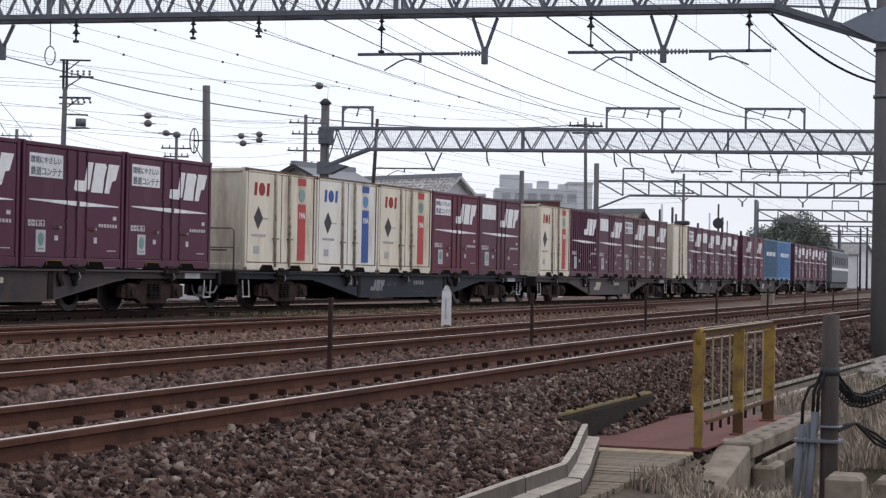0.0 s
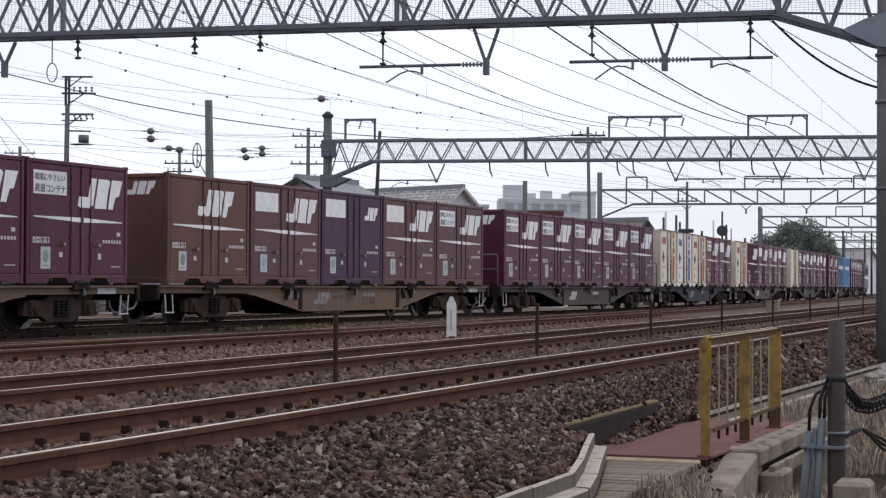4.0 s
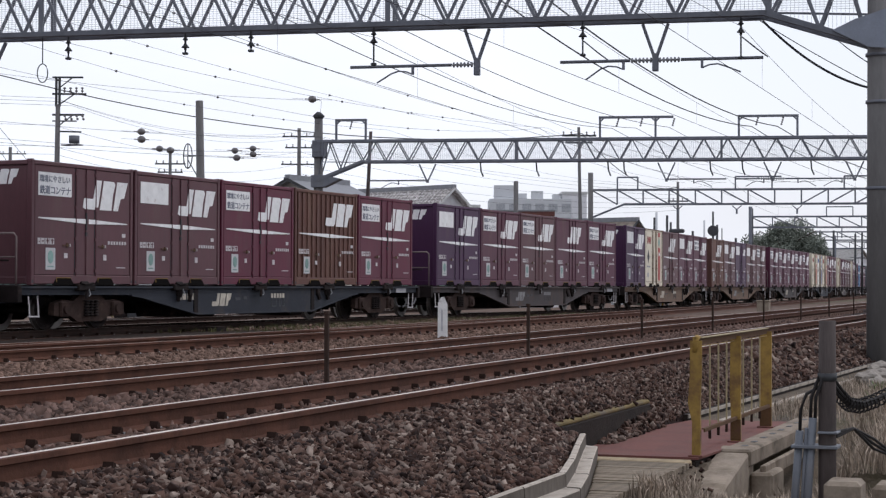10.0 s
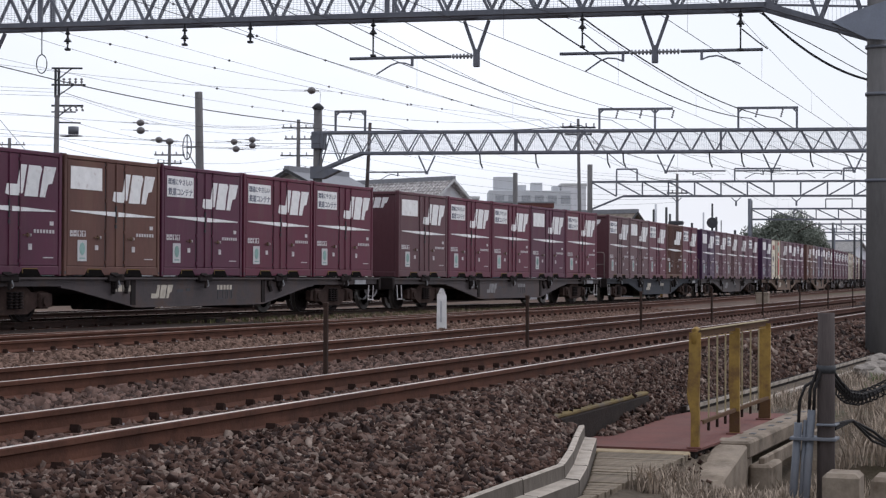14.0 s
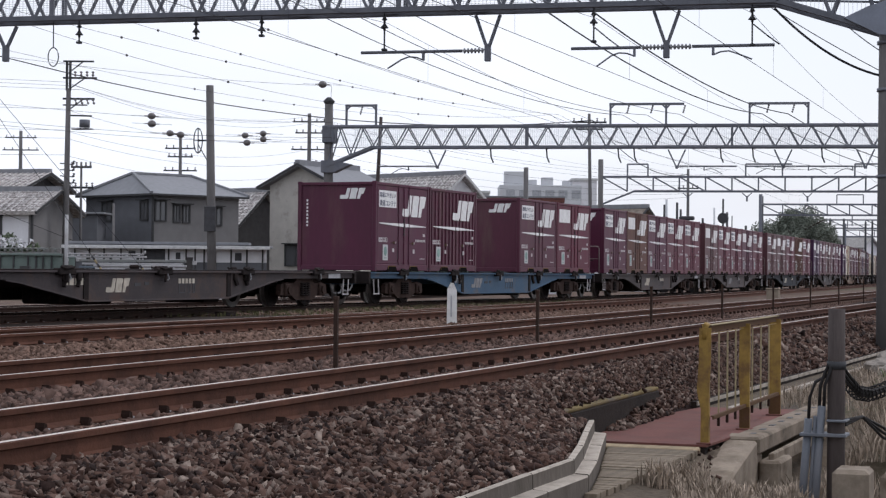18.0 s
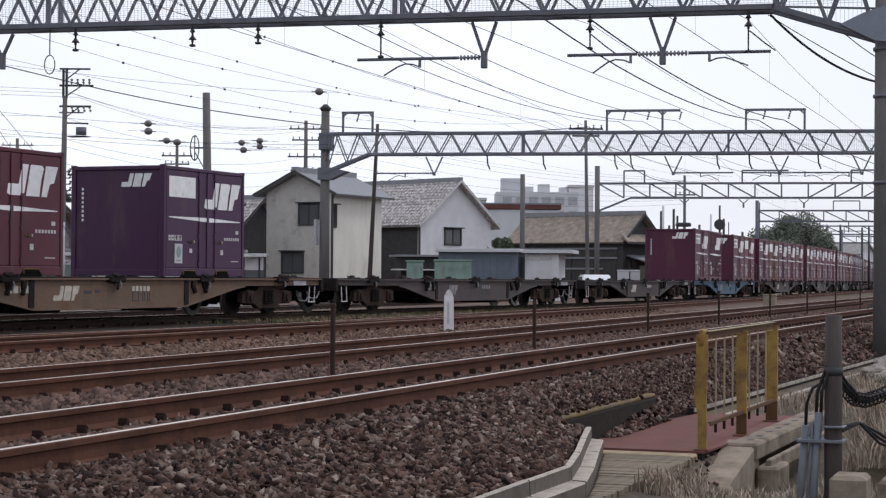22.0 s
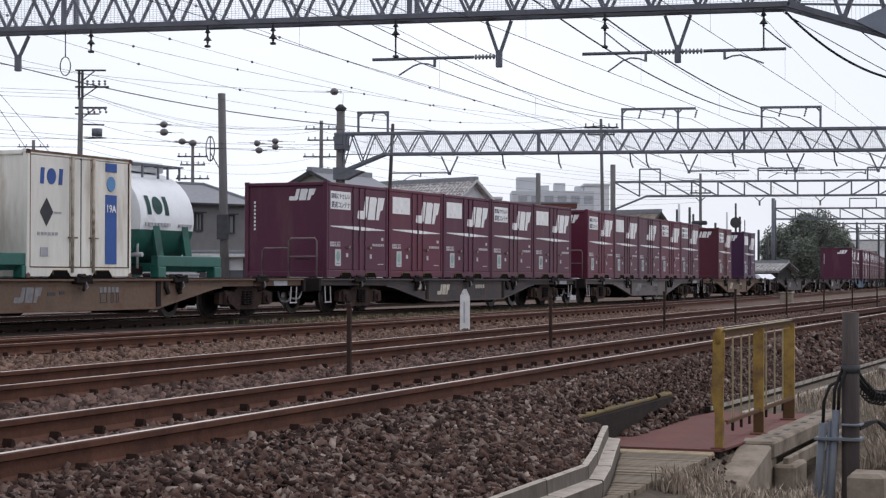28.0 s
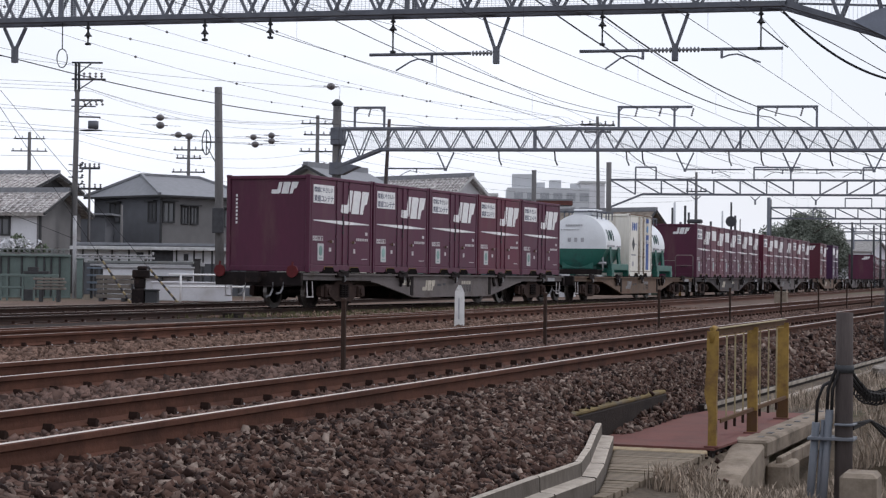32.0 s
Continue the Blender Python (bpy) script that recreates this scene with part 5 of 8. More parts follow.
for x, y, z, r in ((65.9, 29.25, 8.41, 0.17), (63.59, 35.66, 7.09, 0.16), (63.59, 35.65, 6.78, 0.17), (63.85, 34.97, 6.41, 0.15), (63.99, 34.57, 6.35, 0.16), (64.87, 32.15, 6.35, 0.14), (64.9, 32.08, 6.06, 0.15), (65.11, 31.47, 6.43, 0.14), (65.12, 31.47, 6.2, 0.14)):
    bulb_wire((x - 0.34 * 0.8, y + 0.94 * 0.8, z + 0.03), (x + 0.34 * 0.8, y - 0.94 * 0.8, z - 0.03), (0.5,), 0.0, r)
for za, zb in ((9.3, 8.35), (7.3, 6.9), (6.6, 6.3), (6.45, 6.1)):
    wire("span_wire", "thin span wire across the back of the yard", [(60.5, 44.0, za + 0.5), (63.6, 35.6, (za + zb) / 2 - 0.05), (66.0, 28.9, zb), (71.8, 31.5, zb - 0.3)], 0.05, 0.007)
# service wires strung along the backs of the houses
rng_w = random.Random(3)
for k, (za, zb, ya, yb) in enumerate(((9.9, 12.0, 46.8, 53.6), (9.7, 11.8, 46.2, 53.2), (9.5, 11.5, 45.8, 53.9), (8.6, 10.5, 46.8, 53.7), (7.6, 9.6, 46.9, 53.8), (7.2, 8.9, 46.7, 53.5), (6.4, 8.0, 46.8, 53.4))):
    wire("service_wire", "thin black service wire between utility poles", [(20, 70 + k, za + 0.8), (75, ya, za), (118.7, yb, zb), (137.9, 30.2, 8.6 - 0.3 * k)], 0.9, 0.008)
wire("service_wire", "dark insulated cable between utility pole and mast", [(60, 54.2, 12.6), (75.03, 46.62, 10.32)], 0.0, 0.026)
wire("service_wire", "dark insulated cable between utility pole and mast", [(75.03, 46.62, 10.32), (101.5, 27.9, 9.82), (137.9, 30.2, 8.6)], 1.15, 0.026)
wire("guy_wire", "thin slanting guy wire to the ground", [(40, 58, 13), (78.6, 41.1, -0.14)], 0.0, 0.012)

# ---- houses and buildings behind the yard ----
WALL_GREY = material("dark_grey_siding", (0.115, 0.118, 0.13), 0.8, vary=0.12, scale=2)
WALL_GREY2 = material("warm_grey_siding", (0.17, 0.165, 0.165), 0.8, vary=0.12, scale=2)
WALL_BEIGE = material("beige_render", (0.42, 0.40, 0.37), 0.85, vary=0.1, scale=2, stain=(0.25, 0.235, 0.21), stain_amount=0.25)
WALL_WHITE = material("white_render", (0.62, 0.62, 0.645), 0.85, vary=0.1, scale=1.2, stain=(0.52, 0.51, 0.51), stain_amount=0.3, stain_scale=0.8)
WALL_CREAM = material("cream_render", (0.6, 0.57, 0.52), 0.85, vary=0.1, scale=1.2, stain=(0.47, 0.44, 0.39), stain_amount=0.3, stain_scale=0.9, stretch=(1, 1, 0.35))
WALL_DARK = material("dark_timber_wall", (0.05, 0.047, 0.047), 0.85, vary=0.25, scale=3)
ROOF_SLATE = material("grey_slate_roof", (0.2, 0.205, 0.22), 0.7, vary=0.15, scale=4)
ROOF_TILE = material("mottled_grey_tiles", (0.32, 0.297, 0.288), 0.75, vary=0.45, scale=3.5, stain=(0.68, 0.66, 0.65), stain_amount=0.48, stain_scale=5, rand=0.25)
ROOF_PALE = material("pale_striped_tiles", (0.36, 0.35, 0.34), 0.75, vary=0.3, scale=4, stain=(0.18, 0.17, 0.165), stain_amount=0.4, stain_scale=5)
ROOF_BROWN = material("brown_tiles", (0.2, 0.168, 0.14), 0.85, vary=0.4, scale=2.5, bump=0.02, bscale=9, stain=(0.3, 0.25, 0.21), stain_amount=0.35, stain_scale=3)
TRIM_DARK = material("dark_trim", (0.05, 0.05, 0.052), 0.7)
TRIM_LIGHT = material("light_trim", (0.5, 0.5, 0.5), 0.7)
APARTMENT_DARK = material("grey_building_windows", (0.33, 0.34, 0.36), 0.7)
APARTMENT = material("pale_concrete_building", (0.5, 0.51, 0.53), 0.85, vary=0.1, scale=0.6)
GREEN_STEEL = material("pale_green_steel", (0.125, 0.16, 0.148), 0.6, vary=0.2, scale=2, stain=(0.12, 0.13, 0.12), stain_amount=0.3)
SHED_BLUE = material("blue_grey_sheet", (0.12, 0.145, 0.175), 0.6, vary=0.15, scale=2)
GLASS = bpy.data.materials.new("window_glass")
GLASS.use_nodes = True
_g = GLASS.node_tree.nodes["Principled BSDF"]
# base colour lifted to stand in for sky reflected in the panes
_g.inputs["Base Color"].default_value = (0.08, 0.082, 0.088, 1)
_g.inputs["Roughness"].default_value = 0.08


def quad_slab(bm, pts, t, mi=0):
    """A slab of thickness t under the given outline."""
    up = [Vector(p) for p in pts]
    n = (up[1] - up[0]).cross(up[2] - up[0]).normalized()
    if n.z < 0:
        n = -n
    a = [bm.verts.new(p) for p in up]
    b = [bm.verts.new(p - n * t) for p in up]
    bm.faces.new(a).material_index = mi
    bm.faces.new(b[::-1]).material_index = mi
    k = len(a)
    for i in range(k):
        bm.faces.new((a[i], b[i], b[(i + 1) % k], a[(i + 1) % k])).material_index = mi
    bmesh.ops.recalc_face_normals(bm, faces=bm.faces[:])


def tiled(parent, name, p0, along_v, up_v, rows, mat, course=0.3):
    """Rows of tiles as stepped strips up a roof slope."""
    p0, a, u = Vector(p0), Vector(along_v), Vector(up_v)
    n = a.cross(u).normalized()
    if n.z < 0:
        n = -n
    k = max(3, int(u.length / course))
    for i in range(k):
        f0, f1 = i / k, (i + 1) / k + 0.01
        bm = bmesh.new()
        q = [p0 + u * f0 + n * 0.07, p0 + a + u * f0 + n * 0.07, p0 + a + u * f1 + n * 0.02, p0 + u * f1 + n * 0.02]
        quad_slab(bm, q, 0.06)
        part(name, bm, mat, parent)
    m = max(4, int(a.length / 0.32))
    bm = bmesh.new()
    for i in range(m + 1):
        s = p0 + a * (i / m)
        beam(bm, s + n * 0.08, s + u + n * 0.05, 0.07, 0.05)
    part("tile_ribbing", bm, mat, parent)


def house(label, corner, turn, lx, ly, eave, peak, kind, wall_r, wall_l, roof, windows=(), over=0.5, tiles=True, base=-0.3, hip=None):
    """Walls on x (right) and y (left) from the near corner. kind: hip, gx (ridge along x, gable on the left wall), gy (gable on the right wall)."""
    h = thing("house", label, "house", pose(corner[0], corner[1], base, 0, 0, turn))
    e, p = eave - base, peak - base
    t = 0.15
    for nm, b, mat in (("wall", (0, lx, 0, t), wall_r), ("wall", (0, t, t, ly), wall_l), ("wall", (t, lx, ly - t, ly), wall_l), ("wall", (lx - t, lx, t, ly - t), wall_r)):
        bm = bmesh.new()
        box(bm, *b, 0, e)
        part(nm, bm, mat, h)
    o = over
    if kind == "hip":
        r = hip or min(lx, ly) / 2
        c = [(-o, -o, e), (lx + o, -o, e), (lx + o, ly + o, e), (-o, ly + o, e)]
        if lx >= ly - 0.6:
            a, b = (r, ly / 2, p), (lx - r, ly / 2, p)
            faces = ([c[0], c[1], b, a], [c[1], c[2], b], [c[2], c[3], a, b], [c[3], c[0], a])
        else:
            a, b = (lx / 2, r, p), (lx / 2, ly - r, p)
            faces = ([c[0], c[1], a], [c[1], c[2], b, a], [c[2], c[3], b], [c[3], c[0], a, b])
        for f in faces:
            bm = bmesh.new()
            quad_slab(bm, f, 0.1)
            part("roof_slope", bm, roof, h)
        for q, s in ((c[0], a), (c[1], b if lx >= ly - 0.6 else a), (c[3], a if lx >= ly - 0.6 else b), (a, b)):
            bm = bmesh.new()
            beam(bm, Vector(q) + Vector((0, 0, 0.05)), Vector(s) + Vector((0, 0, 0.06)), 0.16, 0.12)
            part("ridge_cap", bm, roof, h)
    else:
        def sw(x, y, z):
            return (x, y, z) if kind == "gx" else (y, x, z)
        L, W = (lx, ly) if kind == "gx" else (ly, lx)
        drop = o * (p - e) / (W / 2)
        for s in (0, 1):
            y0 = -o if s == 0 else W + o
            pts = [sw(-o, y0, e - drop), sw(L + o, y0, e - drop), sw(L + o, W / 2, p), sw(-o, W / 2, p)]
            bm = bmesh.new()
            quad_slab(bm, pts, 0.12)
            part("roof_slope", bm, roof, h)
            if tiles:
                tiled(h, "tile_course", pts[0], Vector(pts[1]) - Vector(pts[0]), Vector(pts[3]) - Vector(pts[0]), 8, roof)
        for x in (0, L - t):
            bm = bmesh.new()
            a = [bm.verts.new(sw(x, yy, zz)) for yy, zz in ((0, e), (W, e), (W / 2, p - 0.1))]
            b = [bm.verts.new(sw(x + t, yy, zz)) for yy, zz in ((0, e), (W, e), (W / 2, p - 0.1))]
            bm.faces.new(a)
            bm.faces.new(b[::-1])
            for i in range(3):
                bm.faces.new((a[i], b[i], b[(i + 1) % 3], a[(i + 1) % 3]))
            bmesh.ops.recalc_face_normals(bm, faces=bm.faces[:])
            part("gable_wall", bm, wall_l if kind == "gx" else wall_r, h)
        bm = bmesh.new()
        beam(bm, Vector(sw(-o, W / 2, p + 0.08)), Vector(sw(L + o, W / 2, p + 0.08)), 0.3, 0.3)
        part("ridge_cap", bm, ROOF_SLATE, h)
        bm = bmesh.new()
        for x in (-o,):
            beam(bm, Vector(sw(x, -o, e - drop - 0.02)), Vector(sw(x, W / 2, p - 0.02)), 0.1, 0.13)
            beam(bm, Vector(sw(x, W + o, e - drop - 0.02)), Vector(sw(x, W / 2, p - 0.02)), 0.1, 0.13)
        part("barge_board", bm, TRIM_LIGHT if wall_r is WALL_WHITE and kind == "gy" else TRIM_DARK, h)
    bm = bmesh.new()
    for x0, y0, x1, y1 in ((-o, -o, lx + o, -o), (-o, -o, -o, ly + o)):
        beam(bm, (x0, y0, e - 0.06), (x1, y1, e - 0.06), 0.1, 0.09)
    if kind == "hip":
        part("gutter", bm, TRIM_DARK, h)
    else:
        bm.free()
    bm = bmesh.new()
    beam(bm, (-0.06, -0.06, 0), (-0.06, -0.06, e - 0.2), 0.1)
    part("down_pipe", bm, TRIM_DARK, h)
    for side, u0, u1, z0, z1 in windows:
        def wp(u, d, z):
            return (u, -d, z) if side == "r" else (-d, u, z)
        w = thing("window", "", "")
        bm = bmesh.new()

        def wb(a, b, c, d, dep):
            p0, p1 = wp(a, 0.0, c), wp(b, dep, d)
            box(bm, min(p0[0], p1[0]), max(p0[0], p1[0]), min(p0[1], p1[1]), max(p0[1], p1[1]), c, d)
        f = 0.09
        wb(u0 - f, u1 + f, z0 - f - base, z0 - base, 0.08)
        wb(u0 - f, u1 + f, z1 - base, z1 + f - base, 0.08)
        wb(u0 - f, u0, z0 - base, z1 - base, 0.08)
        wb(u1, u1 + f, z0 - base, z1 - base, 0.08)
        wb((u0 + u1) / 2 - 0.035, (u0 + u1) / 2 + 0.035, z0 - base, z1 - base, 0.06)
        bpy.data.objects.remove(w)
        win = part("window", bm, TRIM_DARK, h, "dark framed sliding window")
        bm = bmesh.new()
        wb(u0, u1, z0 - base, z1 - base, 0.03)
        part("pane", bm, GLASS, win)
        bm = bmesh.new()
        wb(u0 - 0.15, u1 + 0.15, z1 + 0.1 - base, z1 + 0.16 - base, 0.3)
        part("window_hood", bm, TRIM_DARK, win)
    return h


AWAY = -69.7


def block(name, label, category, x, y, turn, w, d, h, mat, parts=(), base=-0.3):
    """A plain building or store with extra boxes (name, x0, x1, y0, y1, z0, z1, material)."""
    b = thing(name, label, category, pose(x, y, base, 0, 0, turn))
    bm = bmesh.new()
    rbox(bm, 0, w, 0, d, 0, h, 0.03)
    part("body", bm, mat, b)
    for nm, x0, x1, y0, y1, z0, z1, m in parts:
        bm = bmesh.new()
        rbox(bm, x0, x1, y0, y1, z0, z1, 0.01)
        part(nm, bm, m, b)
    return b


house("dark grey two-storey house with a hipped slate roof", (83.99, 46.95), -25, 5.7, 6.25, 4.93, 6.1, "hip", WALL_GREY2, WALL_GREY, ROOF_SLATE,
      (("l", 0.5, 1.05, 3.6, 4.5), ("l", 3.8, 4.6, 3.6, 4.5), ("r", 0.15, 0.75, 3.55, 4.5), ("r", 1.35, 1.65, 3.5, 4.3), ("r", 1.95, 2.3, 3.5, 4.3), ("r", 3.85, 4.45, 3.4, 4.25)), 0.4, hip=0.9)
block("house_annex", "dark grey annex between two houses", "annex", 80.3, 50.85, AWAY, 2.4, 2.5, 4.05, WALL_GREY, [("roof_sheet", -0.2, 2.8, -0.3, 2.7, 4.05, 4.15, ROOF_SLATE), ("wall_base", 0.3, 2.3, -0.05, -0.004, 0.0, 1.6, WALL_DARK)])
house("beige two-storey house with a grey gabled roof", (91.84, 39.93), -8, 5.5, 4.33, 5.85, 6.88, "gx", WALL_CREAM, WALL_BEIGE, ROOF_SLATE,
      (("l", 0.9, 2.1, 3.95, 5.0), ("l", 1.9, 3.2, 1.25, 2.3), ("r", 0.1, 0.35, 3.8, 4.9)), 0.55, False)
house("white walled house with a mottled tiled roof", (104.82, 39.65), -25, 6.45, 8.6, 4.55, 7.1, "gy", WALL_WHITE, WALL_DARK, ROOF_TILE,
      (("r", 2.25, 3.6, 3.1, 4.0),), 0.45)
old_house = house("brown tiled house with dark gable and walls", (121.0, 30.84), -20, 4.4, 9.6, 3.8, 5.5, "gy", WALL_DARK, WALL_DARK, ROOF_BROWN, (("r", 0.6, 1.6, 1.2, 2.2), ("r", 2.6, 3.8, 1.0, 2.4)), 0.4, False)
bm = bmesh.new()
quad_slab(bm, [(-0.6, -0.95, 3.8), (5.0, -0.95, 3.8), (4.6, -0.02, 4.38), (-0.2, -0.02, 4.38)], 0.12)
part("skirt_roof", bm, ROOF_BROWN, old_house)
bm = bmesh.new()
beam(bm, (-0.6, -0.97, 3.74), (5.0, -0.97, 3.74), 0.1, 0.16)
part("eaves_board", bm, TRIM_DARK, old_house)
bm = bmesh.new()
quad_slab(bm, [(0.5, -1.5, 2.55), (4.9, -1.5, 2.55), (4.9, -0.02, 2.95), (0.5, -0.02, 2.95)], 0.1)
part("awning", bm, ROOF_SLATE, old_house)
for y0, y1, z in ((0.4, 9.2, 3.3), (0.4, 9.2, 2.65), (1.6, 6.0, 1.9)):
    bm = bmesh.new()
    box(bm, -0.09, -0.004, y0, y1, z, z + 0.12)
    part("wall_rail", bm, ROOF_SLATE, old_house)
for y in (0.5, 2.4, 4.3, 6.2, 8.1):
    bm = bmesh.new()
    box(bm, -0.06, -0.004, y, y + 0.16, 0.0, 3.28)
    part("wall_post", bm, TRIM_DARK, old_house)
house("small house with pale striped tiled roof by a crossing", (133.0, 29.3), -20, 2.7, 4.2, 2.65, 3.5, "gy", WALL_GREY2, WALL_GREY2, ROOF_PALE, (), 0.4)
house("small grey gabled house behind the signals", (149.3, 30.2), -20, 2.8, 3.4, 3.45, 4.5, "gy", WALL_GREY2, WALL_GREY2, ROOF_SLATE, (), 0.4)
house("low dark walled hut behind the signals", (141.0, 24.8), -15, 2.6, 3.0, 1.6, 2.1, "gy", WALL_DARK, WALL_DARK, ROOF_PALE, (), 0.4)
house("old house with a mottled tiled roof and dark gable", (82.9, 54.4), 5, 5.0, 11.0, 5.35, 6.15, "gy", WALL_DARK, WALL_BEIGE, ROOF_TILE, (), 0.5)
house("old white walled house with a mottled tiled roof", (72.66, 47.05), 5, 4.2, 9.0, 3.75, 4.65, "gy", WALL_GREY2, WALL_WHITE, ROOF_TILE, (("l", 1.6, 2.3, 2.6, 3.3),), 0.45)
house("low house with a mottled tiled roof between others", (101.0, 50.6), -20, 4.5, 5.5, 3.9, 5.9, "gy", WALL_DARK, WALL_DARK, ROOF_TILE, (), 0.5)
house("grey hipped house above others in the distance", (152.5, 33.3), -35, 5, 7, 4.2, 5.2, "hip", WALL_DARK, WALL_DARK, ROOF_BROWN, (), 0.6)
house("small pale gabled house far down the line", (272.0, 33.3), -12, 6.8, 5, 4.9, 6.35, "gy", WALL_WHITE, WALL_WHITE, ROOF_PALE, (), 0.4)


apt_parts = [("rooftop_unit", x, x + w, 1, 3, 11.7, z - 1.2, APARTMENT) for x, w, z in ((0.6, 2.4, 14.6), (3.6, 1.0, 13.6), (5.2, 1.4, 13.9), (7.8, 0.8, 13.5))]
apt_parts += [("window", 0.8 + 1.6 * i, 1.9 + 1.6 * i, -0.03, 0.02, 8.4 + 1.7 * k, 9.4 + 1.7 * k, APARTMENT_DARK) for i in range(6) for k in range(2)]
block("apartment_building", "pale concrete building with rooftop units far behind houses", "building", 209.0, 69.1, -70, 10, 8, 11.7, APARTMENT, apt_parts)
block("apartment_building", "pale flat-roofed building far behind houses", "building", 205.4, 75.6, -70, 6, 8, 10.6, APARTMENT, [("parapet", -0.2, 6.2, -0.2, 8.2, 10.6, 10.9, TRIM_LIGHT)])
block("apartment_building", "white square rooftop block far behind houses", "building", 212.2, 60.8, -70, 3.0, 6, 12.3, WALL_WHITE, [("parapet", -0.1, 3.1, -0.1, 6.1, 12.3, 12.6, TRIM_LIGHT)])
block("warehouse", "grey flat-roofed warehouse with a rust-red eaves band", "building", 156.2, 53.15, -70, 7.2, 6, 7.5, APARTMENT, [("eaves_band", -0.2, 7.4, -0.2, 6.2, 7.55, 7.95, RUST_RED), ("roof_edge", -0.25, 7.45, -0.25, 6.25, 7.95, 8.1, ROOF_SLATE)])
shed = block("storage_shed", "blue-grey sheet metal shed with flat roof", "shed", 87.1, 31.9, -80, 4.12, 3, 2.62, SHED_BLUE,
             [("roof_sheet", -0.1, 4.2, -0.3, 3.2, 2.62, 2.8, APARTMENT)] + [("wall_rib", 0.2 + 0.35 * i, 0.26 + 0.35 * i, -0.03, 0.02, 0.05, 2.58, SHED_BLUE) for i in range(11)])
block("storage_shed", "white sheet metal shed with flat roof", "shed", 88.3, 27.62, -80, 1.75, 3, 2.55, WALL_WHITE, [("roof_sheet", -0.1, 2.45, -0.4, 3.2, 2.58, 2.76, APARTMENT), ("shutter_box", 0.1, 1.4, -0.06, -0.002, 2.25, 2.5, TRIM_LIGHT)] + [("shutter_slat", 0.12, 1.38, -0.02, -0.002, 0.1 + 0.107 * i, 0.19 + 0.107 * i, WALL_WHITE) for i in range(20)])
SKIP_GREEN = material("pale_green_skip_paint", (0.19, 0.265, 0.235), 0.6, vary=0.2, scale=2, stain=(0.13, 0.15, 0.13), stain_amount=0.3)
block("skip", "pale green steel skip behind the yard", "skip", 80.7, 29.75, -70, 1.76, 1.2, 2.1, SKIP_GREEN, [("rim", -0.05, 1.81, -0.05, 1.25, 2.1, 2.17, SKIP_GREEN)])
block("skip", "dull green steel bin behind the yard", "skip", 80.25, 31.0, -70, 0.78, 1.2, 2.05, SKIP_GREEN, [("rim", -0.05, 0.83, -0.05, 1.25, 2.05, 2.12, SKIP_GREEN)])
block("lean_to", "dark lean-to roof beside a white house", "lean-to", 99.0, 38.6, -60, 2.6, 2, 2.5, WALL_DARK, [("roof_sheet", -0.4, 3.0, -0.6, 2.2, 2.5, 2.62, ROOF_SLATE), ("awning", -0.6, 3.2, -1.0, 0, 1.7, 1.78, TRIM_LIGHT)])


def car(x, y, turn, mat, label):
    c = thing("car", label, "car", pose(x, y, -0.2, 0, 0, turn))
    bm = bmesh.new()
    prism(bm, [(-2.0, 0.3), (2.0, 0.3), (2.05, 0.75), (1.2, 0.9), (0.6, 1.4), (-1.3, 1.42), (-1.95, 0.95)], -0.8, 0.8)
    bmesh.ops.bevel(bm, geom=bm.edges[:], offset=0.06, segments=2, affect="EDGES")
    part("body", bm, mat, c)
    bm = bmesh.new()
    box(bm, -1.2, 0.6, -0.82, 0.82, 0.95, 1.3)
    part("window", bm, GLASS, c)
    for xx in (-1.25, 1.25):
        for yy in (-0.75, 0.75):
            bm = bmesh.new()
            rod(bm, [(xx, yy - 0.1, 0.3), (xx, yy + 0.1, 0.3)], 0.3, 14)
            part("wheel", bm, CABLE, c)
    return c


WHITE_CAR = material("white_car_paint", (0.65, 0.66, 0.68), 0.25, vary=0.03)
car(124.5, 23.8, 60, WHITE_CAR, "white parked car behind the yard")
truck = thing("pickup_truck", "white light pickup truck beside a crossing", "truck", pose(103.4, 23.6, -0.2, 0, 0, -70))
for nm, b, m, r in (("cab", (-0.75, 0.25, -0.7, 0.7, 0.45, 1.75), WHITE_CAR, 0.14), ("cargo_bed", (0.28, 1.6, -0.7, 0.7, 0.45, 1.0), WHITE_CAR, 0.05), ("chassis", (-0.7, 1.55, -0.6, 0.6, 0.25, 0.45), CABLE, 0.03), ("side_window", (-0.55, 0.1, -0.712, 0.712, 1.05, 1.5), GLASS, 0.03), ("windscreen", (-0.762, -0.72, -0.6, 0.6, 1.0, 1.55), GLASS, 0.015)):
    bm = bmesh.new()
    rbox(bm, *b, r)
    part(nm, bm, m, truck)
for xx in (-0.45, 1.15):
    for yy in (-0.62, 0.62):
        bm = bmesh.new()
        rod(bm, [(xx, yy - 0.09, 0.27), (xx, yy + 0.09, 0.27)], 0.27, 14)
        part("wheel", bm, CABLE, truck)
block("steel_bin", "pale blue-grey steel bin behind the yard", "bin", 106.0, 27.3, -75, 1.5, 1.0, 1.75, APARTMENT, [("rim", -0.04, 1.54, -0.04, 1.04, 1.75, 1.83, TRIM_LIGHT), ("strap", 0.7, 0.76, -0.03, 0.0, 0.1, 1.75, TRIM_DARK)])
CROSSING_YELLOW = material("dull_yellow_boards", (0.15, 0.105, 0.045), 0.7, vary=0.5, scale=6)
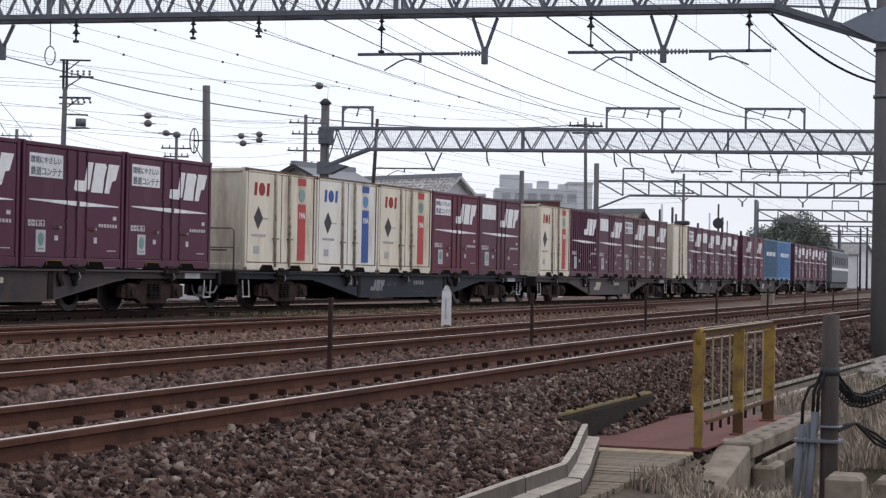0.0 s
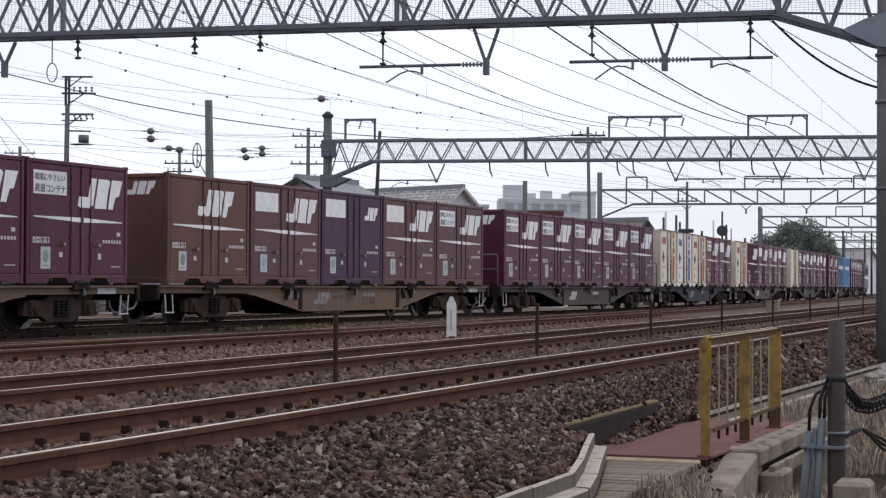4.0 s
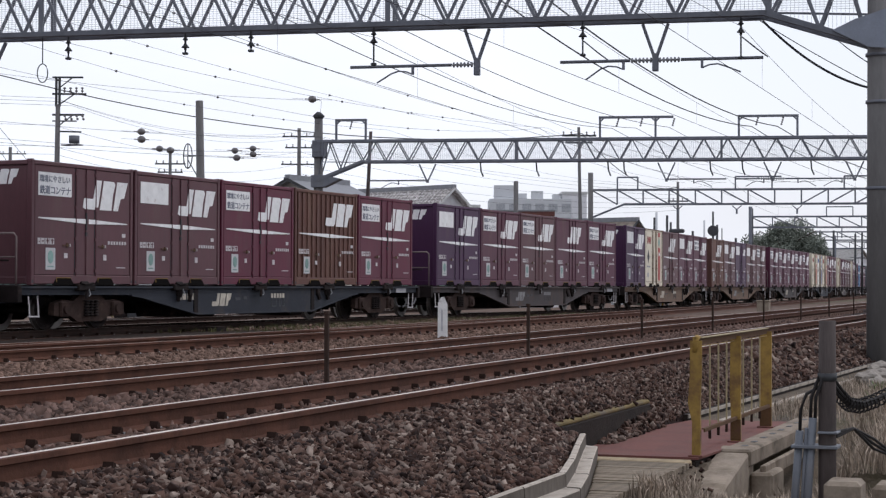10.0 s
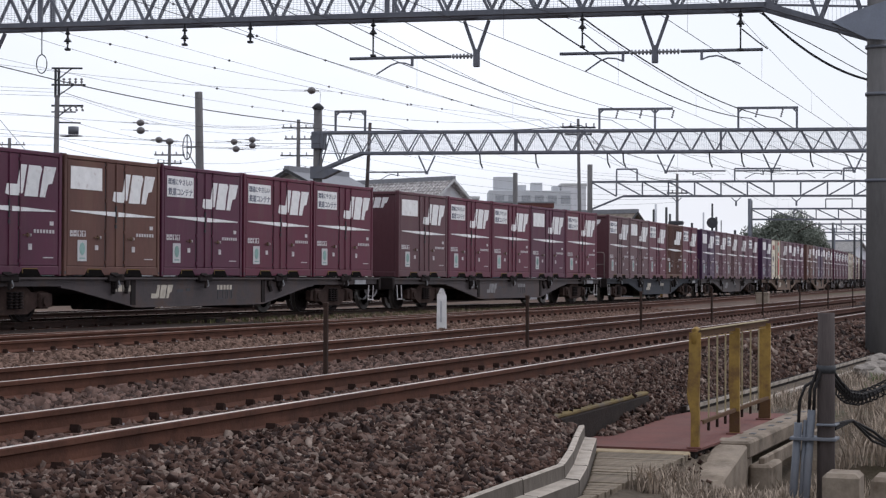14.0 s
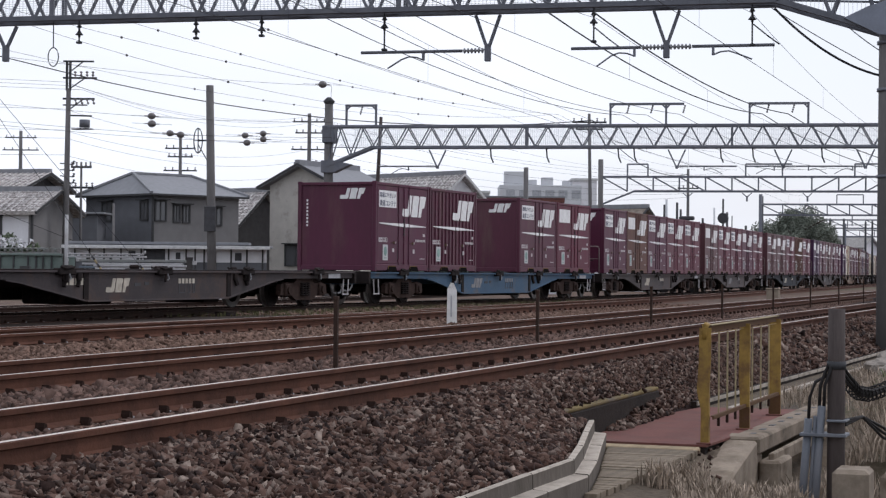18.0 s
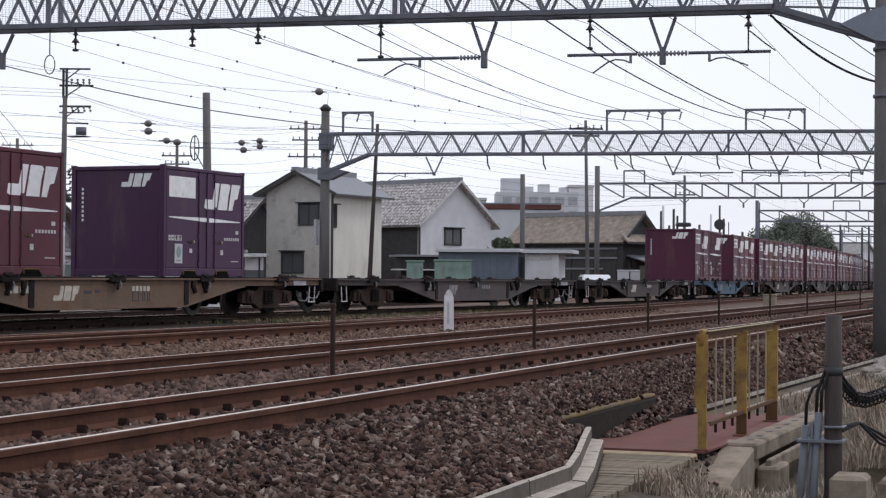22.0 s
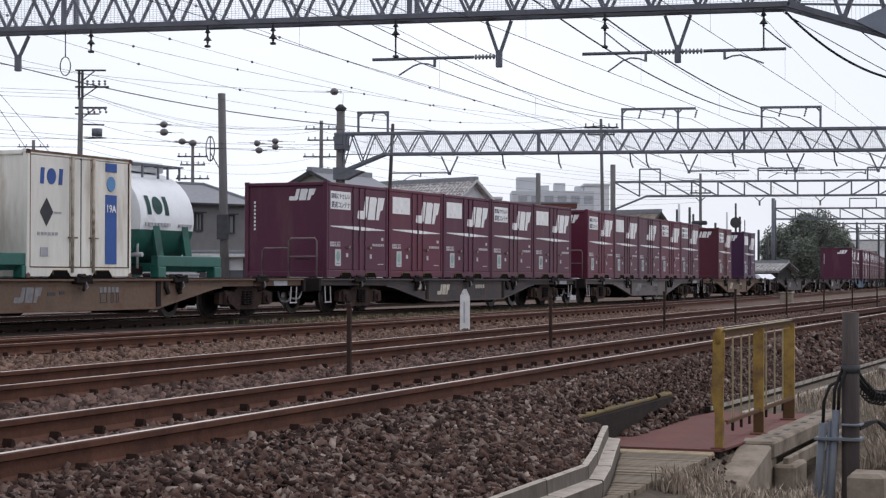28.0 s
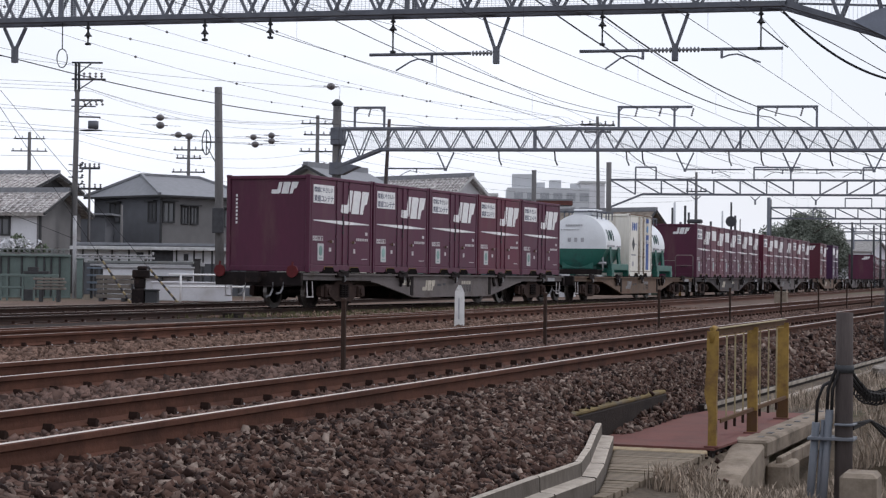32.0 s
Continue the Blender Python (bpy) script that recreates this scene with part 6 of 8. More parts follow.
cross = thing("crossing_signal", "black and yellow level crossing signal with crossed boards", "crossing signal", pose(100.9, 22.98, -0.15, 0, 0, 52))
for i in range(10):
    bm = bmesh.new()
    rod(bm, [(0, 0, 0.42 * i), (0, 0, 0.42 * i + 0.42)], 0.07, 8)
    part("post_band", bm, MARK_DARK if i % 2 else YELLOW, cross)
for s in (-1, 1):
    bm = bmesh.new()
    beam(bm, (-0.1, 0.45, 3.5 - s * 0.35), (-0.1, -0.45, 3.5 + s * 0.35), 0.05, 0.16)
    part("crossed_board", bm, CROSSING_YELLOW, cross)
for y in (-0.28, 0.28):
    bm = bmesh.new()
    rod(bm, [(-0.12, y, 2.85), (-0.04, y, 2.85)], 0.2, 14)
    part("lamp_disc", bm, MARK_DARK, cross)
copy_thing(cross, pose(116.0, 23.75, -0.75, 0, 0, -40))
OLIVE_STEEL = material("dull_olive_steel", (0.075, 0.09, 0.07), 0.7, vary=0.25, scale=2)
block("steel_bin", "dull green steel bin behind the yard", "bin", 104.4, 25.5, -75, 0.66, 0.9, 2.0, OLIVE_STEEL, [("rim", -0.04, 0.7, -0.04, 0.94, 2.0, 2.06, OLIVE_STEEL)])
car(102.0, 27.7, 22, WHITE_CAR, "white parked car beside sheds")
pole("concrete_mast", "pale thin concrete pole beside a crossing", 107.9, 24.95, 5.45, 0.08, 0.07, APARTMENT, "mast")
pole("concrete_mast", "pale thin concrete pole beside a crossing", 110.0, 22.44, 5.0, 0.065, 0.055, APARTMENT, "mast")

# green girder wall, racks, low walls and clutter behind the tracks
STUD = material("grey_green_steel", (0.19, 0.2, 0.195), 0.65, vary=0.25, scale=3, stain=(0.12, 0.1, 0.085), stain_amount=0.35)
PALE_STEEL = material("pale_grey_steel", (0.36, 0.36, 0.37), 0.7, vary=0.2, scale=3, stain=(0.2, 0.17, 0.15), stain_amount=0.3)
GREY_TIMBER = material("grey_timber", (0.14, 0.125, 0.11), 0.9, vary=0.3, scale=3, rand=0.3)


def pieces(name, label, category, x, y, items, base=-0.13, group=""):
    """A thing of bars and boards, all as boxes (name, x0, x1, y0, y1, z0, z1, material) over its base."""
    g = thing(name, label, category, pose(x, y, base, 0, 0, AWAY), group)
    for nm, x0, x1, y0, y1, z0, z1, m in items:
        bm = bmesh.new()
        rbox(bm, x0, x1, y0, y1, z0, z1, min(0.012, (z1 - z0) / 4, (x1 - x0) / 4, (y1 - y0) / 4))
        part(nm, bm, m, g)
    return g


it = [("web_plate", -1.5, 2.95, 0.0, 0.05, 0.0, 1.62, GREEN_STEEL), ("flange", -1.5, 2.95, -0.12, 0.12, 1.6, 1.68, GREEN_STEEL), ("flange", -1.5, 2.95, -0.06, 0.1, 0.0, 0.06, GREEN_STEEL)]
it += [("stiffener", x - 0.03, x + 0.03, -0.1, 0.0, 0.06, 1.6, TRIM_DARK) for x in (-1.2, -0.6, 0.26, 0.55, 1.06, 1.62, 1.93, 2.2, 2.53)]
pieces("girder_wall", "pale green steel girder wall behind the tracks", "wall", 59.6, 40.6, it)
it = [("beam", -1.5, 2.8, 0.0, 0.18, 1.66, 1.76, STUD), ("beam", -1.5, 2.8, 0.0, 0.18, 1.86, 1.92, STUD)]
it += [("stud", -1.4 + 0.22 * i, -1.32 + 0.22 * i, -0.02, 0.16, 1.76, 1.86, STUD) for i in range(19)]
it += [("post", x, x + 0.12, 0.0, 0.14, 0.0, 1.66, TRIM_DARK) for x in (-1.3, 0.6, 2.5)]
pieces("studded_beam", "grey studded steel beam lying above the green wall", "steel beam", 60.5, 41.1, it)
it = [("rail", -1.0, 2.1, 0, 0.1, 0.84, 0.94, GREEN_STEEL), ("rail", -1.0, 0.9, 0, 0.08, 0.42, 0.5, GREEN_STEEL)]
it += [("post", x, x + 0.07, 0, 0.07, 0.0, 0.86, GREEN_STEEL) for x in (-0.8, 0.02, 0.25, 0.8, 1.2, 1.9)]
pieces("green_rack", "pale green low steel rack before the girder wall", "rack", 54.6, 37.0, it)
it = [("scrap_piece", 0.0, 0.9, 0, 0.3, 0.95, 1.05, TRIM_DARK), ("scrap_piece", 0.15, 0.5, 0.02, 0.26, 1.05, 1.2, TRIM_DARK), ("scrap_piece", 0.0, 0.35, 0.02, 0.26, 0.0, 0.4, TRIM_DARK), ("scrap_piece", 0.1, 0.8, 0.05, 0.3, 0.88, 0.95, TRIM_DARK)]
pieces("scrap_heap", "dark scrap pieces on a green rack", "scrap", 54.9, 36.2, it)
it = [("plank", -0.1 + 0.06 * (i % 3), 1.0 - 0.05 * (i % 2), 0, 0.25, 0.42 + 0.11 * i, 0.5 + 0.11 * i, GREY_TIMBER) for i in range(4)] + [("bearer", x, x + 0.12, 0.02, 0.22, 0, 0.42, TRIM_DARK) for x in (0.1, 0.7)]
pieces("plank_stack", "grey weathered planks stacked on bearers", "planks", 53.4, 34.7, it)
pole = thing("small_pole", "thin pale blue-grey steel pole behind the tracks", "pole", pose(60.7, 37.72, -0.13))
bm = bmesh.new()
rod(bm, [(0, 0, 0), (0, 0, 3.2)], 0.08, 10, radii=[0.08, 0.07])
part("shaft", bm, PALE_STEEL, pole)
pieces("green_post", "pale green steel post before the racks", "post", 60.2, 37.3, [("shaft", 0, 0.22, 0, 0.1, 0, 1.5, GREEN_STEEL), ("cap", -0.03, 0.25, -0.02, 0.12, 1.5, 1.56, GREEN_STEEL)])
it = [("wall_panel", 0, 8.8, 0, 0.12, 1.42, 2.05, WALL_WHITE), ("wall_base", 0, 8.8, 0.01, 0.12, 0, 1.42, WALL_GREY), ("roof_sheet", -0.2, 9.0, -0.55, 0.9, 2.06, 2.16, ROOF_SLATE), ("fascia", -0.2, 9.0, -0.6, -0.56, 2.0, 2.14, TRIM_LIGHT), ("upper_roof", -0.1, 8.0, 0.2, 1.2, 2.2, 2.32, ROOF_SLATE)]
it += [("post", x, x + 0.07, -0.06, -0.004, 0, 2.04, TRIM_DARK) for x in (0.25, 0.9, 1.55, 2.3, 3.2, 4.42, 5.2, 5.6, 6.0, 6.5, 7.2, 7.9, 8.6)]
# the opening is a dark panel for the unlit inside, set before the wall
it += [("opening", 3.34, 4.3, -0.03, -0.004, 1.4, 2.0, MARK_DARK), ("window", 2.67, 2.98, -0.03, -0.004, 1.6, 1.9, MARK_DARK), ("window", 4.77, 4.98, -0.03, -0.004, 1.55, 1.85, MARK_DARK), ("window", 7.4, 7.7, -0.03, -0.004, 1.5, 1.85, MARK_DARK)]
pieces("open_shed", "long low white walled shed with a grey sheet roof", "shed", 69.7, 43.2, it)
it = [("beam", -0.3, 3.0, 0, 0.25, 1.56, 1.64, PALE_STEEL), ("beam", -0.3, 2.9, 0, 0.25, 1.68, 1.74, PALE_STEEL)] + [("stud", -0.2 + 0.25 * i, -0.12 + 0.25 * i, 0.02, 0.22, 1.64, 1.68, STUD) for i in range(13)] + [("end_post", 2.9, 2.98, 0.05, 0.2, 1.74, 1.86, PALE_STEEL)] + [("post", x, x + 0.1, 0.05, 0.2, 0, 1.56, TRIM_DARK) for x in (0.0, 0.55, 1.5, 2.6)]
pieces("beam_rack", "pale studded steel beams on a rack behind the yard", "rack", 64.2, 39.6, it)
it = [("beam", 0, 4.1, 0, 0.3, 1.38, 1.48, STUD), ("beam", 0.1, 4.0, 0, 0.3, 1.27, 1.35, PALE_STEEL)] + [("post", x, x + 0.1, 0.05, 0.2, 0, 1.27, TRIM_DARK) for x in (0.1, 0.5, 1.6, 2.7, 3.9)] + [("cross_board", 0.0, 0.6, -0.1, 0.1, 0.3 + 0.28 * i, 0.38 + 0.28 * i, SHED_BLUE) for i in range(4)]
pieces("beam_rack", "grey steel beams on a dark rack behind the yard", "rack", 60.8, 37.2, it)
it = [("wall_panel", 0, 3.4, 0, 0.15, 0, 1.2, WALL_WHITE), ("coping", -0.05, 3.45, -0.1, 0.25, 1.2, 1.27, PALE_STEEL), ("shelf", 0, 3.4, -0.3, -0.02, 0.86, 0.92, TRIM_DARK)] + [("post", x, x + 0.07, -0.3, -0.02, 0, 0.86, TRIM_DARK) for x in (0.1, 1.1, 2.2, 3.2)]
pieces("low_wall", "low white wall with a dark shelf behind the yard", "wall", 59.3, 35.6, it)
it = [("sleeper", 0 + 0.04 * (i % 2), 1.3 - 0.06 * (i % 3), 0, 0.5, 0.12 + 0.17 * i, 0.26 + 0.17 * i, GREY_TIMBER) for i in range(5)] + [("bearer", x, x + 0.15, 0, 0.5, 0, 0.12, TRIM_DARK) for x in (0.1, 0.9)]
pieces("sleeper_stack", "grey-brown sleepers stacked behind the yard", "sleepers", 56.0, 33.9, it)
it = [("panel", 0.0, 2.9, 0, 0.12, 0.02, 0.66, WALL_WHITE), ("coping", -0.03, 2.93, -0.04, 0.16, 0.66, 0.72, WALL_WHITE)]
pieces("low_wall", "white low parapet beside the siding", "wall", 57.9, 32.7, it, -0.12)
for x, y, h, run_y in ((54.25, 31.47, 1.55, 0.99), (55.73, 30.45, 1.25, 1.0)):
    o = thing("striped_guy_guard", "black and pale striped guard on a slanting guy wire", "guy guard", pose(x, y, -0.12))
    n = 12
    for i in range(n):
        a, b = i / n, (i + 1) / n
        bm = bmesh.new()
        rod(bm, [(-0.38 * a, run_y * a, h * a), (-0.38 * b, run_y * b, h * b)], 0.038, 8)
        part("band", bm, MARK_DARK if i % 2 else PALE_YELLOW, o)
    bm = bmesh.new()
    rod(bm, [(-0.38, run_y, h), (-2.6, run_y * 6.8, h * 6.8)], 0.01, 6)
    part("stay_wire", bm, WIRE, o)
g = thing("point_machine", "dark grey point machine with a lever stand beside the tracks", "point machine", pose(52.65, 30.0, -0.1, 0, 0, AWAY))
for nm, b, m in (("base_box", (-0.42, 0.0, -0.2, 0.25, 0.0, 0.5), BOGIE), ("motor_box", (0.03, 0.44, -0.2, 0.25, 0.0, 0.42), DARK_STEEL), ("lid", (0.0, 0.48, -0.24, 0.29, 0.42, 0.48), DARK_STEEL), ("stand", (-0.36, 0.0, -0.1, 0.15, 0.5, 0.85), BOGIE), ("head", (-0.42, 0.14, -0.14, 0.18, 0.85, 1.12), BOGIE), ("cap", (-0.26, 0.06, -0.1, 0.14, 1.12, 1.24), BOGIE)):
    bm = bmesh.new()
    rbox(bm, *b, 0.035)
    part(nm, bm, m, g)
wr = thing("pipe_railing", "white pipe railing beside the siding", "railing", pose(57.1, 31.1, -0.12, 0, 0, AWAY + 40))
bm = bmesh.new()
for z in (0.55, 0.98):
    rod(bm, [(-0.5, 0, z), (3.0, 0, z)], 0.035, 8)
part("rail", bm, MARK, wr)
for x in (0.0, 2.7):
    bm = bmesh.new()
    rod(bm, [(x, 0, 0), (x, 0, 1.0)], 0.035, 8)
    part("post", bm, MARK, wr)
pieces("short_post", "dark grey concrete post beside the siding", "post", 58.5, 31.3, [("shaft", 0, 0.2, 0, 0.2, 0, 1.5, WALL_DARK), ("cap", -0.02, 0.22, -0.02, 0.22, 1.5, 1.56, WALL_DARK), ("lamp_head", 0.2, 0.34, 0.02, 0.18, 1.28, 1.42, PALE_STEEL)], -0.12)

# ---- trees ----
# distance haze is mixed into both leaf colours, more in FAR_LEAF
LEAF = material("dark_leaves", (0.115, 0.14, 0.092), 0.7, vary=0.4, scale=1.5, rand=0.45, island=True)
FAR_LEAF = material("grey_green_leaves", (0.155, 0.172, 0.142), 0.8, vary=0.3, scale=1.5, rand=0.3, island=True, spec=0.2)
BARK = material("bark", (0.07, 0.055, 0.045), 0.95, vary=0.3)


def tree(x, y, base, h, w, n, seed, label, leaf=0.35, clumps=16, low=0.75, mat=None):
    rng = random.Random(seed)
    t = thing("tree", label, "tree", pose(x, y, base))
    bm = bmesh.new()
    rod(bm, [(0, 0, 0), (0.1, 0.05, h * 0.3), (0.0, 0.1, h * 0.7)], 0.25, 8, radii=[h * 0.04, h * 0.03, h * 0.012])
    for _ in range(7):
        a, z = rng.uniform(0, 6.28), rng.uniform(0.25, 0.6) * h
        rod(bm, [(0, 0, z), (math.cos(a) * w * 0.2, math.sin(a) * w * 0.2, z + h * 0.12), (math.cos(a) * w * 0.4, math.sin(a) * w * 0.4, z + h * 0.2)], 0.08, 6, radii=[h * 0.016, h * 0.01, h * 0.004])
    part("trunk", bm, BARK, t)
    lumps = []
    for _ in range(clumps):
        a, r = rng.uniform(0, 6.28), w / 2 * math.sqrt(rng.random()) * 0.75
        top = h * (0.95 - 0.45 * (r / (w / 2)) ** 1.5) * rng.uniform(low, 1.0)
        lumps.append((Vector((math.cos(a) * r, math.sin(a) * r, top - h * 0.15)), rng.uniform(0.16, 0.27) * w * 0.6))
    verts, faces = [], []
    for _ in range(n):
        c, r = rng.choice(lumps)
        d = Vector((rng.gauss(0, 1), rng.gauss(0, 1), rng.gauss(0, 0.8))).normalized() * r * rng.uniform(0.6, 1.05)
        p = c + d
        if p.z < 0.1:
            continue
        u = Vector((rng.gauss(0, 1), rng.gauss(0, 1), rng.gauss(0, 0.6))).normalized() * leaf * rng.uniform(0.5, 1.1)
        v = u.cross(Vector((rng.gauss(0, 1), rng.gauss(0, 1), rng.gauss(0, 1)))).normalized() * leaf * 0.5
        i = len(verts)
        verts += [p - u, p + v, p + u, p - v]
        faces.append((i, i + 1, i + 2, i + 3))
    me = bpy.data.meshes.new("crown")
    me.from_pydata(verts, [], faces)
    me.materials.append(mat or LEAF)
    cr = new("crown", me)
    cr.parent = t
    return t


tree(216.0, 34.3, -0.3, 10.5, 12.4, 80000, 1, "broad grey-green tree far down the line", 0.17, 60, 0.4, FAR_LEAF)
tree(222.0, 33.0, -0.3, 8.3, 7.4, 30000, 2, "grey-green tree far down the line", 0.18, 34, 0.5, FAR_LEAF)
tree(118.0, 23.6, -0.3, 3.5, 2.1, 3200, 6, "small yellow-green bush beside a crossing", 0.1)
tree(99.4, 32.5, -0.3, 4.7, 2.4, 3200, 3, "small green bush beside a white house", 0.18)
shrub = tree(63.6, 42.0, -0.13, 3.0, 2.2, 4200, 4, "green shrub with white blossoms above the girder wall", 0.1)
rng_b = random.Random(12)
verts, faces = [], []
for _ in range(160):
    p = Vector((rng_b.uniform(-1.2, -0.3), rng_b.uniform(-1.2, 0.9), rng_b.uniform(1.95, 2.3)))
    u = Vector((rng_b.gauss(0, 1), rng_b.gauss(0, 1), rng_b.gauss(0, 1))).normalized() * 0.11
    v = u.cross(Vector((rng_b.gauss(0, 1), rng_b.gauss(0, 1), 0.3))).normalized() * 0.05
    i = len(verts)
    verts += [p - u, p + v, p + u, p - v]
    faces.append((i, i + 1, i + 2, i + 3))
me = bpy.data.meshes.new("blossoms")
me.from_pydata(verts, [], faces)
me.materials.append(WALL_WHITE)
bl = new("blossoms", me)
bl.parent = shrub
tree(66.2, 42.9, -0.13, 2.6, 2.2, 2000, 5, "green shrub above the girder wall", 0.1)
tree(230.0, 14.0, -0.5, 6.0, 8.0, 3000, 7, "distant dark green tree", 0.4)
tree(100.0, 54.0, -0.3, 2.8, 2.5, 1500, 9, "small dark bush between houses", 0.18)
# far rows of low roofs and trees that close the view
for k in range(14):
    x, y = 60 + 16 * k, 88 + 7 * (k % 3)
    house("distant low house with grey roof", (x, y), -25 + 10 * (k % 3), 7, 8, 3.2, 4.8, "hip", WALL_GREY2, WALL_BEIGE, ROOF_SLATE if k % 2 else ROOF_BROWN, (), 0.5)

# ---- the train ----
RIDERS = []  # (thing, metres from the tail)
TURNING = ([], [])  # rear and front wheelsets of every bogie
SKIN = -1.225


def plate(bm, x0, x1, z0, z1, y=SKIN, t=0.006, mi=0):
    box(bm, x0, x1, y - t, y + 0.002, z0, z1, mi)


def flat(bm, outline, y=SKIN, t=0.006, mi=0):
    prism(bm, outline, y - t, y + 0.002, mi)


def emblem(bm, x, z, w, h, y=SKIN, t=0.006):
    """Three slanted blocks side by side, as a plain mark."""
    k = 0.24 * h

    def slab(pts):
        flat(bm, [(x + 0.96 * w * a + k * (b - 0.3), z + h * b) for a, b in pts], y, t)
    slab([(-0.07, 0.05), (0.0, 0.0), (0.26, 0.0), (0.31, 0.1), (0.31, 1.0), (0.17, 1.0), (0.16, 0.36), (-0.07, 0.36)])
    slab([(0.36, 0.0), (0.66, 0.0), (0.645, 0.55), (0.67, 0.9), (0.62, 1.0), (0.36, 1.0)])
    slab([(0.71, 0.0), (0.83, 0.0), (0.86, 0.42), (0.95, 0.46), (0.99, 1.0), (0.71, 1.0)])


def words(text, size, mat, name):
    """Lettering as a flat mesh, its lower left corner at the origin, upright in x and z."""
    cu = bpy.data.curves.new(name, "FONT")
    cu.body, cu.size, cu.extrude, cu.resolution_u, cu.offset = text, size, 0.002, 2, size * 0.018
    tmp = bpy.data.objects.new("tmp", cu)
    me = bpy.data.meshes.new_from_object(tmp)
    bpy.data.objects.remove(tmp)
    me.transform(Matrix.Rotation(radians(90), 4, "X"))
    me.materials.clear()
    me.materials.append(mat)
    me.name = name
    return me


def lettering(me, name, parent, x, z, y, label=""):
    ob = new(name, me)
    ob.parent = parent
    ob.location = (x, y, z)
    return tagged(ob, label)


SLOGAN_INK = material("blue_grey_ink", (0.13, 0.14, 0.18), 0.6)
SLOGAN_1 = words("環境にやさしい", 0.152, SLOGAN_INK, "slogan")
SLOGAN_2 = words("鉄道コンテナ", 0.18, SLOGAN_INK, "slogan")
CODE_RED = words("19A", 0.22, MARK, "size_code")


def frame_box(c, mat, rib=False):
    """Body of a steel container: end walls, roof, posts and recessed long sides."""
    bm = bmesh.new()
    box(bm, -1.8, 1.8, -1.19, 1.19, 0.12, 2.44)
    part("body", bm, mat, c)
    for x in (-1.8, 1.8):
        for y in (-1.165, 1.165):
            bm = bmesh.new()
            e = 1 if x > 0 else -1
            rbox(bm, min(x - e * 0.057, x + e * 0.04), max(x - e * 0.057, x + e * 0.04), y - 0.06, y + 0.06, 0.0, 2.5, 0.012)
            rbox(bm, min(x - e * 0.03, x + e * 0.045), max(x - e * 0.03, x + e * 0.045), y - 0.066, y + 0.066, 2.44, 2.515, 0.01)
            # dark square painted for the shaded hole of the casting
            box(bm, x - 0.025, x + 0.025, y - 0.0615, y + 0.0615, 0.045, 0.1, 1)
            part("corner_post", bm, (mat, MARK_DARK), c)
    for y in (-1.165, 1.165):
        bm = bmesh.new()
        rbox(bm, -1.743, 1.743, y - 0.058, y + 0.058, 0.02, 0.2, 0.012)
        part("bottom_rail", bm, mat, c)
        bm = bmesh.new()
        rbox(bm, -1.743, 1.743, y - 0.058, y + 0.058, 2.41, 2.495, 0.012)
        part("top_rail", bm, mat, c)
    for x in (-1.79, 1.79):
        bm = bmesh.new()
        rbox(bm, x - 0.06, x + 0.06, -1.105, 1.105, 2.4, 2.49, 0.012)
        part("end_header", bm, mat, c)
        bm = bmesh.new()
        rbox(bm, x - 0.06, x + 0.06, -1.105, 1.105, 0.02, 0.16, 0.012)
        part("end_sill", bm, mat, c)
    bm = bmesh.new()
    n = 9
    for i in range(n):
        x = -1.6 + 3.2 * i / (n - 1)
        rbox(bm, x - 0.06, x + 0.06, -1.1, 1.1, 2.44, 2.47, 0.01)
    part("roof_ribs", bm, mat, c)
    for x in (-0.74, 0.75):
        bm = bmesh.new()
        # black plate stands in for the unlit hollow of the fork pocket
        prism(bm, [(x - 0.36, 0.0), (x + 0.36, 0.0), (x + 0.36, 0.03), (x + 0.25, 0.14), (x - 0.25, 0.14), (x - 0.36, 0.03)], -1.229, -1.2)
        box(bm, x - 0.25, x + 0.25, -1.2315, -1.215, 0.14, 0.156, 1)
        box(bm, x - 0.255, x - 0.235, -1.2315, -1.215, 0.06, 0.14, 1)
        part("fork_pocket", bm, (POCKET_SHADE, YELLOW_BIT), c, "black fork slot with yellow edges")


